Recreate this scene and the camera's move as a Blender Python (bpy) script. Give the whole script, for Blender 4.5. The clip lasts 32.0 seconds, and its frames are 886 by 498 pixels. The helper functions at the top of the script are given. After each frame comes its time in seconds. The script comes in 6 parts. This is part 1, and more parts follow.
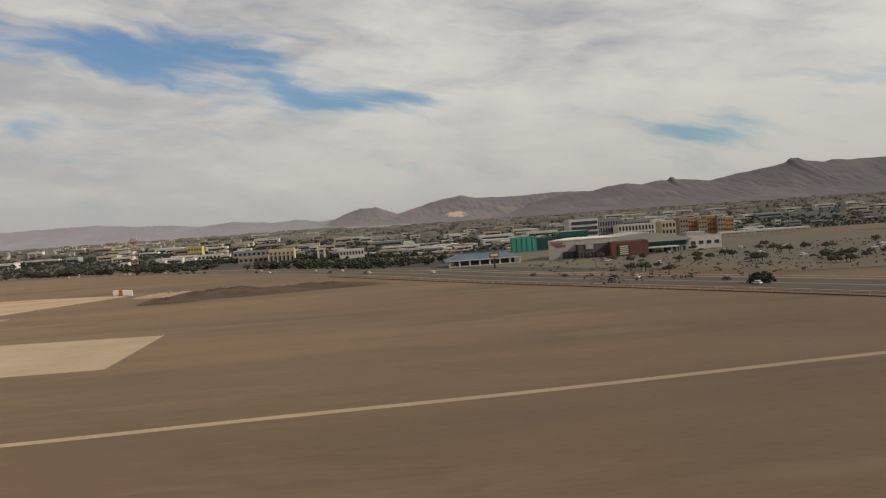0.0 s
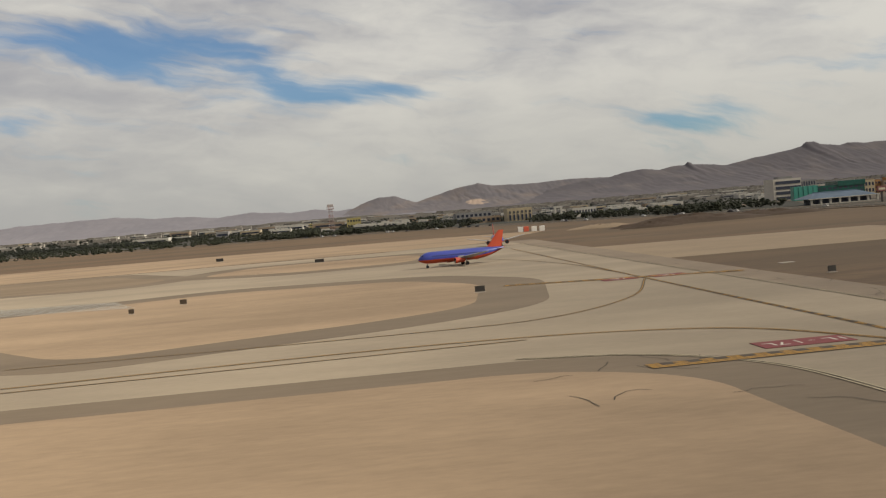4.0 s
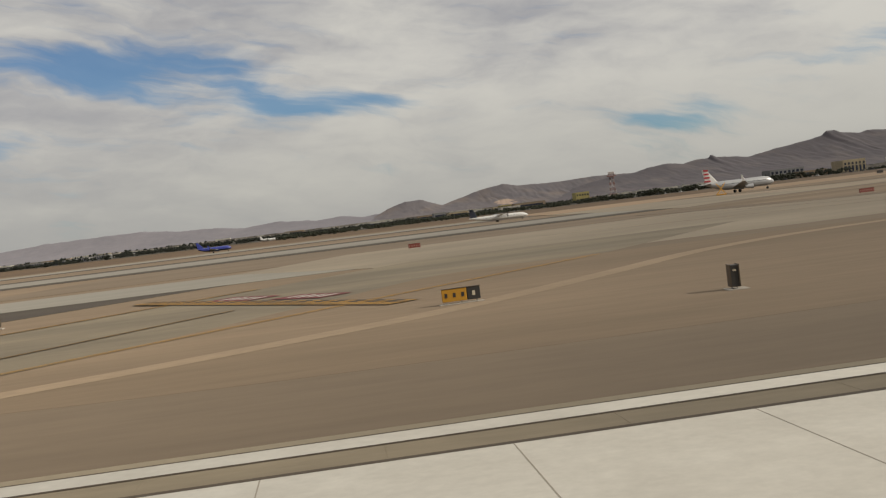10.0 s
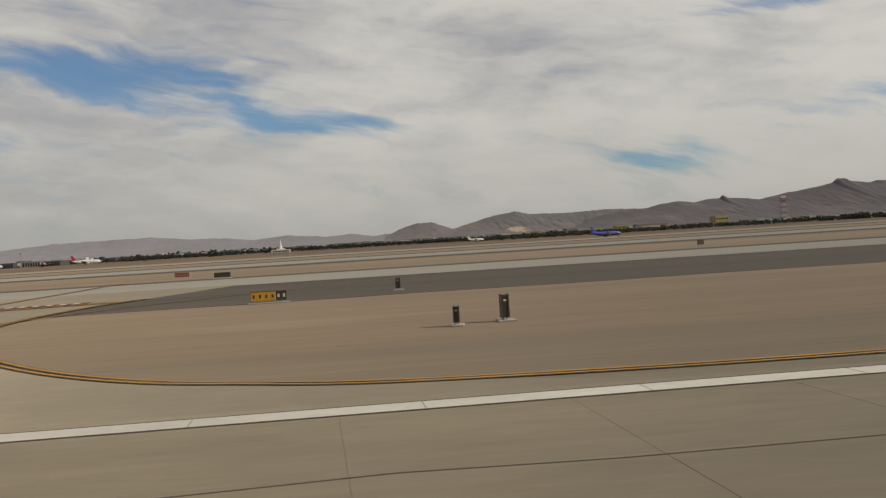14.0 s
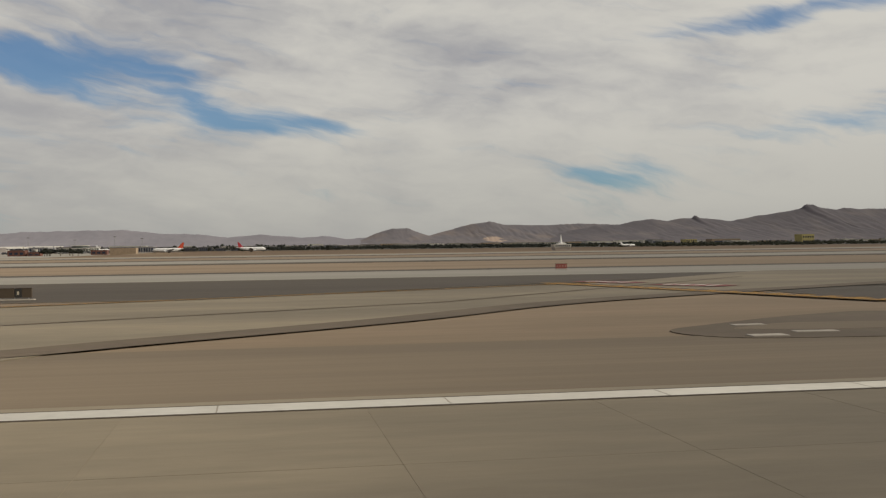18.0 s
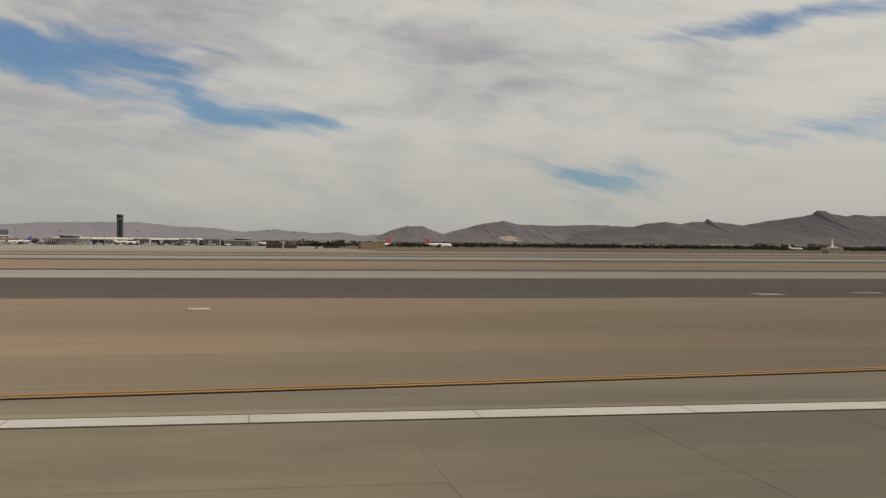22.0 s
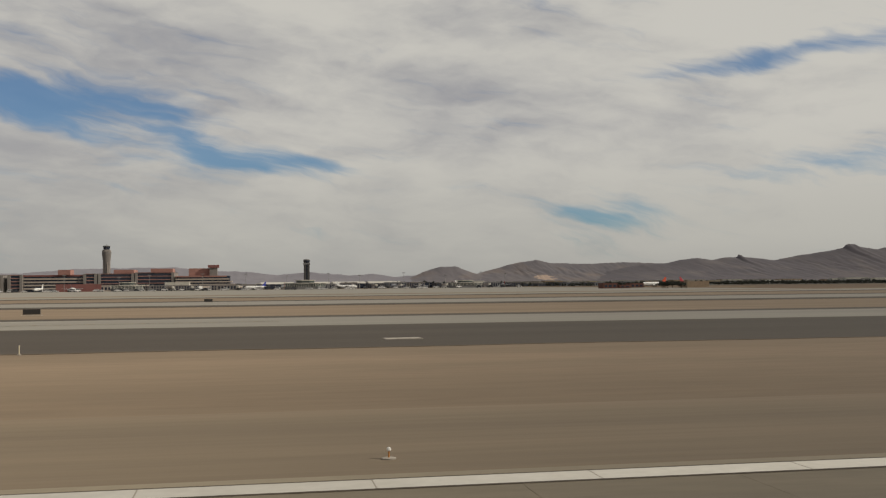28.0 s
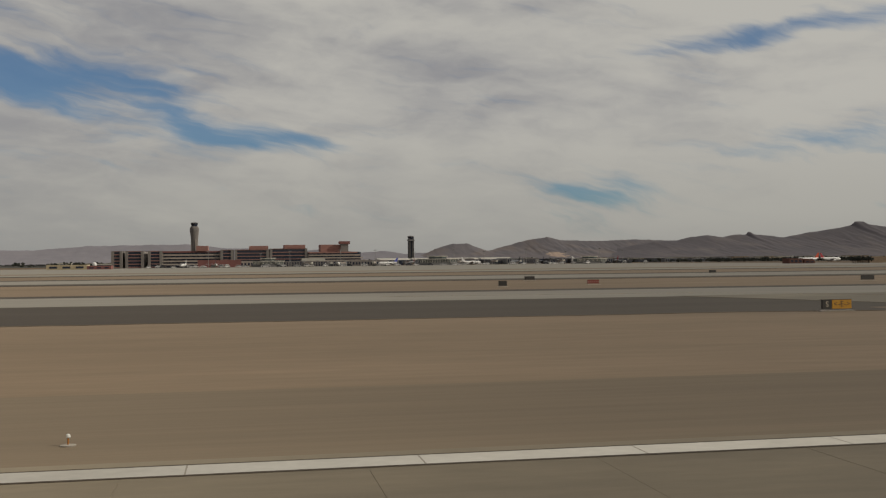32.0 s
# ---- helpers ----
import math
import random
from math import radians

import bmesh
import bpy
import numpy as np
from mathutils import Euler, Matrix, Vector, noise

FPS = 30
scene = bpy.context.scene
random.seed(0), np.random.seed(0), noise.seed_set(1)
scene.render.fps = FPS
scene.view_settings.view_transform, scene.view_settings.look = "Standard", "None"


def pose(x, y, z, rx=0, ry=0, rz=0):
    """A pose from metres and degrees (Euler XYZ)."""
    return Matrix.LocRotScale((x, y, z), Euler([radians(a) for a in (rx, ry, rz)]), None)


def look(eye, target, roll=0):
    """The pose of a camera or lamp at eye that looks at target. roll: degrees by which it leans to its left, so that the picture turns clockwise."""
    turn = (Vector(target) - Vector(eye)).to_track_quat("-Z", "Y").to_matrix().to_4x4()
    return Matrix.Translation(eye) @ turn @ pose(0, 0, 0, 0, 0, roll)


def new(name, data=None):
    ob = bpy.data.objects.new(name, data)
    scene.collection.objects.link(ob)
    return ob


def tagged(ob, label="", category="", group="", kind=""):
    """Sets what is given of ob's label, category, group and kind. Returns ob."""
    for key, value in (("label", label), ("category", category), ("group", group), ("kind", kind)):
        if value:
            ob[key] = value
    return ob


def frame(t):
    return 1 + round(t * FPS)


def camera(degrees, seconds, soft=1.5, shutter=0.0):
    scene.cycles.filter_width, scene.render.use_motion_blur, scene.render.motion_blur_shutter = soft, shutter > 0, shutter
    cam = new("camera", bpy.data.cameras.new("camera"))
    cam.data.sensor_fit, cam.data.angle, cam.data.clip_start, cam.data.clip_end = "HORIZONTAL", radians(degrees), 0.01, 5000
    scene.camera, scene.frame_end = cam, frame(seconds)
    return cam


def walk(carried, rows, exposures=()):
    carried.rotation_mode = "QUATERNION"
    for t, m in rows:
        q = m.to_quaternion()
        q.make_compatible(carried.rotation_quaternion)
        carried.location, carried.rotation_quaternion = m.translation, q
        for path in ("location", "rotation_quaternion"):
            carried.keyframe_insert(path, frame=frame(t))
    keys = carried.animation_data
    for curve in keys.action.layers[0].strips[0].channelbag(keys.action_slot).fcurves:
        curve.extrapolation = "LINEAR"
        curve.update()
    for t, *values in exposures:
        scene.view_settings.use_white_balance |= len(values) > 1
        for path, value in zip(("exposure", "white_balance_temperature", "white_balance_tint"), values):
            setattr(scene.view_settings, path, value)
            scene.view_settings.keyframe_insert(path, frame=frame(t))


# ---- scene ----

# ---------------------------------------------------------------- camera
cam = camera(45.23, 32.0, soft=1.25)


def aim(x, y, z, yaw, pitch, roll):
    a, b = radians(yaw), radians(pitch)
    way = Vector((-math.sin(a) * math.cos(b), math.cos(a) * math.cos(b), math.sin(b)))
    eye = Vector((x, y, z))
    return look(eye, eye + way * 50.0, roll)


PATH = [
    (0, aim(-97.28, 0.24, 15.56, -4.82, -1.70, -4.02)),
    (0.5, aim(-113.06, 0.46, 14.67, -4.88, -2.02, -4.05)),
    (1, aim(-128.21, 0.15, 13.80, -4.88, -2.61, -3.89)),
    (1.5, aim(-143.13, -0.07, 12.94, -4.80, -2.85, -3.93)),
    (2, aim(-158.01, -0.28, 12.10, -4.94, -2.41, -4.10)),
    (2.5, aim(-172.92, -0.31, 11.24, -5.02, -2.24, -4.34)),
    (3, aim(-187.49, -0.32, 10.39, -5.05, -2.49, -4.69)),
    (3.5, aim(-201.57, -0.25, 9.55, -5.18, -2.30, -4.81)),
    (5.5, aim(-260.01, 0.57, 6.75, -5.52, -2.09, -4.39)),
    (6, aim(-274.69, 0.48, 6.28, -5.58, -2.18, -4.49)),
    (6.5, aim(-289.26, -0.24, 5.81, -5.55, -2.49, -4.63)),
    (7, aim(-304.36, 0.26, 5.38, -5.58, -2.13, -4.96)),
    (7.5, aim(-319.39, 0.84, 4.95, -5.83, -1.03, -5.41)),
    (8, aim(-334.35, 0.92, 4.54, -5.91, -0.81, -5.48)),
    (8.5, aim(-349.09, 0.39, 4.07, -5.91, -1.05, -6.04)),
    (9, aim(-363.81, 0.39, 3.67, -5.86, -1.47, -6.38)),
    (9.5, aim(-378.75, 0.11, 3.35, -5.87, -1.82, -6.61)),
    (10, aim(-393.58, 0.06, 3.05, -5.96, -1.84, -6.89)),
    (10.5, aim(-408.12, 0.05, 2.89, -5.92, -1.95, -7.01)),
    (11, aim(-422.08, 0.06, 2.83, -5.93, -1.95, -6.39)),
    (11.5, aim(-435.52, 0.05, 2.74, -6.12, -1.97, -6.46)),
    (12, aim(-450.34, 0.03, 2.66, -6.15, -2.05, -6.44)),
    (12.5, aim(-465.68, 0.05, 2.61, -6.00, -2.06, -6.35)),
    (13, aim(-481.22, 0.02, 2.47, -6.26, -1.42, -6.39)),
    (13.5, aim(-496.67, 0.02, 2.38, -6.87, -0.53, -4.69)),
    (14, aim(-511.82, 0.04, 2.35, -7.02, -0.53, -3.44)),
    (14.5, aim(-526.77, 0.03, 2.21, -7.15, 0.15, -2.99)),
    (16.5, aim(-583.00, -0.05, 2.15, -9.40, 0.55, -1.58)),
    (17, aim(-597.27, -0.06, 2.17, -9.74, 0.03, -1.48)),
    (17.5, aim(-611.29, -0.07, 2.18, -9.87, 0.09, -0.62)),
    (18, aim(-625.00, -0.05, 2.26, -9.79, -0.20, -0.74)),
    (18.5, aim(-638.64, -0.04, 2.33, -9.52, -0.29, -1.22)),
    (19, aim(-652.25, -0.04, 2.36, -9.36, -0.11, -2.08)),
    (19.5, aim(-665.89, -0.03, 2.42, -9.04, -0.20, -2.66)),
    (20, aim(-679.22, -0.03, 2.45, -8.86, -0.29, -0.38)),
    (20.5, aim(-692.50, -0.03, 2.45, -9.19, -0.36, 0.09)),
    (21, aim(-705.74, -0.01, 2.49, -9.74, 0.21, 0.47)),
    (21.5, aim(-718.90, -0.01, 2.48, -10.19, -0.06, 0.37)),
    (22, aim(-731.21, -0.02, 2.48, -10.32, -0.29, 0.43)),
    (22.5, aim(-743.91, -0.01, 2.54, -10.54, -0.27, 0.25)),
    (23, aim(-756.57, 0.01, 2.62, -10.44, -0.47, 0.20)),
    (23.5, aim(-769.11, 0.00, 2.63, -10.35, -0.30, 1.03)),
    (24, aim(-781.49, 0.05, 2.72, -10.21, -0.13, 0.66)),
    (24.5, aim(-793.89, 0.05, 2.75, -9.78, -0.66, 0.51)),
    (25, aim(-806.09, 0.07, 2.85, -9.67, -0.12, 0.33)),
    (25.5, aim(-818.12, 0.05, 2.89, -9.43, -0.26, 1.03)),
    (27.5, aim(-865.47, 0.03, 2.85, -10.22, -0.03, 0.75)),
    (28, aim(-876.87, 0.04, 2.82, -10.26, 1.87, -0.58)),
    (28.5, aim(-888.07, 0.04, 2.79, -10.25, 1.94, -1.67)),
    (29, aim(-899.48, 0.08, 2.78, -10.48, 2.37, -1.89)),
    (29.5, aim(-911.05, 0.11, 2.78, -10.37, 2.72, -1.52)),
    (30, aim(-923.04, 0.15, 2.84, -10.39, 2.54, -1.58)),
    (30.5, aim(-934.34, 0.15, 2.86, -10.45, 2.17, -1.40)),
    (31, aim(-946.21, 0.18, 2.85, -10.46, 1.74, -0.92)),
    (31.5, aim(-957.99, 0.14, 2.81, -10.63, 0.72, -1.13)),
    (32, aim(-970.45, 0.15, 2.82, -10.74, 0.64, -0.58)),
]
walk(cam, PATH, exposures=[(0, 0.05), (4, 0.05), (6, -0.05), (7, -0.18), (8.5, -0.07), (10, -0.07), (12, -0.08), (20, -0.10), (25.5, -0.10), (28, -0.18), (29, -0.42), (32, -0.45)])

# ---------------------------------------------------------------- sky and sun
SUN_AZ, SUN_EL = 109.0, 31.0        # degrees clockwise from +y, degrees up


def build_world():
    w = bpy.data.worlds.new("sky")
    w.use_nodes = True
    scene.world = w
    nt = w.node_tree
    nt.nodes.clear()

    def node(kind):
        return nt.nodes.new(kind)

    def m(op, a, b=None, c=None, clamp=False):
        n = node("ShaderNodeMath")
        n.operation, n.use_clamp = op, clamp
        for i, v in enumerate((a, b, c)):
            if v is None:
                continue
            if isinstance(v, (int, float)):
                n.inputs[i].default_value = v
            else:
                nt.links.new(v, n.inputs[i])
        return n.outputs[0]

    def noise_at(x, y, z, scale, detail, rough=0.55, lac=2.0):
        c = node("ShaderNodeCombineXYZ")
        for i, v in enumerate((x, y, z)):
            if isinstance(v, (int, float)):
                c.inputs[i].default_value = v
            else:
                nt.links.new(v, c.inputs[i])
        n = node("ShaderNodeTexNoise")
        n.inputs["Scale"].default_value = scale
        n.inputs["Detail"].default_value = detail
        n.inputs["Roughness"].default_value = rough
        n.inputs["Lacunarity"].default_value = lac
        nt.links.new(c.outputs[0], n.inputs["Vector"])
        return n.outputs["Fac"]

    def ramp(v, lo, hi):
        n = node("ShaderNodeMapRange")
        n.interpolation_type = "SMOOTHSTEP"
        nt.links.new(v, n.inputs[0])
        n.inputs[1].default_value, n.inputs[2].default_value = lo, hi
        return n.outputs[0]

    def mix(f, a, b):
        n = node("ShaderNodeMix")
        n.data_type = "RGBA"
        nt.links.new(f, n.inputs[0])
        for s, v in ((6, a), (7, b)):
            if isinstance(v, tuple):
                n.inputs[s].default_value = (*v, 1)
            else:
                nt.links.new(v, n.inputs[s])
        return n.outputs[2]

    co = node("ShaderNodeTexCoord")
    sep = node("ShaderNodeSeparateXYZ")
    nt.links.new(co.outputs["Generated"], sep.inputs[0])
    sx, sy, sz = sep.outputs
    az = m("MULTIPLY", m("ARCTAN2", sx, sy), 57.2958)
    el = m("MULTIPLY", m("ARCSINE", sz), 57.2958)
    # the wind draws the cloud out: streaks fall gently to the right
    # cloud sheet seen in perspective
    depth = m("DIVIDE", 10.0, m("ADD", m("MAXIMUM", el, 0.0), 2.2))
    wx = m("SUBTRACT", noise_at(m("MULTIPLY", az, 0.11), m("MULTIPLY", el, 0.22), 3.1, 1.0, 4.0), 0.5)
    wy = m("SUBTRACT", noise_at(m("MULTIPLY", az, 0.11), m("MULTIPLY", el, 0.22), 8.7, 1.0, 4.0), 0.5)
    az2 = m("ADD", az, m("MULTIPLY", wx, 7.0))
    el2 = m("ADD", el, m("MULTIPLY", wy, 2.2))
    fine = noise_at(m("MULTIPLY", m("ADD", az2, m("MULTIPLY", el2, 1.2)), 0.13), m("MULTIPLY", m("ADD", el2, m("MULTIPLY", az2, 0.06)), 0.46), 0.4, 1.0, 6.0, 0.50)
    broad = noise_at(m("MULTIPLY", az2, 0.05), m("MULTIPLY", el2, 0.22), 5.5, 1.0, 4.0, 0.5)

    def gap(a0, e0, wide, tall, tilt, power):
        """A torn opening in the cloud round a bearing and height."""
        da = m("SUBTRACT", az2, a0)
        de = m("SUBTRACT", m("SUBTRACT", el2, e0), m("MULTIPLY", da, tilt))
        q = m("ADD", m("POWER", m("ABSOLUTE", m("DIVIDE", da, wide)), 2.0), m("POWER", m("ABSOLUTE", m("DIVIDE", de, tall)), 2.0))
        return m("MULTIPLY", m("EXPONENT", m("MULTIPLY", q, -1.0)), power)

    open_ = gap(-11.0, 9.7, 7.5, 1.25, -0.02, 1.2)
    for g in ((1.4, 6.4, 4.6, 0.85, -0.05, 1.2), (-3.6, 8.1, 2.8, 0.9, -0.45, 0.9), (19.0, 3.8, 3.2, 0.65, 0.0, 0.75), (-8.0, 8.0, 5.0, 0.5, -0.18, 0.45),
              (29.0, 11.5, 10.0, 0.58, 0.09, 0.9), (-15.5, 6.2, 3.0, 0.9, 0.0, 0.6), (-14.0, 12.2, 7.0, 0.9, 0.0, 0.35), (2.5, 2.9, 2.6, 0.35, 0.0, 0.42),
              (29.0, 5.8, 6.0, 0.7, 0.05, 0.5), (9.0, 5.2, 3.0, 0.35, 0.0, 0.25), (-30.0, 20.0, 16.0, 6.0, 0.1, 0.8), (40.0, 28.0, 22.0, 6.0, 0.0, 0.8), (0.0, 40.0, 40.0, 5.0, 0.1, 0.6)):
        open_ = m("ADD", open_, gap(*g))
    wisp = noise_at(m("MULTIPLY", m("ADD", az2, m("MULTIPLY", el2, 2.2)), 0.30), m("MULTIPLY", m("SUBTRACT", el2, m("MULTIPLY", az2, -0.16)), 1.1), 9.4, 1.0, 5.0, 0.55)
    hole = m("ADD", open_, m("ADD", m("MULTIPLY", m("SUBTRACT", fine, 0.5), -1.3), m("MULTIPLY", m("SUBTRACT", wisp, 0.5), -1.8)))
    clear = m("MULTIPLY", ramp(hole, 0.15, 1.15), 0.9)
    sky = node("ShaderNodeTexSky")
    sky.sky_type, sky.sun_disc = "NISHITA", False
    sky.sun_elevation, sky.sun_rotation = radians(SUN_EL), radians(SUN_AZ)
    sky.altitude, sky.air_density, sky.dust_density, sky.ozone_density = 600, 1.0, 0.6, 1.6
    bg_sky = node("ShaderNodeBackground")
    deep = node("ShaderNodeMix")
    deep.data_type, deep.blend_type = "RGBA", "MULTIPLY"
    deep.inputs[0].default_value = 1.0
    nt.links.new(sky.outputs[0], deep.inputs[6])
    deep.inputs[7].default_value = (0.47, 0.75, 1.0, 1)
    nt.links.new(deep.outputs[2], bg_sky.inputs[0])
    bg_sky.inputs[1].default_value = 0.080
    # lit and shaded sides of the cloud sheet, yellower towards the horizon
    shade = m("ADD", m("MULTIPLY", m("SUBTRACT", broad, 0.5), 1.5), m("ADD", m("MULTIPLY", m("SUBTRACT", fine, 0.5), 0.8), m("MULTIPLY", m("SUBTRACT", wisp, 0.5), 0.16)))
    puff = noise_at(m("MULTIPLY", az2, 0.34), m("MULTIPLY", el2, 0.85), 2.2, 1.0, 6.0, 0.58)
    shade = m("ADD", shade, m("MULTIPLY", m("SUBTRACT", puff, 0.5), 0.6))
    # the sheet is brighter on the sun's side
    shade = m("ADD", m("ADD", shade, 0.01), m("MULTIPLY", m("MINIMUM", m("MAXIMUM", az, -40.0), 60.0), 0.013))
    body = mix(ramp(shade, -0.40, 0.40), (0.372, 0.371, 0.386), (0.640, 0.620, 0.568))
    low = ramp(el, 9.0, 1.0)
    body = mix(m("MULTIPLY", low, 0.62), body, (0.450, 0.440, 0.395))
    haze = ramp(el, 2.6, -0.6)
    body = mix(m("MULTIPLY", haze, 0.7), body, (0.370, 0.362, 0.345))
    bg_cloud = node("ShaderNodeBackground")
    nt.links.new(body, bg_cloud.inputs[0])
    bg_cloud.inputs[1].default_value = 1.0
    ms = node("ShaderNodeMixShader")
    keep = m("MULTIPLY", clear, m("SUBTRACT", 1.0, m("MULTIPLY", haze, 0.9)))
    nt.links.new(m("MULTIPLY", keep, 0.92), ms.inputs[0])
    nt.links.new(bg_cloud.outputs[0], ms.inputs[1])
    nt.links.new(bg_sky.outputs[0], ms.inputs[2])
    out = node("ShaderNodeOutputWorld")
    nt.links.new(ms.outputs[0], out.inputs[0])


build_world()
sun = bpy.data.lights.new("sun", "SUN")
sun.energy, sun.angle, sun.color = 3.6, radians(1.2), (1.0, 0.92, 0.80)
sun_ob = new("sun", sun)
_a, _e = radians(SUN_AZ), radians(SUN_EL)
_to_sun = Vector((math.sin(_a) * math.cos(_e), math.cos(_a) * math.cos(_e), math.sin(_e)))
sun_ob.matrix_world = look(_to_sun * 300, (0, 0, 0))

# ---------------------------------------------------------------- materials
MATS = {}


def mat(name, base, rough=0.9, second=None, scale=1.0, fine=20.0, amount=0.5, fine_amount=0.25, bump=0.0, metal=0.0, stretch=(1, 1, 1),
        spec=0.3, spots=None, each=0.0, scar=None):
    """A surface with broad stains and fine grain in world metres; each: how far single objects differ in tone."""
    if name in MATS:
        return MATS[name]
    mt = bpy.data.materials.new(name)
    mt.use_nodes = True
    nt = mt.node_tree
    bsdf = nt.nodes["Principled BSDF"]
    bsdf.inputs["Roughness"].default_value, bsdf.inputs["Metallic"].default_value = rough, metal
    bsdf.inputs["Specular IOR Level"].default_value = spec
    if rough >= 0.8:
        bsdf.inputs["Diffuse Roughness"].default_value = 1.0
    geo = nt.nodes.new("ShaderNodeNewGeometry")
    mp = nt.nodes.new("ShaderNodeMapping")
    mp.inputs["Scale"].default_value = stretch
    nt.links.new(geo.outputs["Position"], mp.inputs[0])

    def noise_node(sc, det, rg):
        n = nt.nodes.new("ShaderNodeTexNoise")
        n.inputs["Scale"].default_value, n.inputs["Detail"].default_value, n.inputs["Roughness"].default_value = sc, det, rg
        nt.links.new(mp.outputs[0], n.inputs["Vector"])
        return n.outputs["Fac"]

    def mixed(f, a, b, how="MIX"):
        n = nt.nodes.new("ShaderNodeMix")
        n.data_type, n.blend_type = "RGBA", how
        if isinstance(f, float):
            n.inputs[0].default_value = f
        else:
            nt.links.new(f, n.inputs[0])
        for s, v in ((6, a), (7, b)):
            if isinstance(v, tuple):
                n.inputs[s].default_value = (*v, 1)
            else:
                nt.links.new(v, n.inputs[s])
        return n.outputs[2]

    def ranged(v, lo, hi, a, b):
        n = nt.nodes.new("ShaderNodeMapRange")
        nt.links.new(v, n.inputs[0])
        for i, q in enumerate((lo, hi, a, b)):
            n.inputs[i + 1].default_value = q
        return n.outputs[0]

    second = second or tuple(c * 0.72 for c in base)
    broad = noise_node(scale, 5, 0.6)
    col = mixed(ranged(broad, 0.32, 0.68, 0.0, amount * 2), base, second)
    grain = noise_node(fine, 6, 0.65)
    col = mixed(ranged(grain, 0.3, 0.7, 0.0, 1.0), mixed(fine_amount, col, (0.0, 0.0, 0.0)), col)
    if spots:
        sc, lo, hi, tint = spots
        col = mixed(ranged(noise_node(sc, 4, 0.5), lo, hi, 0.0, 1.0), col, tint)
    if scar:
        cx, cz, rx, rz, tint = scar[:5]
        up = scar[5] if len(scar) > 5 else 2
        sp = nt.nodes.new("ShaderNodeSeparateXYZ")
        nt.links.new(geo.outputs["Position"], sp.inputs[0])

        def calc(op, a, b):
            n = nt.nodes.new("ShaderNodeMath")
            n.operation = op
            for i, v in enumerate((a, b)):
                if isinstance(v, (int, float)):
                    n.inputs[i].default_value = v
                else:
                    nt.links.new(v, n.inputs[i])
            return n.outputs[0]

        ux = calc("DIVIDE", calc("SUBTRACT", sp.outputs[0], cx), rx)
        uz = calc("DIVIDE", calc("SUBTRACT", sp.outputs[up], cz), rz)
        q = calc("ADD", calc("MULTIPLY", ux, ux), calc("MULTIPLY", uz, uz))
        q = calc("ADD", q, calc("MULTIPLY", calc("SUBTRACT", noise_node(0.03 if up == 2 else 0.25, 4, 0.6), 0.5), 4.0))
        col = mixed(ranged(q, 0.5, 1.1, 0.8, 0.0), col, tint)
    if each:
        info = nt.nodes.new("ShaderNodeObjectInfo")
        col = mixed(ranged(info.outputs["Random"], 0, 1, 0.0, each), col, tuple(c * 0.5 for c in base))
    nt.links.new(col, bsdf.inputs["Base Color"])
    if bump:
        b = nt.nodes.new("ShaderNodeBump")
        b.inputs["Strength"].default_value, b.inputs["Distance"].default_value = bump, 0.05
        nt.links.new(grain, b.inputs["Height"])
        nt.links.new(b.outputs[0], bsdf.inputs["Normal"])
    MATS[name] = mt
    return mt


def paint(name, base, rough=0.45, metal=0.0, dirt=0.18, spec=0.5, each=0.0):
    return mat(name, base, rough, scale=0.4, fine=6.0, amount=dirt, fine_amount=dirt * 0.5, metal=metal, spec=spec, each=each)


PALE_SAND = mat("pale infield sand", (0.385, 0.275, 0.172), 0.95, (0.270, 0.192, 0.120), 0.06, 1.3, 0.6, 0.16, 0.25, stretch=(0.5, 1.2, 1), spots=(0.09, 0.62, 0.80, (0.200, 0.140, 0.090)))
SAND = mat("desert sand", (0.258, 0.190, 0.123), 0.95, (0.186, 0.137, 0.088), 0.055, 1.3, 0.6, 0.16, 0.25, stretch=(0.22, 1.2, 1), spots=(0.09, 0.62, 0.80, (0.300, 0.222, 0.145)))
FIELD = mat("graded earth", (0.165, 0.106, 0.058), 0.95, (0.106, 0.071, 0.041), 0.022, 1.1, 0.6, 0.16, 0.2, stretch=(0.5, 1.4, 1), spots=(0.045, 0.60, 0.82, (0.186, 0.130, 0.078)), scar=(-145, 58, 48, 46, (0.094, 0.060, 0.035), 1))
SHOULDER = mat("weathered asphalt shoulder", (0.205, 0.156, 0.105), 0.9, (0.155, 0.118, 0.080), 0.07, 1.6, 0.5, 0.14, 0.2, stretch=(0.25, 1.2, 1))
OLD_ASPHALT = mat("pale cracked asphalt", (0.262, 0.202, 0.140), 0.9, (0.205, 0.157, 0.110), 0.10, 1.6, 0.5, 0.14, 0.2)
VERGE = mat("runway verge", (0.226, 0.174, 0.115), 0.92, (0.152, 0.118, 0.079), 0.07, 1.4, 0.55, 0.15, 0.2, stretch=(0.10, 2.0, 1))
DARK = mat("dark asphalt", (0.083, 0.067, 0.050), 0.88, (0.059, 0.048, 0.036), 0.07, 1.8, 0.5, 0.16, 0.2, stretch=(0.12, 1.6, 1))
CONC = mat("taxiway concrete", (0.356, 0.288, 0.202), 0.85, (0.268, 0.216, 0.152), 0.07, 2.2, 0.6, 0.12, 0.15, stretch=(0.5, 1.2, 1))
GREY = mat("grey concrete", (0.275, 0.255, 0.212), 0.85, (0.222, 0.204, 0.168), 0.08, 2.0, 0.5, 0.12, 0.15, stretch=(0.12, 1.5, 1))
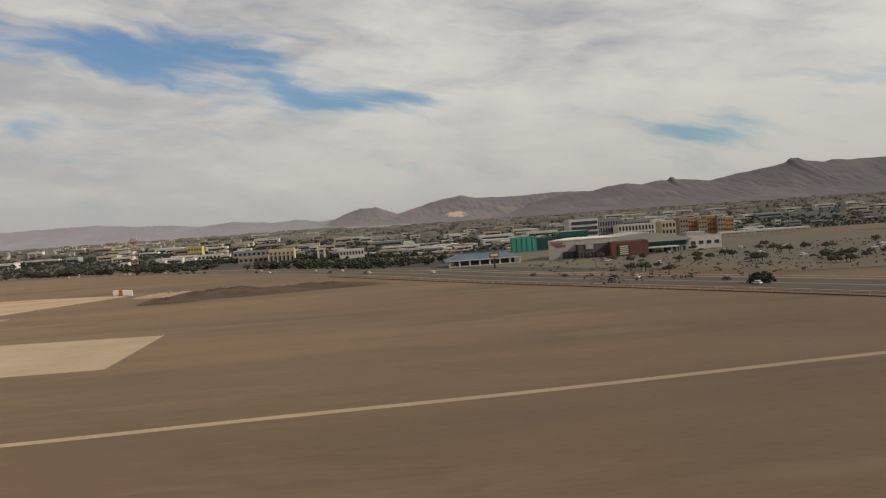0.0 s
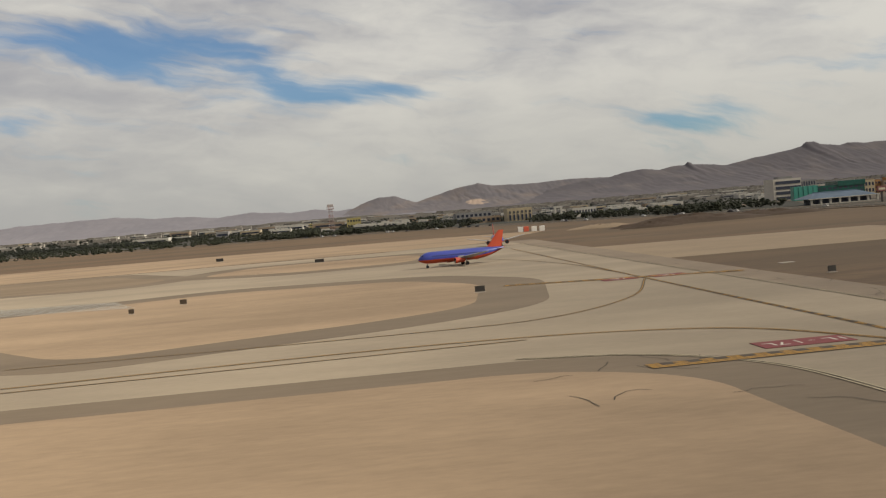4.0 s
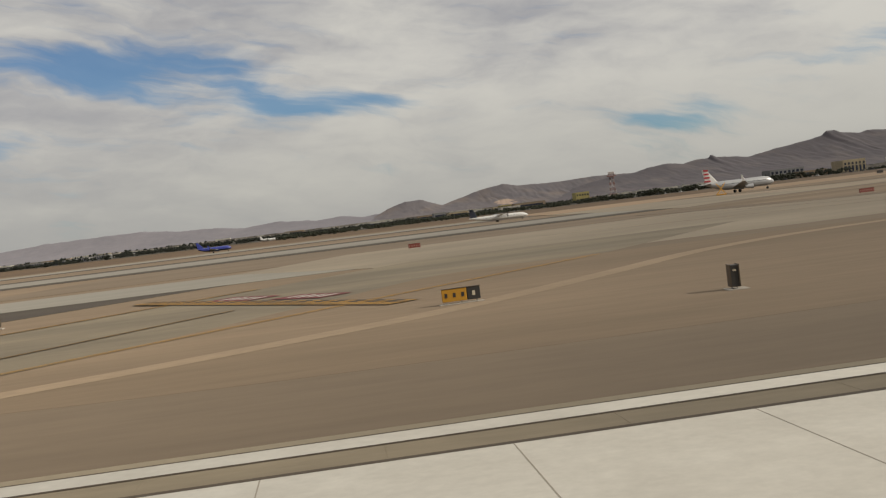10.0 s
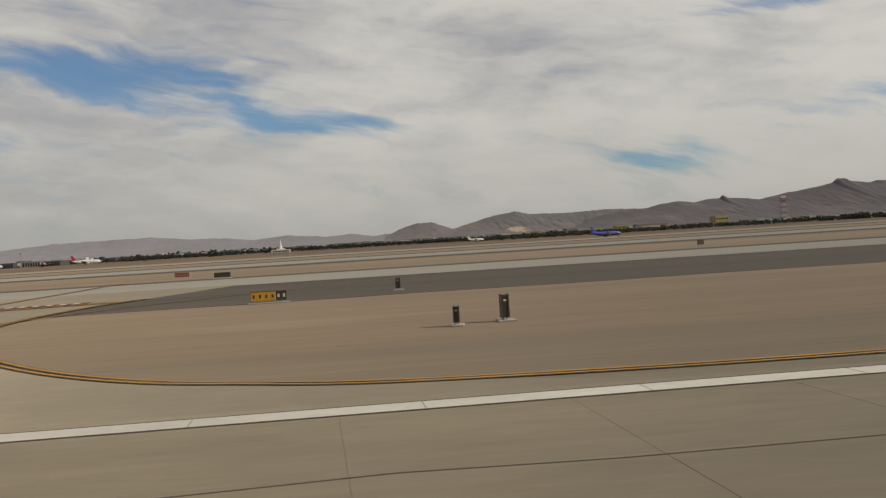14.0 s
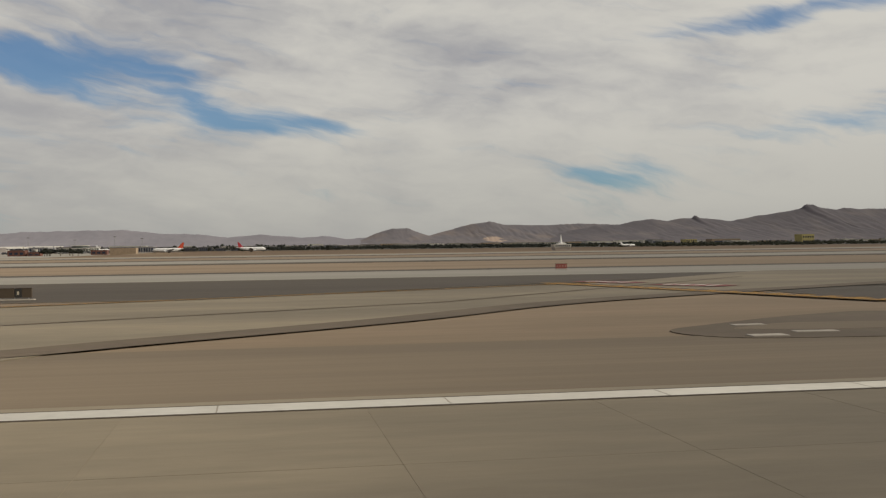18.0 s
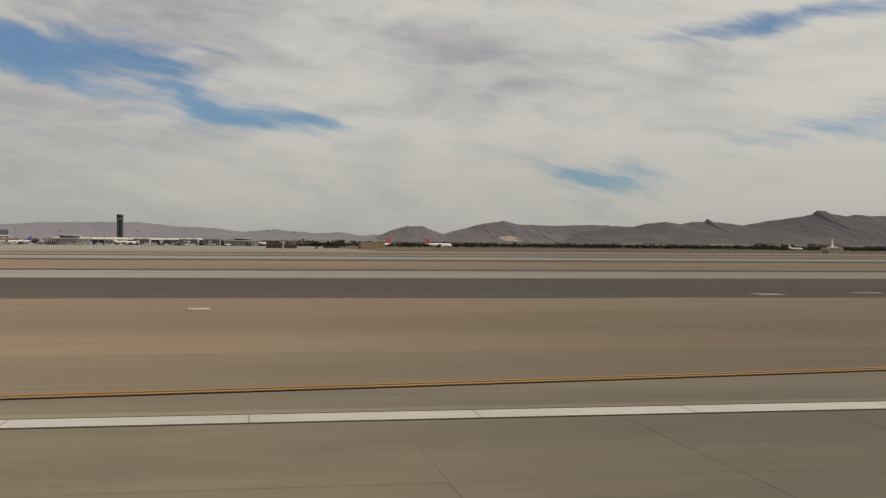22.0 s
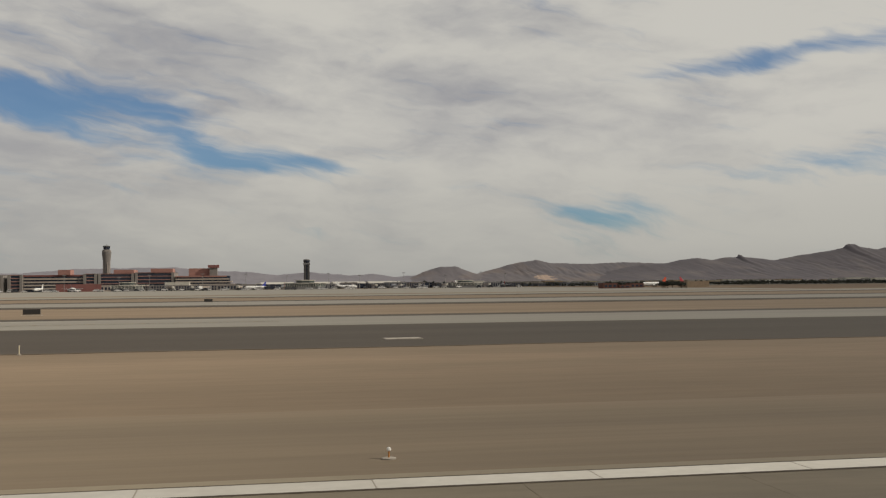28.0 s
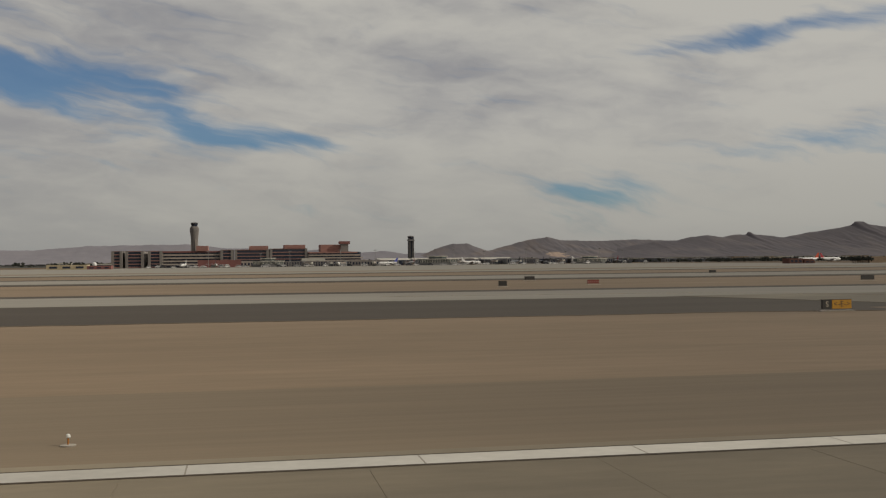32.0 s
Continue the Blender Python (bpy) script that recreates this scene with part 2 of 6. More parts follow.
RUNWAY = mat("runway concrete", (0.246, 0.203, 0.137), 0.82, (0.165, 0.137, 0.095), 0.15, 2.6, 0.65, 0.15, 0.15, stretch=(0.35, 1.2, 1), each=0.12, scar=(-441, 11, 9, 11, (0.050, 0.043, 0.032), 1))
PALE = mat("pale gravel", (0.318, 0.238, 0.155), 0.95, (0.268, 0.200, 0.130), 0.12, 2.0, 0.5, 0.15, 0.2)
SOIL = mat("dark turned soil", (0.070, 0.046, 0.030), 0.95, (0.10, 0.068, 0.045), 0.1, 1.5, 0.5, 0.25, 0.4)
TOWN_FLOOR = mat("town streets and yards", (0.080, 0.069, 0.052), 0.95, (0.042, 0.041, 0.031), 0.012, 0.12, 0.6, 0.35, stretch=(1, 0.6, 1))
EARTH = mat("brown infield soil", (0.200, 0.139, 0.085), 0.95, (0.130, 0.088, 0.053), 0.12, 2.4, 0.6, 0.22, 0.3, stretch=(0.6, 1.0, 1), spots=(0.11, 0.55, 0.80, (0.224, 0.168, 0.112)),
            scar=(-296.4, 29.5, 1.9, 7.5, (0.108, 0.077, 0.049), 1))
MID_CONC = mat("greyed taxiway concrete", (0.300, 0.250, 0.181), 0.85, (0.232, 0.193, 0.140), 0.08, 2.2, 0.6, 0.13, 0.15, stretch=(0.5, 1.0, 1))
EXIT_CONC = mat("exit concrete", (0.275, 0.232, 0.163), 0.85, (0.205, 0.172, 0.122), 0.09, 2.2, 0.6, 0.13, 0.15, stretch=(0.5, 0.8, 1))
DARK_CONC = mat("stained exit concrete", (0.255, 0.224, 0.163), 0.85, (0.172, 0.150, 0.110), 0.09, 2.2, 0.7, 0.13, 0.15, stretch=(0.6, 0.6, 1), scar=(-911, 20, 8, 4.5, (0.128, 0.110, 0.080), 1))
TRACK = mat("tar-stained track", (0.098, 0.074, 0.050), 0.9, (0.130, 0.100, 0.068), 0.2, 3.0, 0.6, 0.15)
JOINT = mat("dusty joint filler", (0.215, 0.180, 0.124), 0.9, (0.250, 0.210, 0.146), 0.2, 3.0, 0.5, 0.1)
PARK = mat("car park asphalt", (0.135, 0.108, 0.076), 0.92, (0.105, 0.085, 0.060), 0.09, 1.0, 0.6, 0.2, 0.1)
PALE_JOINT = mat("dusty joint in white paint", (0.270, 0.240, 0.195), 0.9, (0.330, 0.295, 0.240), 0.2, 3.0, 0.5, 0.1)
CREAM_LINE = mat("faded cream taxi paint", (0.44, 0.37, 0.25), 0.7, (0.33, 0.27, 0.17), 0.8, 5.0, 0.4, 0.15)
WHITE_LINE = mat("white runway paint", (0.56, 0.53, 0.46), 0.7, (0.42, 0.39, 0.33), 0.5, 5.0, 0.3, 0.12)
YELLOW_LINE = mat("yellow taxi paint", (0.42, 0.225, 0.034), 0.7, (0.31, 0.165, 0.032), 0.8, 5.0, 0.4, 0.15)
BLACK_LINE = mat("black border paint", (0.066, 0.047, 0.031), 0.8, (0.085, 0.067, 0.048), 0.8, 5.0, 0.4, 0.15)
RED_PAINT = mat("red marking paint", (0.180, 0.038, 0.038), 0.75, (0.14, 0.038, 0.038), 0.8, 5.0, 0.4, 0.15)
CRACK = mat("tar crack filler", (0.085, 0.068, 0.048), 0.85)
# aerial haze is mixed into these three rock colours, palest in the far range
HAZED_ROCK = mat("haze-tinted desert mountain rock", (0.128, 0.113, 0.120), 0.95, (0.108, 0.097, 0.106), 0.012, 0.07, 0.5, 0.14, 0.0, stretch=(1.0, 0.4, 1.6), spots=(0.010, 0.50, 0.78, (0.158, 0.136, 0.130)))
HAZED_HILL_ROCK = mat("haze-tinted quarried hill rock", (0.164, 0.145, 0.146), 0.95, (0.132, 0.121, 0.130), 0.010, 0.06, 0.5, 0.12, 0.0, stretch=(1.0, 0.6, 2.2), spots=(0.009, 0.50, 0.78, (0.195, 0.156, 0.134)),
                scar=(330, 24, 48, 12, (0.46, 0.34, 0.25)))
HAZED_FAR_ROCK = mat("far haze-tinted mountain rock", (0.212, 0.198, 0.212), 0.95, (0.182, 0.172, 0.188), 0.008, 0.06, 0.5, 0.10, 0.0, stretch=(1, 0.6, 1.8))

# ---------------------------------------------------------------- mesh helpers


def mesh_from(bm, name):
    me = bpy.data.meshes.new(name)
    bm.to_mesh(me)
    bm.free()
    return me


def part(name, bm, material, parent=None, label="", smooth=False):
    """One mesh object, under a thing or a part."""
    me = bm if isinstance(bm, bpy.types.Mesh) else mesh_from(bm, name)
    if material is not None and not me.materials:
        me.materials.append(material)
    if smooth:
        for p in me.polygons:
            p.use_smooth = True
    ob = new(name, me)
    if parent is not None:
        ob.parent = parent
    if label:
        ob["label"] = label
    return ob


def add_box(bm, x0, y0, z0, x1, y1, z1, m=None):
    vs = [bm.verts.new((x, y, z)) for z in (z0, z1) for x, y in ((x0, y0), (x1, y0), (x1, y1), (x0, y1))]
    if m is not None:
        for v in vs:
            v.co = m @ v.co
    for f in ((3, 2, 1, 0), (4, 5, 6, 7), (0, 1, 5, 4), (1, 2, 6, 5), (2, 3, 7, 6), (3, 0, 4, 7)):
        bm.faces.new([vs[i] for i in f])
    return vs


def box(x0, y0, z0, x1, y1, z1, bevel=0.0, m=None):
    bm = bmesh.new()
    add_box(bm, x0, y0, z0, x1, y1, z1, m)
    if bevel:
        bmesh.ops.bevel(bm, geom=bm.edges[:], offset=bevel, segments=1, affect="EDGES")
    return bm


def add_ring_tube(bm, rings, cap=True, n=16):
    """Closed rings of n points each, skinned one after another."""
    vs = [[bm.verts.new(p) for p in r] for r in rings]
    for a, b in zip(vs, vs[1:]):
        for i in range(len(a)):
            j = (i + 1) % len(a)
            bm.faces.new((a[i], a[j], b[j], b[i]))
    if cap:
        bm.faces.new(list(reversed(vs[0])))
        bm.faces.new(vs[-1])
    return vs


def circle(c, r, n, axis="z", ry=None):
    ry = r if ry is None else ry
    out = []
    for i in range(n):
        a = 2 * math.pi * i / n
        p, q = r * math.cos(a), ry * math.sin(a)
        out.append({"z": (c[0] + p, c[1] + q, c[2]), "x": (c[0], c[1] + p, c[2] + q), "y": (c[0] + p, c[1], c[2] + q)}[axis])
    return out


def tube(a, b, r0, r1=None, n=10):
    """A round bar from a to b."""
    a, b = Vector(a), Vector(b)
    r1 = r0 if r1 is None else r1
    q = (b - a).to_track_quat("Z", "Y")
    bm = bmesh.new()
    rings = []
    for c, r in ((a, r0), (b, r1)):
        rings.append([c + q @ Vector((r * math.cos(2 * math.pi * i / n), r * math.sin(2 * math.pi * i / n), 0)) for i in range(n)])
    add_ring_tube(bm, rings)
    return bm


def add_tube(bm, a, b, r0, r1=None, n=6):
    a, b = Vector(a), Vector(b)
    r1 = r0 if r1 is None else r1
    q = (b - a).to_track_quat("Z", "Y")
    rings = []
    for c, r in ((a, r0), (b, r1)):
        rings.append([c + q @ Vector((r * math.cos(2 * math.pi * i / n), r * math.sin(2 * math.pi * i / n), 0)) for i in range(n)])
    add_ring_tube(bm, rings)


def lathe(profile, n=24, c=(0, 0)):
    """Turned body: profile of (radius, z)."""
    bm = bmesh.new()
    add_ring_tube(bm, [circle((c[0], c[1], z), max(r, 0.002), n) for r, z in profile])
    return bm


def slab(points, z0, z1):
    """A flat sheet with an outline and a thickness."""
    bm = bmesh.new()
    lo = [bm.verts.new((x, y, z0)) for x, y in points]
    hi = [bm.verts.new((x, y, z1)) for x, y in points]
    f = bm.faces.new(hi)
    n = len(points)
    for i in range(n):
        j = (i + 1) % n
        bm.faces.new((lo[i], lo[j], hi[j], hi[i]))
    bmesh.ops.recalc_face_normals(bm, faces=bm.faces[:])
    f.normal_update()
    if f.normal.z < 0:
        bmesh.ops.reverse_faces(bm, faces=bm.faces[:])
    return bm


def rounded(points, radii, steps=8):
    """An outline with its corners drawn as curves."""
    out, n = [], len(points)
    for i in range(n):
        p, a, b = Vector(points[i]), Vector(points[i - 1]), Vector(points[(i + 1) % n])
        r = radii[i] if isinstance(radii, (list, tuple)) else radii
        if r <= 0:
            out.append(tuple(p))
            continue
        u, v = (a - p), (b - p)
        k = min(r, u.length * 0.49, v.length * 0.49)
        s, e = p + u.normalized() * k, p + v.normalized() * k
        for j in range(steps + 1):
            t = j / steps
            q = s * (1 - t) ** 2 + p * 2 * t * (1 - t) + e * t * t
            out.append((q.x, q.y))
    return out


def spline(points, steps=10):
    """A smooth line through points."""
    P = [Vector(p) for p in points]
    P = [P[0] * 2 - P[1], *P, P[-1] * 2 - P[-2]]
    out = []
    for i in range(1, len(P) - 2):
        for j in range(steps):
            t = j / steps
            a, b, c, d = P[i - 1], P[i], P[i + 1], P[i + 2]
            out.append(0.5 * (2 * b + (c - a) * t + (2 * a - 5 * b + 4 * c - d) * t * t + (3 * b - a - 3 * c + d) * t ** 3))
    out.append(P[-2])
    return out


def ribbon(line, width, z, shift=0.0, thick=0.004, dash=0.0):
    """A painted stripe along a line; dash: the length of the strokes."""
    bm = bmesh.new()
    line = [Vector((p[0], p[1])) for p in line]
    if dash:
        fine, left = [line[0]], 0.0
        for a, b in zip(line, line[1:]):
            k = max(1, int((b - a).length / (dash * 0.5)))
            fine += [a.lerp(b, (i + 1) / k) for i in range(k)]
        line = fine
    pairs, run, prev = [], 0.0, None
    for i, p in enumerate(line):
        d = (line[min(i + 1, len(line) - 1)] - line[max(i - 1, 0)]).normalized()
        nrm = Vector((-d.y, d.x))
        c = p + nrm * shift
        pairs.append((c - nrm * width / 2, c + nrm * width / 2))
    for i in range(len(pairs) - 1):
        if dash and (i // 2) % 2:
            continue
        (a, b), (c, d) = pairs[i], pairs[i + 1]
        bm.faces.new([bm.verts.new((q.x, q.y, z)) for q in (a, c, d, b)])
    bmesh.ops.remove_doubles(bm, verts=bm.verts[:], dist=0.001)
    for f in bm.faces:
        f.normal_update()
        if f.normal.z < 0:
            f.normal_flip()
    return bm

# ---------------------------------------------------------------- ground and pavements
def structure(name, bm, material, label, category):
    return tagged(part(name, bm, material), label, category, kind="structure")


def smooth(a, b, v):
    t = min(1.0, max(0.0, (v - a) / (b - a)))
    return t * t * (3 - 2 * t)


def ground_z(x, y):
    """The valley floor falls a little behind the field's corner."""
    return -7.0 * smooth(-150, -30, x) * smooth(430, 600, y)


def ground_sheet():
    xs = sorted({*range(-7000, -1400, 400), *range(-1400, -160, 80), *range(-160, 320, 20), *range(320, 1000, 80), *range(1000, 6001, 400)})
    ys = sorted({*range(-4000, 0, 400), *range(0, 220, 20), *range(220, 500, 20), *range(500, 1000, 80), *range(1000, 5201, 400)})
    bm = bmesh.new()
    grid = [[bm.verts.new((x, y, ground_z(x, y))) for y in ys] for x in xs]
    for a, b in zip(grid, grid[1:]):
        for j in range(len(ys) - 1):
            bm.faces.new((a[j], b[j], b[j + 1], a[j + 1]))
    return bm


structure("ground", ground_sheet(), FIELD, "wide flat brown desert ground of the airfield and the valley", "ground")


def strip(name, x0, x1, y0, y1, z, material, label, category="pavement"):
    return structure(name, slab([(x0, y0), (x1, y0), (x1, y1), (x0, y1)], -0.2, z), material, label, category)


strip("sand_belt", -1500, -345, 15, 146, 0.010, SAND, "pale tan desert sand beside the runway", "ground")
strip("sand_belt_far", -1700, -345, 204.2, 330, 0.012, SAND, "pale tan desert sand between far runways", "ground")
structure("sand_belt_mid", slab(rounded([(-342, 238), (-186, 240), (-176, 262), (-158, 300), (-190, 318), (-342, 325)], 6), -0.2, 0.010), PALE_SAND, "pale tan desert sand beyond the taxiways", "ground")
strip("runway_shoulder", -1500, -356, 14, 24, 0.020, VERGE, "brown weathered asphalt shoulder along the runway")
strip("runway_base", -1500, -312, -19, 15.6, 0.0485, JOINT, "dark joint filler under the runway panels", "runway")
def ragged(x0, x1, y, step=2.5, deep=0.5):
    """A broken asphalt edge along x, as points from x0 to x1."""
    n = int(abs(x1 - x0) / step)
    return [(x0 + (x1 - x0) * i / n, y + deep * (noise.noise((x0 + (x1 - x0) * i / n * 0.11, 1.7, 0)) + 0.6 * noise.noise((i * 0.9, 5.1, 0)))) for i in range(n + 1)]


ASPHALT_EDGE = [(x, y + 3.8 * smooth(-925, -945, x)) for x, y in ragged(-1090, -470, 47.6)]
structure("asphalt_strip", slab([(-1500, 51.4), *ASPHALT_EDGE, (-455, 48.0), (-436, 49), (-425, 56), (-412, 62), (-400, 75), (-1500, 75)], -0.2, 0.024), DARK, "dark asphalt shoulder strip beside the taxiway", "pavement")
structure("asphalt_lip", ribbon(ASPHALT_EDGE, 0.5, 0.026, 0.15), TRACK, "dark crumbled edge of the asphalt strip", "pavement")
strip("taxiway_far_shoulder", -1500, -430, 92.5, 99, 0.024, DARK, "dark asphalt far shoulder of the parallel taxiway")
strip("taxiway_parallel", -1500, -345, 74, 93, 0.036, GREY, "grey concrete parallel taxiway", "taxiway")
strip("far_runway_shoulder", -1700, -345, 147, 204, 0.024, DARK, "dark asphalt edge of the parallel runway")
strip("far_runway", -1700, -345, 158, 191, 0.036, GREY, "grey concrete parallel runway", "runway")
strip("third_shoulder", -1900, -342, 251, 268, 0.024, DARK, "dark asphalt edge of a distant taxiway")
strip("third_taxiway", -1900, -342, 268, 300, 0.036, GREY, "grey concrete distant taxiway", "taxiway")
strip("terminal_apron", -1900, -690, 330, 700, 0.022, GREY, "grey concrete apron before the terminal", "apron")
structure("taxiway_shoulder", slab([(-206, -20), (-175.3, -20), (-175.0, 100), (-173.0, 240), (-206, 240)], -0.2, 0.024), OLD_ASPHALT,
          "brown asphalt shoulder of the cross taxiway with tar cracks", "pavement")
structure("taxiway_apron", slab([(-345, 15.6), (-179.6, -20), (-179.2, 236), (-345, 236)], -0.2, 0.036), CONC, "light tan concrete taxiway junction", "taxiway")


structure("taxiway_junction", slab([(-345, 16.2), (-300, 16.2), (-300, 57), (-312, 72), (-318, 110), (-318, 236), (-345, 236)], -0.2, 0.0395), MID_CONC, "greyed concrete of the runway-end junction", "taxiway")

structure("taxiway_junction_west", slab([(-345, 48), (-345, 116), (-392, 113), (-402, 93), (-386, 62), (-376, 58.5), (-366, 56.5), (-352, 56)], -0.2, 0.0388), MID_CONC, "greyed concrete beyond the runway-end infield", "taxiway")


def island(name, pts, r, ring, label, rim=None, fill=None, z=0.046):
    """An infield: an asphalt rim with sand inside."""
    out = rounded(pts, r)
    base = tagged(part(name, slab(out, -0.2, z), rim or SHOULDER), label, "infield", kind="structure")
    c = Vector((sum(p[0] for p in out) / len(out), sum(p[1] for p in out) / len(out)))
    inner = []
    for p in out:
        v = Vector(p) - c
        k = max(0.3, 1 - ring / max(v.length, 0.1))
        inner.append(tuple(c + v * k))
    if rim is None:
        part("sand_fill", slab(inner, -0.2, z + 0.004), fill or PALE_SAND, base)
    return base


ISLANDS = [
    ([(-195, 8), (-195, 50), (-203, 57.5), (-240, 57.5), (-246, 30), (-254, 8)], 6),
    ([(-194, 118), (-199, 88), (-210, 80), (-237, 70), (-250, 85), (-262, 108), (-268, 130), (-250, 141), (-233, 148), (-204, 139)], 7),
    ([(-193, 200), (-200, 176), (-225, 172), (-250, 190), (-240, 218), (-200, 219)], 9),
    ([(-240, 190), (-250, 174), (-300, 185), (-320, 238), (-262, 235)], 8),
    ([(-279.5, 97), (-290, 82), (-308, 72), (-330, 86), (-350, 105), (-357, 131), (-335, 150), (-300, 150), (-285, 130)], 7),
    ([(-322.6, 50), (-322.4, 40), (-318.5, 32), (-312, 16), (-258, 16), (-258, 45), (-264, 57), (-300, 58.5), (-312, 59)], 5),
]
for i, (pts, r) in enumerate(ISLANDS):
    island("infield_%d" % (i + 1), pts, r, 7.0 if i else 5.0, "brown bare earth infield beside the taxiway" if i == 5 else "tan sand infield with a brown asphalt rim",
           EARTH if i == 5 else None, SAND if i in (3, 4) else None, 0.042 + 0.0015 * i)

structure("light_pad", slab([(-175, 133), (-128.4, 132), (-128, 171.5), (-175.5, 179)], -0.2, 0.012), PALE, "pale gravel pad on the brown field", "ground")
structure("dirt_track", ribbon(spline([(-153.2, 85), (-126, 86.5), (-105, 88.8), (-81, 91), (-48, 95.9), (-10, 100), (60, 106)]), 1.6, 0.014), PALE, "pale dirt track across the brown field", "track")
def draped(bm, lift):
    for v in bm.verts:
        v.co.z = ground_z(v.co.x, v.co.y) + lift
    return bm


structure("perimeter_road", draped(ribbon(spline([(60, -20), (14, 90), (-14, 160), (-58, 250), (-92, 330), (-150, 425), (-230, 500), (-420, 600), (-900, 900)]), 15, 0.02), 0.05), DARK, "dark asphalt road behind the airfield", "road")

ROAD = [(60, -20), (14, 90), (-14, 160), (-58, 250), (-92, 330), (-150, 425), (-230, 500), (-420, 600), (-900, 900)]
for i, (off, wide, words) in enumerate(((-9.2, 1.1, "pale gravel verge beside the airfield road"), (8.4, 0.9, "pale gravel verge beside the airfield road"), (-13.5, 1.0, "pale dirt track along the airfield fence"))):
    structure("road_verge_%d" % (i + 1), draped(ribbon(spline(ROAD), wide, 0.02, off), 0.06), PALE, words, "verge")
structure("road_median", draped(ribbon(spline(ROAD), 1.0, 0.02, 0.0), 0.075), OLD_ASPHALT, "worn pale median strip of the road", "verge")

# white edge line of the runway
EDGE_Y = 14.80
structure("edge_line", ribbon([(-1500, EDGE_Y), (-356, EDGE_Y)], 0.66, 0.060), WHITE_LINE, "white painted runway edge line", "marking")

# ---------------------------------------------------------------- mountains
def mountain(name, ridge, y, deep, material, label, seed, rough=0.35, base=-4.0, n=420, rows=34):
    """A range: heights along its crest, spurs and gullies running down towards the valley."""
    xs, hs = [p[0] for p in ridge], [p[1] for p in ridge]
    bm = bmesh.new()
    grid = []
    for i in range(n + 1):
        x = xs[0] + (xs[-1] - xs[0]) * i / n
        h = float(np.interp(x, xs, hs))
        soft_h = float(np.mean([np.interp(x + k, xs, hs) for k in (-140, -90, -40, 0, 40, 90, 140)]))
        h += 2.2 * noise.noise((x * 0.02, seed, 0)) + 2.4 * abs(noise.noise((x * 0.05, seed, 3))) + 0.9 * noise.noise((x * 0.16, seed, 5))
        col = []
        for j in range(rows + 1):
            v = j / rows                      # 0 at the valley, 0.85 at the crest, 1 behind it
            d = y - deep * (1 - v / 0.85) if v <= 0.85 else y + (v - 0.85) * 500
            up = (v / 0.85) ** 1.6 if v <= 0.85 else 1 - (v - 0.85) * 3.0
            spur = noise.noise((x * 0.008 + 0.5 * noise.noise((x * 0.004, d * 0.004, seed)), seed, d * 0.0012))
            gully = abs(noise.noise((x * 0.012 + 0.9 * noise.noise((d * 0.006, x * 0.01, seed + 1)), d * 0.007, seed + 7)))
            w = 4 * up * (1 - up) if v <= 0.85 else 0
            crag = noise.noise((x * 0.045, d * 0.012, seed + 5)) * 0.5 + noise.noise((x * 0.11, d * 0.03, seed + 9)) * 0.3
            z = (soft_h + (h - soft_h) * up ** 3) * (up + w * rough * (spur * 0.55 - gully * 0.35 + crag * 1.3 + 0.06))
            col.append(bm.verts.new((x + 25 * w * noise.noise((x * 0.01, d * 0.006, seed + 2)), d, base + max(z, 0.0))))
        grid.append(col)
    for a, b in zip(grid, grid[1:]):
        for j in range(rows):
            bm.faces.new((a[j], b[j], b[j + 1], a[j + 1]))
    return tagged(part(name, bm, material, smooth=True), label, "mountains", kind="structure")


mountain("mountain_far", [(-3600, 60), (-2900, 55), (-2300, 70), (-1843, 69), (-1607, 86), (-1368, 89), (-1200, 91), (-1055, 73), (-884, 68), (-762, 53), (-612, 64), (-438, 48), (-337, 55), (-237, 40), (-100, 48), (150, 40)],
         4780, 900, HAZED_FAR_ROCK, "distant hazy grey-brown desert mountain range", 3.3, 0.05)
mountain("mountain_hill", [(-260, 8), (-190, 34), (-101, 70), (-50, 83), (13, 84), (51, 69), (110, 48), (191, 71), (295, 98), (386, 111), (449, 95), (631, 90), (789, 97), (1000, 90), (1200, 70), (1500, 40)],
         4620, 620, HAZED_HILL_ROCK, "brown rocky desert hills with a pale quarry scar", 11.7, 0.055)
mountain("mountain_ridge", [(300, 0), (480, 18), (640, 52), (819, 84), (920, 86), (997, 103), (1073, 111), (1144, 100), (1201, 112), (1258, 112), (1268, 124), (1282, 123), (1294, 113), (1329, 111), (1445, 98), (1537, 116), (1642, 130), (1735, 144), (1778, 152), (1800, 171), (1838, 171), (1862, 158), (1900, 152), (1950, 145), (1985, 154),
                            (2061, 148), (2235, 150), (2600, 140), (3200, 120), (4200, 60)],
         4440, 800, HAZED_ROCK, "purple-brown jagged desert mountain ridge", 21.1, 0.045, n=640)


def town_floor():
    """Streets, yards and planting of the town, a shade darker than the desert."""
    xs = [*range(-2600, -160, 160), *range(-160, 20, 20), *range(20, 3001, 149)]
    bm = bmesh.new()
    grid = []
    for x in xs:
        front = float(np.interp(x, (-2600, -900, -420, -230, -150, -92, -58, 20, 3001), (1250, 1010, 640, 540, 452, 352, 272, 190, 150)))
        ys = [front + (4100 - front) * (k / 24) ** 2.2 for k in range(25)]
        grid.append([bm.verts.new((x, y, ground_z(x, y) + 0.035)) for y in ys])
    for a, b in zip(grid, grid[1:]):
        for j in range(24):
            bm.faces.new((a[j], b[j], b[j + 1], a[j + 1]))
    return bm


structure("town_ground", town_floor(), TOWN_FLOOR, "dusty dark ground of the town with streets and yards", "ground")

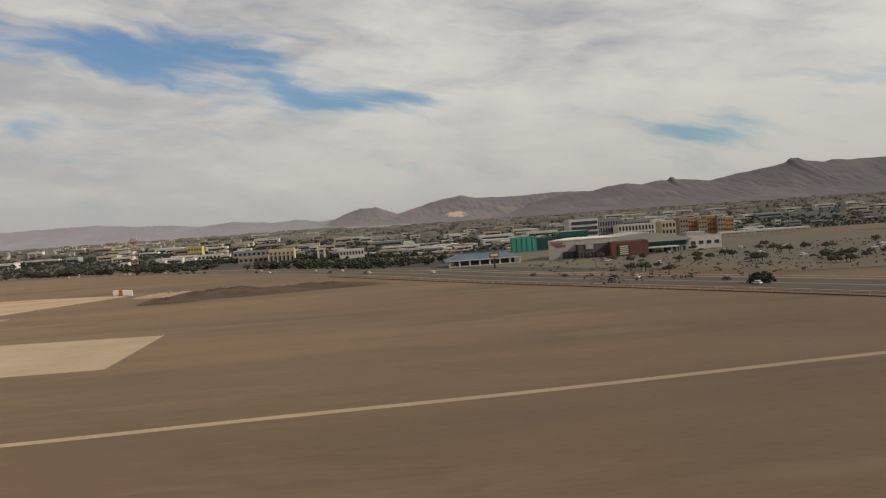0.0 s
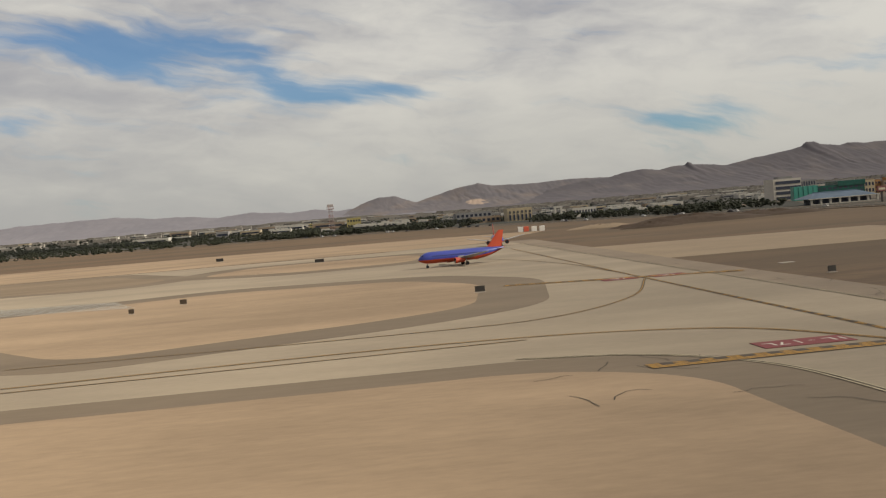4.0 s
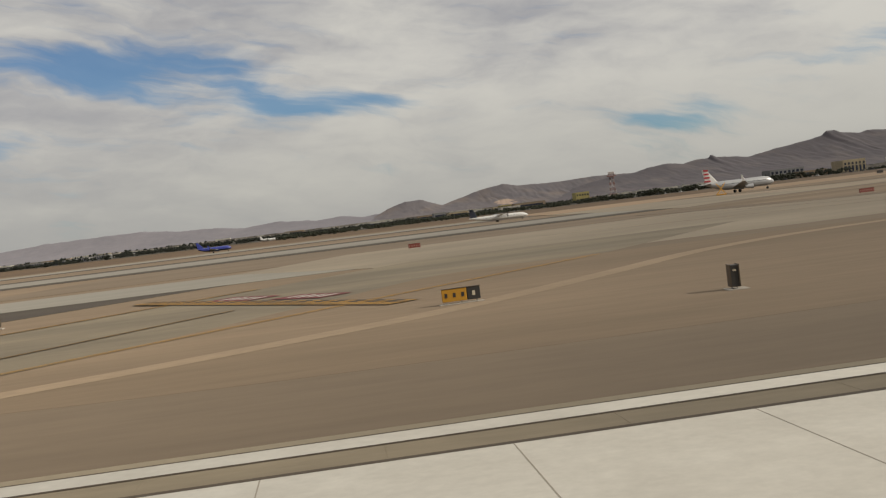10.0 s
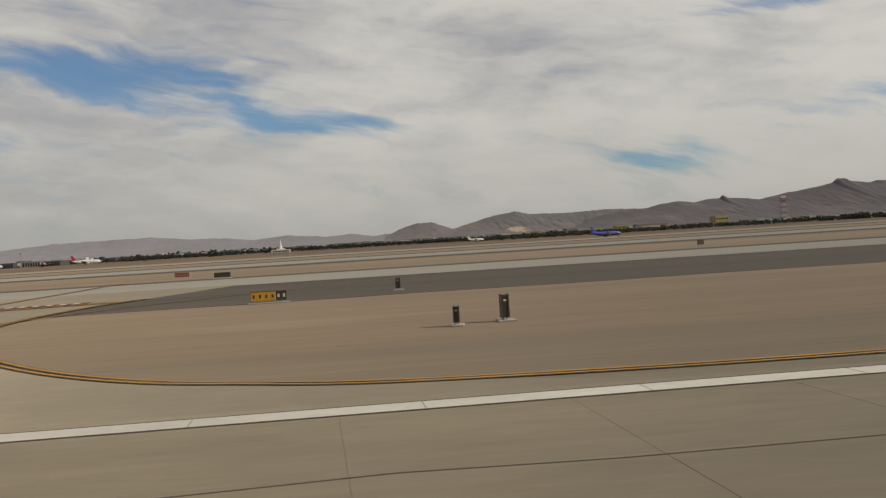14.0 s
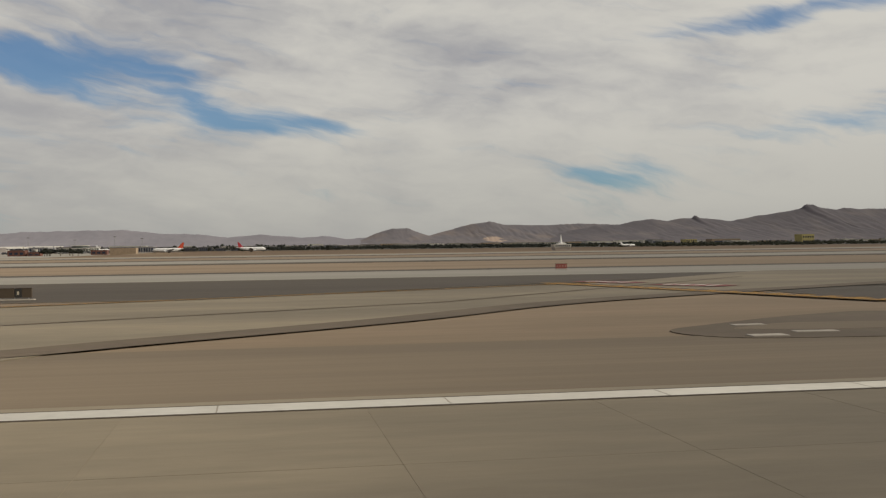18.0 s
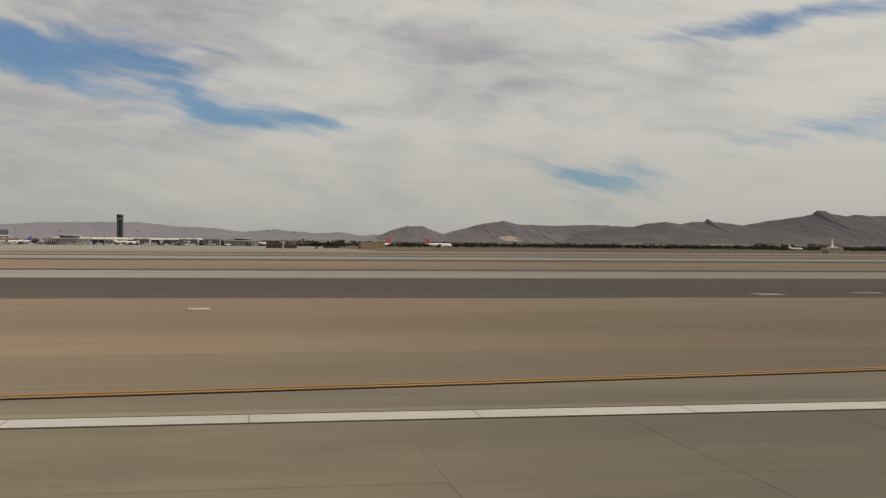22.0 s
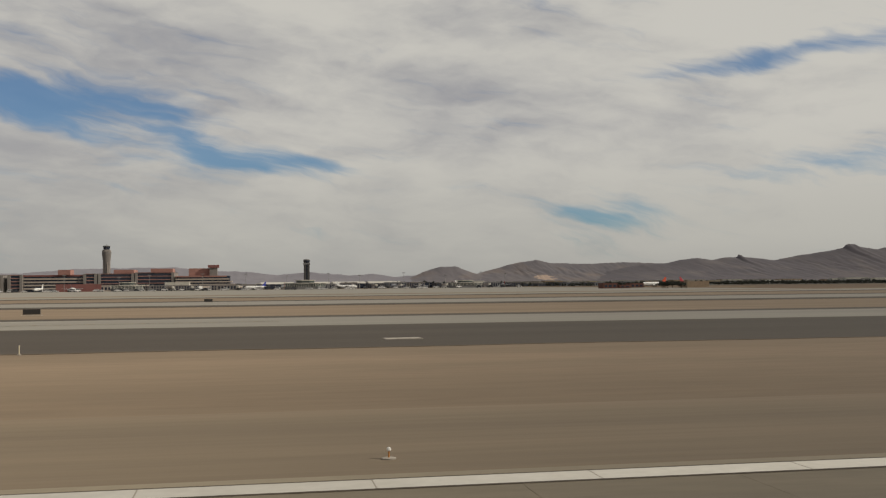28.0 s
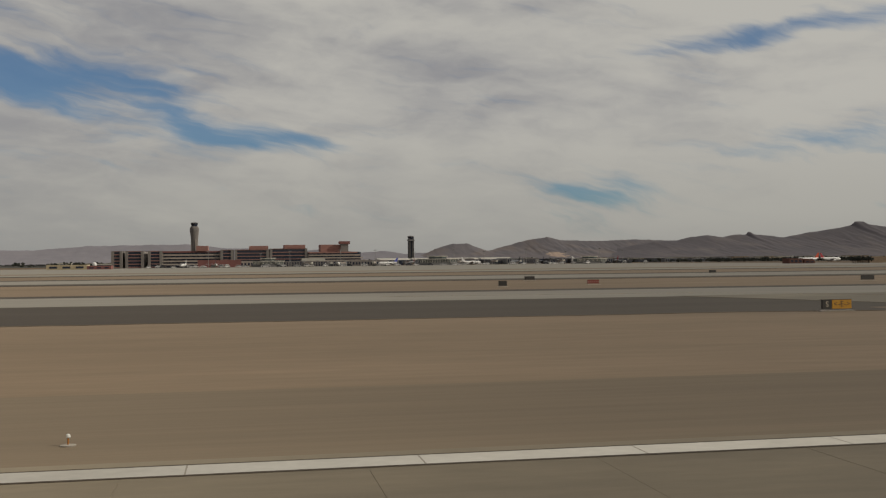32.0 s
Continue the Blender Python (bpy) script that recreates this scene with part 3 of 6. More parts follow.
# ---------------------------------------------------------------- runway panels, exits and markings
def panel_mesh(sx, sy, gap=0.010):
    return mesh_from(box(gap / 2, gap / 2, -0.02, sx - gap / 2, sy - gap / 2, 0.021), "panel")


runway = bpy.data.objects["runway_base"]
PANEL, ROWS_Y = 3.2, (6.2, 10.6)


def joined_panels(name, x0, x1, ys, parent):
    """Panels that the eye never comes near, in one mesh."""
    bm = bmesh.new()
    k = int((x1 - x0) / PANEL)
    for a, b in zip(ys, ys[1:]):
        for i in range(k):
            x = x0 + i * PANEL
            add_box(bm, x + 0.005, a + 0.005, 0.026, x + PANEL - 0.005, b - 0.005, 0.050 + 0.002 * random.random())
    ob = part(name, bm, RUNWAY, parent)
    ob["kind"] = "stuff"
    return ob


def exit_slab(name, pts, material, label):
    return structure(name, slab(pts, -0.2, 0.047 if name.endswith("3") else 0.044), material, label, "taxiway")


FAR1 = [(-398, 62), (-412, 46.2), (-430, 34.4), (-444, 29), (-457, 24), (-470, 20.3), (-487, 18.1), (-501, 16.7), (-509.8, 17.4), (-513.4, 19.0), (-515.2, 20.3), (-517.2, 22.7), (-519.2, 26.0), (-521.6, 31), (-523.3, 37), (-523.9, 43), (-523.5, 49), (-522.5, 55), (-521, 60)]
NEAR1 = [(-380, 54), (-390.8, 43.5), (-399.3, 35.2), (-404.2, 30.2), (-407.0, 26.8), (-408.7, 24.4), (-409.2, 22.0), (-408.9, 19.6), (-407.4, 17.7), (-404, 16.7), (-399, 16.3)]
FAR2 = [(-605, 58), (-621, 50.3), (-646, 39.0), (-661, 35), (-674, 30.5), (-687, 26), (-700, 22.8), (-716, 19.6), (-735, 17.3), (-747, 16.4), (-758, 15.9), (-767, 15.6)]
NEAR2 = [(-592, 51), (-612, 40), (-621, 31.6), (-628, 26), (-630.5, 22.2), (-629, 17.5), (-622, 16.4)]
NEAR5 = [(-891.5, 15.3), (-895.1, 15.5), (-897.5, 15.9), (-899.9, 16.8), (-903.6, 19.2), (-907.5, 24.4), (-909.5, 27.8), (-910.8, 32), (-911.4, 37), (-911.6, 42), (-911.0, 48), (-909.6, 56.3)]
FAR5 = [(-931.9, 58), (-931.6, 54), (-931.4, 48), (-932.1, 42.7), (-933.0, 37), (-934.4, 32.5), (-936.5, 27.7), (-939.0, 23.8), (-941.2, 21.6), (-945.1, 19.0), (-947.3, 17.7), (-949.2, 16.9), (-953.2, 16.3)]
NEAR3 = [(-543.5, 52), (-542.6, 38), (-544, 27), (-549, 20), (-556, 17), (-566, 16.4)]
exit_slab("taxiway_exit_1", [(-364, 75), *NEAR1[:9], (-409, 15.5), (-514, 15.5), (-513, 18.4), *reversed(FAR1[:9]), (-388, 75)], RUNWAY, "grey-tan concrete high-speed exit taxiway")
exit_slab("taxiway_exit_2", [(-566, 75), *NEAR2[:5], (-650, 15.5), (-770, 15.5), *reversed(FAR2), (-588, 75)], RUNWAY, "grey-tan concrete high-speed exit taxiway")
exit_slab("taxiway_exit_3", [(-505, 15.0), *FAR1[8:], (-517, 75), (-549, 75), *NEAR3, (-566, 15.0)], EXIT_CONC, "light concrete exit taxiway square to the runway")
exit_slab("taxiway_exit_4", [(-895.0, 15.0), *NEAR5[2:], (-904.8, 75), (-938.8, 75), *FAR5, (-955.8, 15.5)], DARK_CONC, "stained grey concrete exit taxiway square to the runway")
exit_slab("taxiway_exit_5", [(-341.0, 15.5), (-341.0, 75), (-345.2, 75), (-347, 56), (-342, 42), (-344, 28), (-352, 15.5)], MID_CONC, "light concrete exit taxiway at the runway end")
structure("asphalt_wedge", slab([(-548, 48.5), (-556, 42.6), (-574, 36.5), (-591.5, 32), (-598.2, 28.9), (-604.5, 26.8), (-605.5, 28.6), (-602, 35), (-602.8, 48.5), (-583, 48.5)], -0.2, 0.026), DARK, "dark asphalt wedge beside the exit", "pavement")
structure("asphalt_bank", slab(rounded([(-898.8, 51), (-904.8, 45), (-907.3, 34), (-911.3, 33), (-913.8, 40), (-910.8, 51), (-906.8, 60), (-900.8, 59)], 3), -0.2, 0.028), OLD_ASPHALT, "brown asphalt shoulder curving before the exit", "pavement")
structure("asphalt_loop", slab(rounded([(-615.2, 25.5), (-614.4, 22.9), (-607, 22.0), (-604.2, 24), (-604.6, 29), (-606, 31), (-610, 29.2)], 1.4), -0.2, 0.034), TRACK, "dark loop of stained asphalt beside the exit", "pavement")
structure("loop_sand", slab(rounded([(-613.4, 25.4), (-611.0, 24.6), (-606.5, 24.6), (-605.5, 26.2), (-611, 27.0)], 0.7), -0.2, 0.038), VERGE, "pale sandy patch inside the asphalt loop", "ground")
structure("tar_track_1", ribbon(spline([(-584, 56), (-592, 51), (-612, 40), (-621, 31.6), (-628, 26), (-631.5, 23.4), (-640, 20)], 8), 1.7, 0.058), TRACK, "brown tar-stained track curving along the exit", "marking")
structure("tar_track_2", ribbon([(-600, 64), (-615.5, 55.0), (-626.5, 48.0), (-635.2, 44.5), (-646, 39.5)], 0.28, 0.060), TRACK, "thin brown tar line along the exit", "marking")
structure("tar_track_3", ribbon([(-595, 63), (-618, 40.8), (-632.9, 33.0), (-647.8, 26.4), (-657.6, 22.4), (-668, 18.5)], 0.25, 0.060), TRACK, "thin brown tar line along the exit", "marking")
structure("cross_shoulder", slab([(-272, 58), (-268.9, 46.3), (-263.7, 35.1), (-259, 24), (-256, 14), (-246.4, 14), (-251, 25), (-262.8, 56.5)], -0.2, 0.0645), OLD_ASPHALT, "pale cracked asphalt shoulder beside the crossing runway", "pavement")
structure("sand_track", ribbon(spline([(-403, 25.5), (-397.1, 28.7), (-390, 33.5), (-383, 40.5), (-376.2, 47.4), (-367.4, 51.6), (-354, 53)]), 1.3, 0.050), PALE, "pale sandy ridge across the infield", "track")
structure("exit_rim_1", ribbon(spline(FAR5[1:10], 8), 4.6, 0.030, -2.5), SHOULDER, "brown asphalt rim inside the exit curve", "pavement")
structure("exit_rim_2", ribbon(spline(NEAR5[5:], 8), 3.4, 0.031, -1.9), SHOULDER, "brown asphalt rim inside the exit curve", "pavement")
structure("infield_track", ribbon(spline([(-316, 41.5), (-311, 43), (-297.7, 44), (-281, 44.1), (-262, 44)]), 0.95, 0.066), PALE, "pale dirt track across the brown infield", "track")

for i, (pts, r) in enumerate([
        ([(-341.8, 42), (-345, 53), (-352, 59.5), (-392, 59.5), (-400, 44), (-406.2, 30.2), (-415, 22.5), (-424, 15.65), (-352, 15.65), (-345, 26)], [3, 3, 3, 3, 3, 3, 3, 0.3, 0.3, 3]),
        ([(-430, 100), (-350, 101), (-358, 145), (-420, 146)], 8)]):
    base = tagged(part("infield_%d" % (i + 7), slab(rounded(pts, r), -0.2, 0.030 if i else 0.0412), SHOULDER), "brown asphalt infield rim beside the taxiway", "infield", kind="structure")
part("sand_fill", slab(rounded([(-352, 30), (-353, 46), (-360, 55), (-388, 55), (-398, 38), (-408, 24), (-395, 22), (-362, 22.5)], 5), -0.2, 0.0445), SAND, bpy.data.objects["infield_7"])


LAID = []


def taxi_line(name, line, wide=0.12, gap=0.15, border=True, z=0.062, label="yellow double taxiway edge line", colour=None, dash=0.0):
    """Two thin yellow stripes, each on its own black bed."""
    pts = spline(line, 8)
    LAID.append(name)
    z += 0.0008 * (len(LAID) % 7)
    mark = tagged(new(name), label, "marking", kind="structure")
    for s in (-1, 1):
        if border:
            part("black_bed", ribbon(pts, wide + 0.09, z, s * (gap + wide) / 2), BLACK_LINE, mark)
        part("stripe", ribbon(pts, wide, z + 0.006, s * (gap + wide) / 2, dash=dash), colour or YELLOW_LINE, mark)
    return mark


def single_line(name, line, z=0.062, wide=0.16, label="yellow taxiway centre line"):
    pts = spline(line, 8)
    mark = tagged(part(name, ribbon(pts, wide * 1.9, z), BLACK_LINE), label, "marking", kind="structure")
    part("stripe", ribbon(pts, wide * 0.55, z + 0.006), YELLOW_LINE, mark)
    return mark


for n, line in enumerate((FAR1, NEAR1, FAR2, NEAR2, NEAR5, FAR5, NEAR3)):
    taxi_line("taxi_edge_line_%d" % (n + 1), line, border=n != 1) if n != 3 else None
single_line("taxi_centre_line_1", [(-398, 46), (-409, 32), (-422, 24.3), (-433, 18.9), (-440.4, 15.4), (-443.6, 13.5), (-448, 11.6), (-452, 11.0), (-460, 9.4), (-475, 5)], z=0.066)
taxi_line("taxi_centre_line_2", [(-664, 17.2), (-669.4, 15.85), (-675, 14.35), (-679.2, 13.4), (-683, 12.6), (-690, 10.6), (-700, 7.8), (-715, 4.5)], 0.07, 0.05, label="yellow double lead-off line with black border")
taxi_line("taxi_centre_line_3", [(-531.8, 12), (-531.6, 17), (-530.8, 40), (-529.9, 73), (-529, 100)], 0.10, 0.22, label="dark-bordered double centre line of the exit")
single_line("taxi_centre_line_4", [(-538, 16.5), (-533.3, 22.6), (-530.8, 28), (-527.8, 35.4), (-520, 52), (-505, 70)], wide=0.12)
taxi_line("taxi_centre_line_5", [(-924.8, 8), (-924.0, 16.2), (-922.5, 33.8), (-920.4, 54.2), (-919.4, 66)], 0.08, 0.10, label="yellow double centre line of the exit")
single_line("taxi_centre_line_19", [(-920.2, 57), (-921.6, 63), (-926.3, 72), (-935.8, 80), (-959.8, 83)], wide=0.16)
single_line("taxi_centre_line_20", [(-920.0, 57), (-917.4, 66), (-911.3, 75), (-898.8, 81), (-874.8, 83)], z=0.070, wide=0.16)
taxi_line("taxi_centre_line_6", [(-929.4, 18.4), (-927.6, 20.6), (-926.0, 23.6), (-923.7, 29.0), (-922.7, 32.6)], 0.05, 0.08)
taxi_line("taxi_centre_line_7", [(-922.5, 32.6), (-922.0, 29.4), (-921.0, 25.0), (-919.4, 20.6), (-916.4, 15.3), (-911.8, 11.0), (-904.8, 8)], 0.05, 0.08)
# lines of the first junctions
taxi_line("taxi_edge_line_8", [(-179.9, 5), (-179.8, 34.7), (-179.8, 54), (-179.4, 105), (-179.1, 221)], 0.07, 0.08, colour=CREAM_LINE)
taxi_line("taxi_centre_line_8", [(-186.9, 5), (-186.5, 37.3), (-186.4, 51)], 0.07, 0.09, colour=CREAM_LINE)
taxi_line("taxi_centre_line_8b", [(-186.4, 54), (-186.3, 60), (-186.2, 75)], 0.10, 0.12, dash=0.8)
taxi_line("taxi_centre_line_9", [(-186.2, 75), (-185.9, 108)], 0.10, 0.12, dash=0.8)
single_line("taxi_centre_line_10", [(-185.9, 108), (-185.3, 150), (-184.6, 200)], wide=0.18)
taxi_line("taxi_edge_line_9", [(-207, 58.2), (-200.5, 55.5), (-196.2, 49.5), (-194.9, 40.5), (-194.6, 20)], 0.12, 0.16, colour=CREAM_LINE)
single_line("taxi_centre_line_11", [(-240, 76), (-212.3, 75.4), (-200.9, 77.5), (-192, 88), (-186.3, 104)], wide=0.14)
taxi_line("taxi_centre_line_12", [(-240, 66), (-209.9, 67.7), (-194.5, 63.7), (-188.7, 54.8), (-186.6, 46), (-186.5, 36)], 0.08, 0.14)
single_line("taxi_centre_line_13", [(-233, 215), (-205, 190), (-193, 168), (-187, 140), (-186, 118)], wide=0.12)
taxi_line("taxi_edge_line_10", [(-350, 20.5), (-345.6, 26), (-342.2, 36), (-342.4, 44), (-345.6, 53), (-352, 59.8)], 0.10, 0.14)
single_line("taxi_edge_line_11", [(-315.8, 29.0), (-316.6, 30.4), (-317.6, 32.2), (-321.0, 39), (-322.2, 43.6), (-321.6, 48), (-318, 53)], wide=0.14, label="worn yellow edge line of the infield")
structure("tyre_mark_1", ribbon(spline([(-329.4, 35), (-329.8, 30.1), (-330.6, 25.8), (-331.5, 21.9)]), 0.12, 0.0485), OLD_ASPHALT, "faint curved tyre mark on concrete", "marking")
structure("tar_seam_1", ribbon(spline([(-695.2, 22.5), (-697, 22.55), (-699.8, 22.45), (-702, 22.3), (-704.2, 22.2)]), 0.32, 0.064), TRACK, "dark tar seam beside the edge line", "marking")
structure("tar_seam_2", ribbon([(-696.0, 22.15), (-698.5, 22.0), (-700.6, 21.8)], 0.26, 0.063), TRACK, "dark tar seam beside the edge line", "marking")
taxi_line("taxi_centre_line_14", [(-336, 12), (-333.9, 19.7), (-331.0, 27), (-330.2, 36), (-330.9, 44), (-334, 49), (-338, 56)], 0.05, 0.07, colour=CREAM_LINE)
taxi_line("taxi_centre_line_15", [(-336, 52), (-333.5, 48.2), (-329, 35), (-323.6, 21.4), (-320, 10)], 0.04, 0.05, colour=CREAM_LINE)
single_line("taxi_centre_line_16", [(-365, 116), (-354.5, 103), (-342, 70), (-334.7, 51)], wide=0.14)
single_line("taxi_centre_line_17", [(-331, 46), (-328, 56), (-322, 66), (-310, 70), (-290, 70)], wide=0.12)
single_line("taxi_centre_line_18", [(-375, 95), (-340, 74), (-300, 66), (-250, 64), (-205, 66)], wide=0.14)
# the crossing runway's edge line and its chevrons
structure("cross_runway_line", ribbon([(-294, 144), (-279.5, 103), (-263, 56.5), (-251, 24)], 0.45, 0.066), WHITE_LINE, "white edge line of the crossing runway", "marking")
structure("cross_runway_line_far", ribbon([(-268, 160), (-262, 110), (-243, 66)], 0.3, 0.066), WHITE_LINE, "thin white edge line of the crossing runway", "marking")
chev = tagged(new("threshold_chevrons"), "faded white stripes painted on the concrete", "marking", kind="structure")
for i in range(9):
    part("stripe", ribbon([(-266 + i * 0.6, 147 - i * 1.6), (-246 + i * 0.6, 141 - i * 1.6)], 0.5, 0.066), WHITE_LINE, chev)


def hold_line(name, a, b):
    """Solid and broken yellow bars on a black bed across a taxiway."""
    bed = tagged(part(name, ribbon([a, b], 1.5, 0.070), BLACK_LINE), "yellow solid and broken holding position bars", "marking", kind="structure")
    for s, dash in ((-0.51, 0.7), (-0.17, 0.7), (0.17, 0), (0.51, 0)):
        part("bar", ribbon([a, b], 0.2, 0.076, s, dash=dash), YELLOW_LINE, bed)
    return bed


hold_line("hold_line_1", (-176.6, 52.1), (-201.4, 51.4))
hold_line("hold_line_2", (-176.2, 103.6), (-199.5, 111))
hold_line("hold_line_3", (-320.5, 48.6), (-342.6, 47.9))
hold_line("hold_line_4", (-909.6, 56.2), (-930.0, 55.0))
hold_line("hold_line_5", (-301.7, 85.2), (-302.6, 53.0))
hold_line("hold_line_8", (-391.2, 38.7), (-404.5, 62))
hold_line("hold_line_7", (-602.3, 35.3), (-609.0, 58))
hold_line("hold_line_6", (-522.0, 57.6), (-542.5, 54.0))


def text_mesh(words, size, m):
    cu = bpy.data.curves.new("words", "FONT")
    cu.body, cu.size, cu.align_x, cu.align_y = words, size, "CENTER", "CENTER"
    ob = bpy.data.objects.new("words", cu)
    scene.collection.objects.link(ob)
    bpy.context.view_layer.update()
    me = bpy.data.meshes.new_from_object(ob.evaluated_get(bpy.context.evaluated_depsgraph_get()))
    bpy.data.objects.remove(ob)
    bpy.data.curves.remove(cu)
    me.transform(m)
    return me


def red_mark(name, x, y, wide, tall, words=None, turn=180):
    """A red holding-position sign painted on the pavement."""
    bed = tagged(part(name, slab([(x - wide / 2, y - tall / 2), (x + wide / 2, y - tall / 2), (x + wide / 2, y + tall / 2), (x - wide / 2, y + tall / 2)], 0.05, 0.072), RED_PAINT),
                 "red holding position marking painted on concrete", "marking", kind="structure")
    if words:
        part("lettering", text_mesh(words, tall * 0.60, pose(x, y, 0.078, 0, 0, turn)), WHITE_LINE, bed, "white painted letters")
    else:
        for i in range(6):
            a = x - wide * 0.42 + i * wide * 0.15
            part("letter_bar", slab([(a, y - tall * 0.3), (a + wide * 0.07, y - tall * 0.3), (a + wide * 0.07, y + tall * 0.3), (a, y + tall * 0.3)], 0.06, 0.078), WHITE_LINE, bed)
    return bed


red_mark("red_mark_1", -183.4, 54.9, 5.0, 2.3, "1L - | 7L ")
red_mark("red_mark_2", -192.0, 54.6, 5.0, 2.3, "1L - | 7L ")
red_mark("red_mark_3", -183.2, 106.2, 3.6, 2.6, "1R")
red_mark("red_mark_4", -188.3, 106.6, 3.6, 2.6, "1R")
red_mark("red_mark_5", -327.2, 52.0, 4.6, 1.9, "1L-19R")
red_mark("red_mark_6", -338.0, 51.0, 4.4, 1.9, "1L-19R")
for i, (a, b) in enumerate((((-606.4, 59.6), (-604.6, 55.6)), ((-604.3, 53.2), (-602.0, 49.6)), ((-393.6, 47.6), (-396.0, 51.0)), ((-397.0, 52.4), (-399.6, 56.0)))):
    bed = structure("red_mark_%d" % (i + 9), ribbon([a, b], 1.9, 0.072), RED_PAINT, "red holding position marking painted on concrete", "marking")
    for k in range(4):
        p, q = Vector(a).lerp(Vector(b), 0.12 + 0.2 * k), Vector(a).lerp(Vector(b), 0.22 + 0.2 * k)
        part("letter_bar", ribbon([p, q], 1.1, 0.078), WHITE_LINE, bed)
red_mark("red_mark_7", -924.8, 57.9, 4.6, 1.7)
red_mark("red_mark_8", -916.3, 59.0, 4.6, 1.7)
red_mark("red_mark_9", -304.4, 66.0, 2.2, 5.0)
red_mark("red_mark_10", -304.4, 73.5, 2.2, 5.0)
red_mark("red_mark_11", -533.6, 57.2, 4.6, 1.7)
red_mark("red_mark_12", -526.2, 59.0, 4.6, 1.7)


def touchdown_block(name, x0, x1, y0, y1, bars=1):
    """White touchdown bars with black outlines."""
    bed = tagged(part(name, slab([(x0 - 0.22, y0 - 0.18), (x1 + 0.22, y0 - 0.18), (x1 + 0.22, y1 + 0.18), (x0 - 0.22, y1 + 0.18)], 0.03, 0.062), BLACK_LINE), "white touchdown bars with black outline", "marking", kind="structure")
    w = (y1 - y0 + 0.3) / bars
    for i in range(bars):
        a = y0 + i * w
        part("bar", slab([(x0, a), (x1, a), (x1, a + w - 0.3), (x0, a + w - 0.3)], 0.05, 0.068), WHITE_LINE, bed)


touchdown_block("touchdown_mark_1", -405.3, -384.0, 5.2, 13.3)
touchdown_block("touchdown_mark_2", -457.2, -447.9, 9.5, 10.7)
touchdown_block("touchdown_mark_5", -457.2, -447.9, 7.5, 8.7)
touchdown_block("touchdown_mark_3", -523.4, -513.8, 5.6, 9.5, 2)
touchdown_block("touchdown_mark_4", -593.0, -583.4, 5.0, 8.9, 2)
structure("threshold_slab", slab([(-356.2, 15.5), (-352, 15.5), (-352, 16.9), (-356.0, 16.9)], -0.1, 0.048), CONC, "light concrete slab by the runway edge", "pavement")
structure("edge_line_border", ribbon([(-1500, EDGE_Y + 0.37), (-356, EDGE_Y + 0.37)], 0.08, 0.0585), BLACK_LINE, "thin dark border beside the edge line", "marking")
structure("edge_line_border_near", ribbon([(-1500, EDGE_Y - 0.37), (-356, EDGE_Y - 0.37)], 0.08, 0.0585), BLACK_LINE, "thin dark border beside the edge line", "marking")

bm = bmesh.new()
for i in range(200):
    x = -1000.0 + i * 3.2
    if x < -500:
        add_box(bm, x - 0.012, EDGE_Y - 0.33, 0.058, x + 0.012, EDGE_Y + 0.33, 0.0612)
for i in range(7):
    x = -404.4 + i * 3.2
    add_box(bm, x - 0.010, 5.2, 0.06, x + 0.010, 13.3, 0.0692)
add_box(bm, -405.3, 8.9, 0.06, -384.0, 8.93, 0.0692)
structure("paint_joints", bm, PALE_JOINT, "thin slab joints showing through white paint", "joints")
structure("long_crack", ribbon([(-519, 10.2), (-513.3, 10.4), (-511.1, 10.6), (-508.9, 10.4), (-506.1, 10.4), (-498, 10.5), (-488, 10.3)], 0.045, 0.0555), CRACK, "long thin dark crack along the runway", "cracks")
# tar cracks on the asphalt shoulder and faint wheel tracks
cracks = tagged(new("tar_cracks"), "thin black tar-filled cracks in old asphalt", "cracks", kind="stuff")
for i in range(34):
    x, y = (random.uniform(-179, -175.8), random.uniform(30, 130)) if i < 16 else (random.uniform(-206, -197), random.uniform(40, 55)) if i < 26 else (random.uniform(-262, -254), random.uniform(22, 46))
    pts, a = [(x, y)], random.uniform(0, 6.3)
    for k in range(random.randint(3, 6)):
        a += random.uniform(-0.7, 0.7)
        pts.append((pts[-1][0] + 0.55 * math.cos(a), pts[-1][1] + 0.55 * math.sin(a) * 1.4))
    part("crack", ribbon(pts, 0.06, 0.068), CRACK, cracks)

# ---------------------------------------------------------------- signs, posts and lights of the airfield
SIGN_YELLOW = paint("sign yellow", (0.47, 0.232, 0.015), 0.5)
SIGN_BLACK = paint("sign black", (0.030, 0.026, 0.022), 0.55)
SIGN_RED = paint("sign red", (0.20, 0.042, 0.030), 0.5)
SIGN_BROWN = paint("sign back brown", (0.075, 0.052, 0.030), 0.6)
LETTER = paint("letter cream", (0.55, 0.48, 0.34), 0.6)
DIM_LETTER = paint("dim letter pink", (0.36, 0.20, 0.16), 0.6)
PAD = mat("pad concrete", (0.46, 0.41, 0.34), 0.9, scale=0.8, fine=6)
STEEL = paint("galvanised steel", (0.35, 0.34, 0.32), 0.45, 0.7)


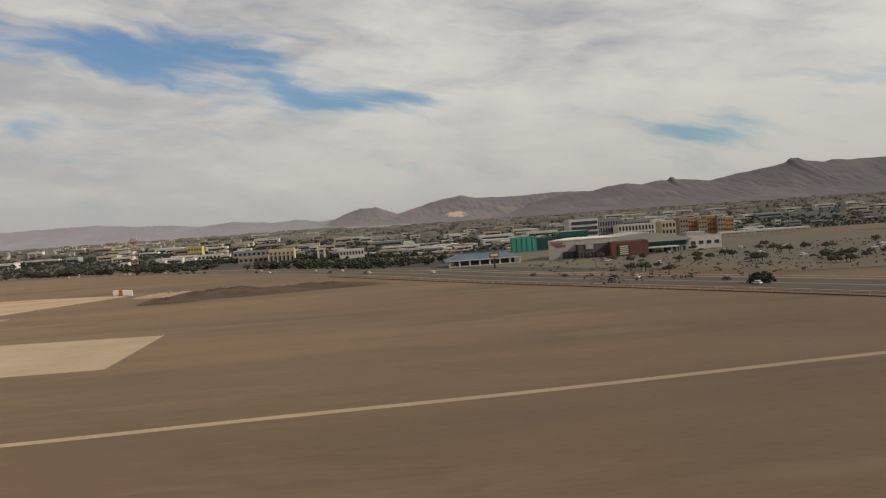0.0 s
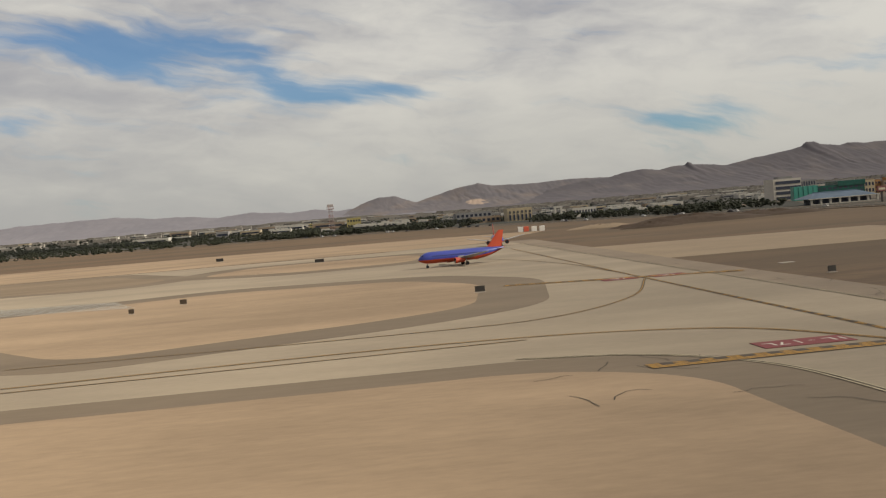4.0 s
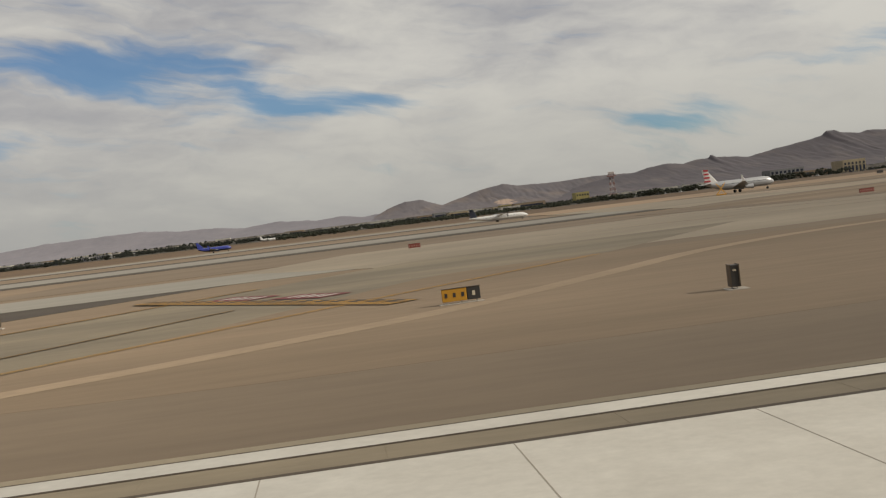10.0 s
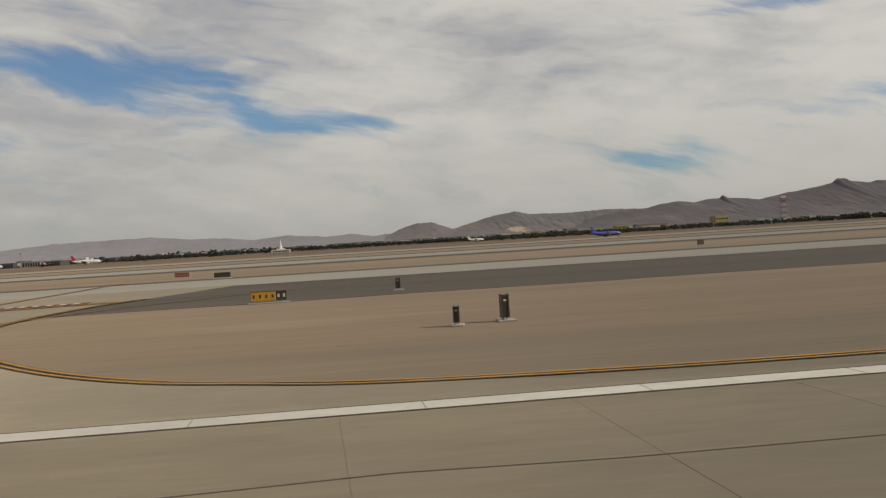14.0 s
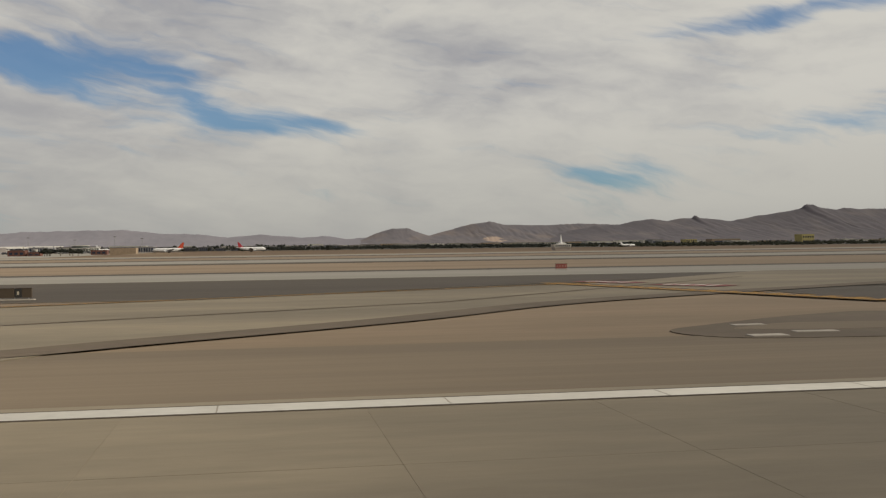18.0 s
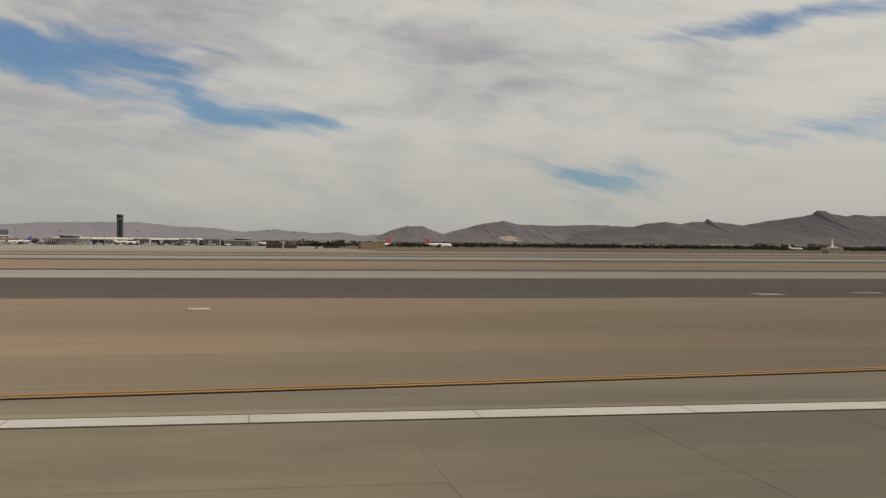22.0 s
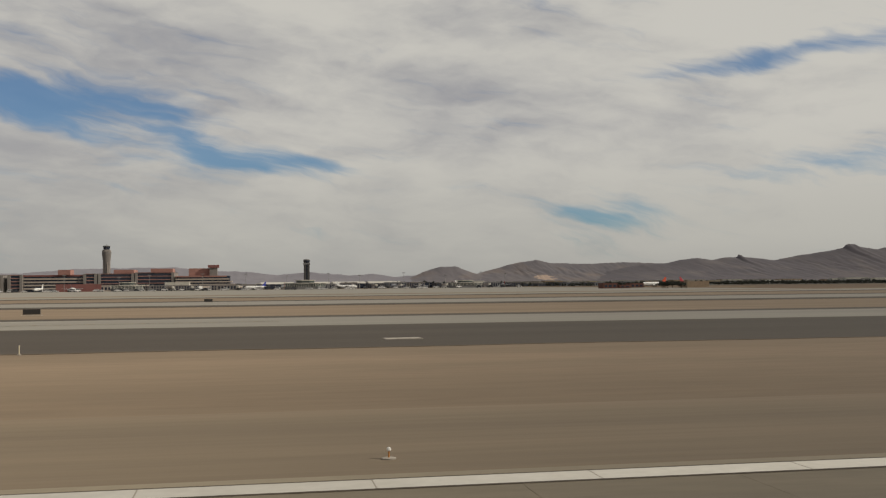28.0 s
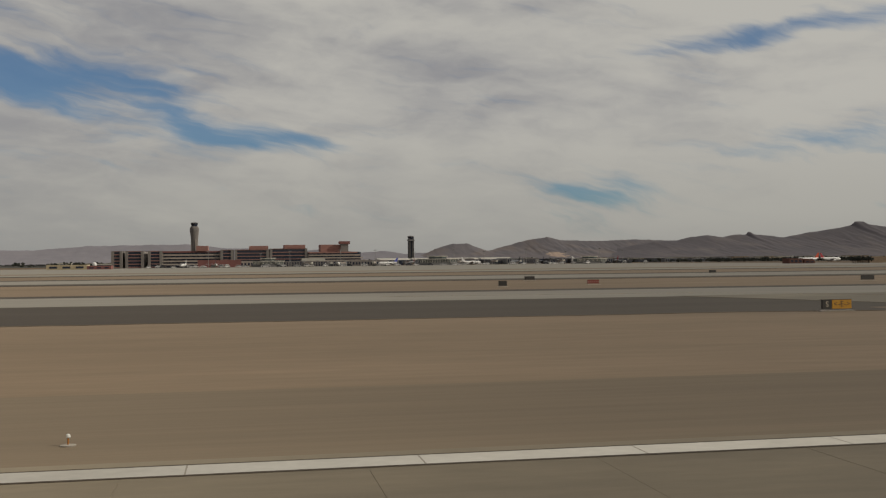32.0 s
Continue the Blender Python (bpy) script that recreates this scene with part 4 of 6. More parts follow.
def airfield_sign(x, y, w, h, panels, label, turn=0.0, words=None, z=0.0, group="airfield signs"):
    """A box sign on legs over a concrete pad; panels: (share of width, material)."""
    ob = tagged(new("airfield_sign"), label, "sign", group)
    ob.matrix_world = pose(x, y, z, 0, 0, turn)
    part("base_pad", box(-w * 0.58, -0.22, 0.0, w * 0.58, 0.22, 0.07, 0.01), PAD, ob)
    up = 0.14
    for k in (-0.4, 0.0, 0.4):
        part("leg", tube((w * k, 0, 0.05), (w * k, 0, up + 0.02), 0.02, n=6), STEEL, ob)
    a = -w / 2
    for i, (share, material) in enumerate(panels):
        b = a + w * share
        p = part("sign_panel", box(a + 0.006, -0.075, up, b - 0.006, 0.075, up + h, 0.012), material, ob)
        if words and words[i]:
            part("lettering", text_mesh(words[i], h * 0.86, pose((a + b) / 2, -0.079, up + h / 2, 90)), SIGN_BLACK if material is SIGN_YELLOW else LETTER, p, "painted sign letters")
        elif material is not SIGN_BROWN and words is None:
            k = max(1, int((b - a) / (h * 0.55)))
            for j in range(k):
                c = a + (b - a) * (j + 0.5) / k
                part("letter_bar", box(c - h * 0.11, -0.081, up + h * 0.32, c + h * 0.11, -0.073, up + h * 0.68), SIGN_BLACK if material is SIGN_YELLOW else (DIM_LETTER if material is SIGN_RED else LETTER), p)
        a = b
    part("top_cap", box(-w / 2 - 0.01, -0.085, up + h, w / 2 + 0.01, 0.085, up + h + 0.02), SIGN_BROWN, ob)
    return ob


Y_, K_, R_, B_ = SIGN_YELLOW, SIGN_BLACK, SIGN_RED, SIGN_BROWN
YK = "yellow direction sign with a black location panel"
airfield_sign(-313.8, 44.4, 1.35, 0.40, [(0.7, Y_), (0.3, K_)], YK + " on sand", -20)
airfield_sign(-347.2, 37.4, 0.82, 0.44, [(0.3, Y_), (0.7, Y_)], "yellow direction sign with black arrows on sand", -32)
airfield_sign(-389.5, 35.2, 1.3, 0.42, [(0.65, Y_), (0.35, K_)], YK + " beside the exit")
airfield_sign(-513.8, 46.8, 1.55, 0.40, [(0.7, Y_), (0.3, K_)], YK + " on a sand corner")
airfield_sign(-601.5, 32.1, 0.8, 0.44, [(0.6, B_), (0.4, K_)], "brown sign back with a black panel before dark asphalt", 35, words=["", ""])
airfield_sign(-635.9, 50.5, 1.5, 0.42, [(0.5, B_), (0.2, K_), (0.3, B_)], "brown sign back with a dark middle panel")
airfield_sign(-900.1, 52.6, 1.66, 0.46, [(0.66, Y_), (0.34, K_)], YK + " reading S", words=["", "S"])
airfield_sign(-940.2, 50.5, 1.66, 0.47, [(0.33, K_), (0.67, Y_)], "sign with black S panel and yellow E arrows", words=["S", "<-E->"])
for x, y, w, h, lab in ((-171.3, 50.8, 1.9, 0.45, "long black sign back on a white pad"), (-172.0, 93.0, 0.75, 0.5, "small black sign back on brown field"), (-269.2, 46.3, 0.85, 0.50, "dark brown sign back on pale sand"),
                        (-410.9, 55.0, 1.25, 0.42, "dark brown sign back beside the exit"), (-898.6, 113.0, 1.7, 0.5, "long black sign back on far sand"),
                        (-519.9, 97.0, 1.45, 0.40, "black sign back on far sand"), (-333.8, 98.8, 1.0, 0.40, "brown sign back on far infield"),
                        (-943.5, 108.8, 0.9, 0.5, "small black sign back on far sand"), (-884, 186.0, 1.4, 0.45, "black sign back by the far runway"),
                        (-932, 140, 1.4, 0.45, "black sign back by the far runway"), (-202.8, 105.6, 1.0, 0.55, "small black sign on the sand infield"), (-221.1, 212.0, 1.8, 0.6, "black sign back on a far infield"),
                        (-247.1, 269, 1.8, 0.7, "black sign back on far sand"), (-298.1, 101.5, 1.2, 0.45, "brown sign back on the infield"), (-235.1, 126, 0.8, 0.5, "small dark sign on brown infield"),
                        (-239.5, 118, 0.6, 0.45, "small dark sign on brown infield"), (-470.8, 109, 0.7, 0.5, "small tan equipment box on sand")):
    airfield_sign(x, y, w, h, [(1.0, K_ if "black" in lab else B_)], lab, words=[""])
airfield_sign(-894.8, 56.3, 1.6, 0.50, [(1.0, K_)], "small black sign back with a white pad", -83, words=[""])
for x, y, w, lab in ((-338.4, 104.4, 1.6, "red holding position sign on far infield"), (-385.4, 105.2, 1.2, "red holding position sign on far sand"), (-524.8, 108.4, 1.4, "red holding position sign on far sand"),
                     (-599.5, 88.2, 1.0, "red holding position sign beside the taxiway"), (-932, 113.4, 1.35, "red holding position sign on far sand")):
    airfield_sign(x, y, w, 0.40, [(1.0, R_)], lab)


def marker_board(x, y, w, h, label, turn=0.0):
    """An upright board on a small pad, seen nearly edge on."""
    ob = tagged(new("marker_board"), label, "marker", "marker boards")
    ob.matrix_world = pose(x, y, 0, 0, 0, turn)
    part("base_pad", box(-w * 1.1, -0.36, 0.0, w * 1.5, 0.36, 0.06, 0.01), PAD, ob)
    for s in (-0.3, 0.3):
        part("leg", tube((w * s, 0, 0.03), (w * s, 0, 0.16), 0.02, n=6), STEEL, ob)
    part("board", box(-w / 2, -0.16, 0.12, w / 2, 0.16, 0.12 + h, 0.015), SIGN_BLACK, ob)
    part("frame", box(-w / 2 - 0.02, -0.18, 0.12, -w / 2 + 0.012, 0.18, 0.14 + h), SIGN_BROWN, ob)
    part("frame", box(w / 2 - 0.012, -0.18, 0.12, w / 2 + 0.02, 0.18, 0.14 + h), SIGN_BROWN, ob)
    part("mark", box(-w * 0.2, -0.17, 0.12 + h * 0.72, w * 0.2, -0.155, 0.12 + h * 0.80), LETTER, ob)
    return ob


for x, y, w, h, lab in ((-382.7, 28.4, 0.24, 0.60, "dark upright marker board on sand"), (-356.6, 25.9, 0.20, 0.46, "dark upright marker board casting a shadow"), (-508.1, 28.2, 0.13, 0.42, "slim dark marker post on a pad"),
                        (-506.7, 28.7, 0.19, 0.62, "tall dark marker board on a pad"), (-507.8, 51.4, 0.2, 0.5, "small marker board on dark asphalt"), (-786.4, 29.4, 0.22, 0.68, "black upright distance board on sand"),
                        (-897.3, 28.8, 0.20, 0.54, "black upright distance board with white mark"), (-949.5, 28.5, 0.17, 0.42, "short black marker board with white mark"), (-946.1, 30.4, 0.24, 0.72, "tall black marker board with brown frame"),
                        (-276.0, 25.4, 0.3, 0.3, "low dark marker box on bare earth"), (-309.8, 46.9, 0.16, 0.42, "small dark post on sand")):
    marker_board(x, y, w, h, lab, random.uniform(-12, 12))


def edge_light(x, y, label="small white runway edge light on a pad"):
    ob = tagged(new("edge_light"), label, "light", "edge lights")
    ob.matrix_world = pose(x, y, 0.0) @ Matrix.Scale(0.72, 4)
    part("base_pad", lathe([(0.16, 0.0), (0.17, 0.05), (0.12, 0.06)], 12), PAD, ob)
    part("stem", tube((0, 0, 0.05), (0, 0, 0.2), 0.02, n=8), paint("light stem orange", (0.4, 0.16, 0.03)), ob)
    part("lens", lathe([(0.035, 0.2), (0.05, 0.22), (0.045, 0.27), (0.01, 0.29)], 10), paint("lamp glass", (0.7, 0.68, 0.62), 0.2), ob)


for x, y in ((-973.1, 17.4), (-874.7, 17.1), (-357.3, 16.7), (-815.1, 17.8), (-845, 17.5)):
    edge_light(x, y)


def pad_at(x, y, sx, sy, label="pale concrete cover slab flush with the ground"):
    ob = tagged(part("cover_slab", box(-sx / 2, -sy / 2, -0.03, sx / 2, sy / 2, 0.055, 0.01), PAD), label, "slab", "cover slabs")
    ob.matrix_world = pose(x, y, 0.0, 0, 0, random.uniform(-4, 4))


for x, y, sx, sy in ((-705.4, 50.0, 1.4, 1.3), (-766.5, 53.8, 1.5, 1.3), (-869.2, 54.3, 1.9, 1.2), (-743.8, 26.0, 0.6, 0.9), (-473.7, 30.0, 0.7, 1.1), (-351.3, 29.3, 0.8, 0.8), (-733, 39.5, 0.8, 1.3), (-169.5, 108.8, 1.6, 1.0),
                      (-153.3, 53.8, 0.5, 0.4), (-152.7, 54.0, 0.5, 0.4), (-153.2, 85.0, 1.8, 0.6), (-889.3, 51.3, 1.4, 1.0), (-699.0, 51.5, 1.5, 1.0), (-830, 50.5, 1.5, 1.2), (-590.5, 38.4, 1.3, 1.0), (-613.2, 23.4, 0.9, 0.5), (-611.6, 24.1, 1.1, 0.4), (-612.2, 26.5, 0.9, 0.4), (-607.2, 27.0, 0.6, 0.5), (-904.6, 44.5, 0.9, 0.9), (-178.5, 39.2, 0.6, 0.8), (-314.5, 38.0, 1.2, 0.8), (-890, 30.4, 0.5, 0.6)):
    pad_at(x, y, sx, sy)


def slim_post(x, y, h):
    """A slim yellow marker post."""
    ob = tagged(new("marker_post"), "slim yellow marker post on bare earth", "marker", "marker posts")
    ob.location = (x, y, 0)
    part("post", tube((0, 0, 0), (0, 0, h), 0.03, n=8), SIGN_YELLOW, ob)
    part("cap", tube((0, 0, h), (0, 0, h + 0.06), 0.045, n=8), SIGN_BLACK, ob)
    part("base_pad", lathe([(0.10, 0.0), (0.09, 0.08)], 10), PAD, ob)


slim_post(-297.6, 29.2, 0.5)
stake = tagged(new("marker_stake"), "slim white stake at the edge of dark asphalt", "marker", "marker posts")
stake.location = (-886.4, 47.0, 0)
part("post", tube((0, 0, 0), (0, 0, 0.42), 0.03, n=8), LETTER, stake)
part("base_pad", lathe([(0.10, 0.0), (0.09, 0.05)], 10), PAD, stake)


def lit_cross(x, y, s):
    """The lit yellow X that closes a runway."""
    ob = tagged(new("closure_cross"), "yellow X-shaped runway closure marker on a trailer", "marker")
    ob.matrix_world = pose(x, y, 0)
    for a in (-1, 1):
        part("arm", box(-s * 0.60, -0.05, -0.09, s * 0.60, 0.05, 0.09, m=pose(0, 0, s * 0.55, 0, a * 50, 0)), paint("marker orange", (0.62, 0.33, 0.05)), ob)
    part("mast", tube((0, 0.1, 0.1), (0, 0.1, s * 0.6), 0.05, n=6), STEEL, ob)
    part("trailer", box(-s * 0.4, -0.3, 0.08, s * 0.4, 0.5, 0.3, 0.02), SIGN_YELLOW, ob)


lit_cross(-310.2, 218.8, 2.6)


def barricade(x, y, n):
    ob = tagged(new("barricade"), "low red and white water-filled barriers on the field", "barrier", "barricades")
    ob.matrix_world = pose(x, y, 0)
    for i in range(n):
        part("segment", box(i * 1.7, -0.3, 0, i * 1.7 + 1.5, 0.3, 1.5, 0.06), paint("barrier red", (0.55, 0.10, 0.05)) if i % 2 else paint("barrier white", (0.7, 0.66, 0.6)), ob)


barricade(-165.4, 306.5, 2)
barricade(-162.0, 303.0, 1)
barricade(-160.2, 300.2, 1)

# ---------------------------------------------------------------- aircraft
BLUE = paint("airliner blue", (0.042, 0.058, 0.30), 0.35)
ORANGE = paint("airliner red-orange", (0.46, 0.062, 0.022), 0.4)
SILVER = paint("airliner silver", (0.40, 0.40, 0.40), 0.35, 0.2)
AIR_WHITE = paint("airliner white", (0.66, 0.65, 0.62), 0.4)
NAVY = paint("airliner dark navy", (0.018, 0.022, 0.040), 0.45)
TAIL_RED = paint("tail red", (0.36, 0.030, 0.040), 0.45)
TYRE = paint("tyre rubber", (0.020, 0.020, 0.020), 0.8)
GLASS = paint("dark glass", (0.020, 0.024, 0.030), 0.12)
WING_GREY = paint("wing grey", (0.36, 0.36, 0.36), 0.4, 0.3)


def wing_mesh(root, tip, chord_root, chord_tip, thick, up_axis="z"):
    """A tapered, swept blade from root to tip; each given as its leading edge."""
    bm = bmesh.new()
    rings = []
    for p, c, t in ((root, chord_root, thick), (tip, chord_tip, thick * 0.35)):
        p = Vector(p)
        up = Vector((0, 0, 1)) if up_axis == "z" else Vector((0, 1, 0))
        prof = ((0, 0), (0.12, 0.5), (0.45, 0.6), (1.0, 0.06), (1.0, -0.06), (0.45, -0.35), (0.12, -0.35))
        rings.append([p + Vector((-a * c, 0, 0)) + up * (b * t) for a, b in prof])
    add_ring_tube(bm, rings)
    bmesh.ops.recalc_face_normals(bm, faces=bm.faces[:])
    return bm


def aircraft(name, L, m, label, upper, lower, fin, jet=True, stripes=False, winglets=True):
    """An airliner of length L; nose along +x."""
    ob = tagged(new(name), label, "aircraft", "airliners")
    R = L * (0.064 if jet else 0.044)
    H = R * 1.75 if jet else R * 1.7
    stations = [(0.5, 0.06, -0.25), (0.485, 0.36, -0.2), (0.455, 0.66, -0.1), (0.42, 0.88, -0.03), (0.37, 1.0, 0), (0.1, 1.0, 0), (-0.18, 1.0, 0), (-0.3, 0.82, 0.14), (-0.4, 0.52, 0.36), (-0.47, 0.24, 0.56), (-0.5, 0.1, 0.64)]

    def ring(s, lo, hi, n):
        x, k, dz = s
        return [(x * L, R * k * math.cos(a), H + R * dz + R * k * math.sin(a)) for a in (lo + (hi - lo) * i / n for i in range(n + 1))]

    def skin(lo, hi):
        bm = bmesh.new()
        vs = [[bm.verts.new(p) for p in ring(s, lo, hi, 12)] for s in stations]
        for a, b in zip(vs, vs[1:]):
            for i in range(12):
                bm.faces.new((a[i], a[i + 1], b[i + 1], b[i]))
        bmesh.ops.recalc_face_normals(bm, faces=bm.faces[:])
        return bm

    split = radians(-18) if lower is not upper else radians(-40)
    part("fuselage", skin(split, math.pi - split), upper, ob, smooth=True)
    part("belly", skin(math.pi - split, 2 * math.pi + split), lower, ob, smooth=True)
    part("tail_cone", tube((-0.495 * L, 0, H + R * 0.63), (-0.515 * L, 0, H + R * 0.68), R * 0.11, R * 0.05, 8), lower, ob)
    part("cockpit_window", box(L * 0.445, -R * 0.52, H + R * 0.25, L * 0.462, R * 0.52, H + R * 0.50, 0.02), GLASS, ob)
    tip = 0.40 if jet else 0.33
    f = part("tail_fin", wing_mesh((-0.29 * L if jet else -0.36 * L, 0, H + R * 0.75), (-0.452 * L if jet else -0.43 * L, 0, H + R * (3.7 if jet else 4.2)), 0.185 * L if jet else 0.135 * L, 0.060 * L, R * 0.22, "y"), fin, ob)
    if stripes:
        for i in range(4):
            part("stripe", box(-0.49 * L, -R * 0.16, H + R * (1.1 + i * 0.75), -0.405 * L - i * 0.008 * L, R * 0.16, H + R * (1.45 + i * 0.75)), TAIL_RED, f)
    zt = H + R * (0.5 if jet else 4.0)
    for s in (-1, 1):
        part("tailplane", wing_mesh((-0.40 * L, s * R * 0.2, zt), (-0.47 * L if jet else -0.43 * L, s * L * (0.18 if jet else 0.11), zt + R * 0.2), 0.10 * L, 0.045 * L, R * 0.14), WING_GREY if jet else upper, ob)
        if jet:
            w = part("wing", wing_mesh((0.12 * L, s * R * 0.7, H - R * 0.55), (-0.12 * L, s * L * 0.46, H + R * 0.55), 0.23 * L, 0.045 * L, R * 0.32), WING_GREY, ob)
            if winglets:
                part("winglet", wing_mesh((-0.12 * L, s * L * 0.46, H + R * 0.5), (-0.165 * L, s * L * 0.475, H + R * 1.8), 0.045 * L, 0.02 * L, R * 0.1, "y"), fin, w)
            ey, ez = s * L * 0.145, H - R * 0.75
            e = part("engine", tube((0.125 * L, ey, ez), (0.015 * L, ey, ez), R * 0.52, R * 0.34, 16), lower, ob)
            part("intake", tube((0.123 * L, ey, ez), (0.128 * L, ey, ez), R * 0.50, R * 0.44, 16), GLASS, e)
            part("pylon", box(0.02 * L, ey - R * 0.06, ez + R * 0.3, 0.09 * L, ey + R * 0.06, ez + R * 0.75), WING_GREY, e)
        else:
            part("wing", wing_mesh((0.055 * L, s * R * 0.3, H + R * 0.95), (0.03 * L, s * L * 0.43, H + R * 1.15), 0.095 * L, 0.05 * L, R * 0.3), WING_GREY, ob)
            ey, ez = s * L * 0.135, H + R * 0.75
            e = part("engine", tube((0.12 * L, ey, ez), (-0.07 * L, ey, ez), R * 0.34, R * 0.2, 12), upper, ob)
            for k in range(6):
                part("blade", box(0.122 * L, ey - R * 0.06, ez, 0.128 * L, ey + R * 0.06, ez + R * 1.35, m=pose(0, ey, ez, k * 60) @ pose(0, -ey, -ez)), TYRE, e)
        for k in (-0.1, 0.1):
            g = part("main_wheel", tube((-0.035 * L, s * R * 1.25 - k * R, R * 0.33), (-0.035 * L, s * R * 1.25 + k * R, R * 0.33), R * 0.33, n=14), TYRE, ob)
        part("main_leg", tube((-0.035 * L, s * R * 1.25, R * 0.3), (-0.03 * L, s * R * 1.0, H - R * 0.5), R * 0.09, n=8), STEEL, ob)
    part("nose_wheel", tube((0.4 * L, -R * 0.16, R * 0.24), (0.4 * L, R * 0.16, R * 0.24), R * 0.24, n=14), TYRE, ob)
    part("nose_leg", tube((0.4 * L, 0, R * 0.2), (0.395 * L, 0, H - R * 0.6), R * 0.07, n=8), STEEL, ob)
    # one dark row of cabin windows on each side, too small to tell apart singly
    for s in (-1, 1):
        bm = bmesh.new()
        n = int(L * 2.2)
        for i in range(n):
            x = -0.27 * L + i * 0.64 * L / n
            add_box(bm, x, s * R * 1.0 - 0.012, H + R * 0.16, x + 0.11, s * R * 1.0 + 0.012, H + R * 0.32)
        w = part("cabin_windows", bm, GLASS, ob)
        w["kind"] = "stuff"
    ob.matrix_world = m
    return ob


SW = "blue airliner with red-orange belly and tail taxiing"
aircraft("airliner", 13.6, pose(-198.6, 158.5, 0.05, 0, 0, 192), SW + " on concrete", BLUE, ORANGE, ORANGE, winglets=False)
aircraft("airliner", 13.2, pose(-184.7, 217.0, 0.05, 0, 0, 268), "blue airliner with red-orange belly facing along the taxiway", BLUE, ORANGE, ORANGE, winglets=False)
aircraft("airliner", 16.8, pose(-300.4, 233.0, 0.05, 0, 0, 3), "silver airliner with red and white striped tail taxiing", SILVER, SILVER, AIR_WHITE, stripes=True)
aircraft("propeller_airliner", 13.0, pose(-356.6, 229.5, 0.05, 0, 0, 2), "white propeller airliner with a dark navy tail", AIR_WHITE, AIR_WHITE, NAVY, jet=False)
aircraft("airliner", 9.5, pose(-426.0, 304.0, 0.05, 0, 0, 8), "small-looking blue airliner far off on the taxiway", BLUE, NAVY, BLUE)
aircraft("airliner", 9.0, pose(-425.0, 560.0, 0.05, 0, 0, 8), "white airliner far off on the taxiway", AIR_WHITE, AIR_WHITE, AIR_WHITE)

# ---------------------------------------------------------------- buildings
PINK = mat("pink stucco", (0.42, 0.225, 0.185), 0.85, scale=0.15, fine=1.5, amount=0.3)
MAROON = mat("maroon wall", (0.290, 0.125, 0.110), 0.8, scale=0.15, fine=1.5, amount=0.3)
TAUPE = mat("taupe concrete wall", (0.285, 0.255, 0.230), 0.85, scale=0.15, fine=1.5, amount=0.3)
DECK = mat("parking deck concrete", (0.48, 0.41, 0.35), 0.85, scale=0.2, fine=1.5, amount=0.3)
SHADE_GLASS = paint("dark tinted glazing", (0.032, 0.038, 0.056), 0.18)
WHITE_WALL = mat("white stucco", (0.66, 0.62, 0.54), 0.85, scale=0.15, fine=1.5, amount=0.25, each=0.25)
CREAM_WALL = mat("cream stucco", (0.56, 0.46, 0.30), 0.85, scale=0.15, fine=1.5, amount=0.25, each=0.2)
TAN_WALL = mat("tan stucco", (0.40, 0.30, 0.20), 0.85, scale=0.15, fine=1.5, amount=0.25, each=0.3)
GREY_WALL = mat("grey stucco", (0.30, 0.29, 0.28), 0.85, scale=0.15, fine=1.5, amount=0.25, each=0.3)
DARK_WALL = mat("dark concourse wall", (0.085, 0.080, 0.078), 0.7, scale=0.15, fine=1.5, amount=0.3, each=0.3)
YELLOW_WALL = mat("yellow stucco", (0.50, 0.42, 0.16), 0.85, scale=0.15, fine=1.5, amount=0.25)
ROOF = mat("flat roof gravel", (0.46, 0.43, 0.38), 0.9, scale=0.1, fine=1.5, each=0.3)
TEAL = mat("teal glass cladding", (0.045, 0.235, 0.185), 0.3, (0.035, 0.19, 0.15), 0.2, 1.0, 0.5, 0.15, spec=0.5)
DEEP_TEAL = mat("deep green glazing", (0.012, 0.080, 0.062), 0.2, scale=0.2, fine=1.0, spec=0.5)
BLUE_ROOF = mat("blue-grey metal roof", (0.105, 0.150, 0.205), 0.5, scale=0.3, fine=2.0, metal=0.2)
BRICK_WALL = mat("dark red brick wall", (0.17, 0.075, 0.055), 0.85, scale=0.4, fine=3.0)
PALE_GREY = mat("pale grey panel wall", (0.42, 0.40, 0.37), 0.85, scale=0.15, fine=1.5, amount=0.25)
ORANGE_WALL = mat("orange stucco", (0.46, 0.25, 0.10), 0.85, scale=0.15, fine=1.5)


def block(parent, name, x0, x1, y0, y1, z0, z1, material, label=""):
    return part(name, box(x0, y0, z0, x1, y1, z1), material, parent, label)


def windows_on(parent, x0, x1, y, z0, z1, cols, rows, material=None, fill=0.6, tall=0.55):
    """Single set-back panes on a front that looks towards -y."""
    material = material or SHADE_GLASS
    dx, dz = (x1 - x0) / cols, (z1 - z0) / rows
    me = mesh_from(box(-dx * fill / 2, -0.05, -dz * tall / 2, dx * fill / 2, 0.06, dz * tall / 2), "window")
    me.materials.append(material)
    for j in range(rows):
        for i in range(cols):
            w = part("window", me, None, parent)
            w.location = (x0 + dx * (i + 0.5), y, z0 + dz * (j + 0.5))


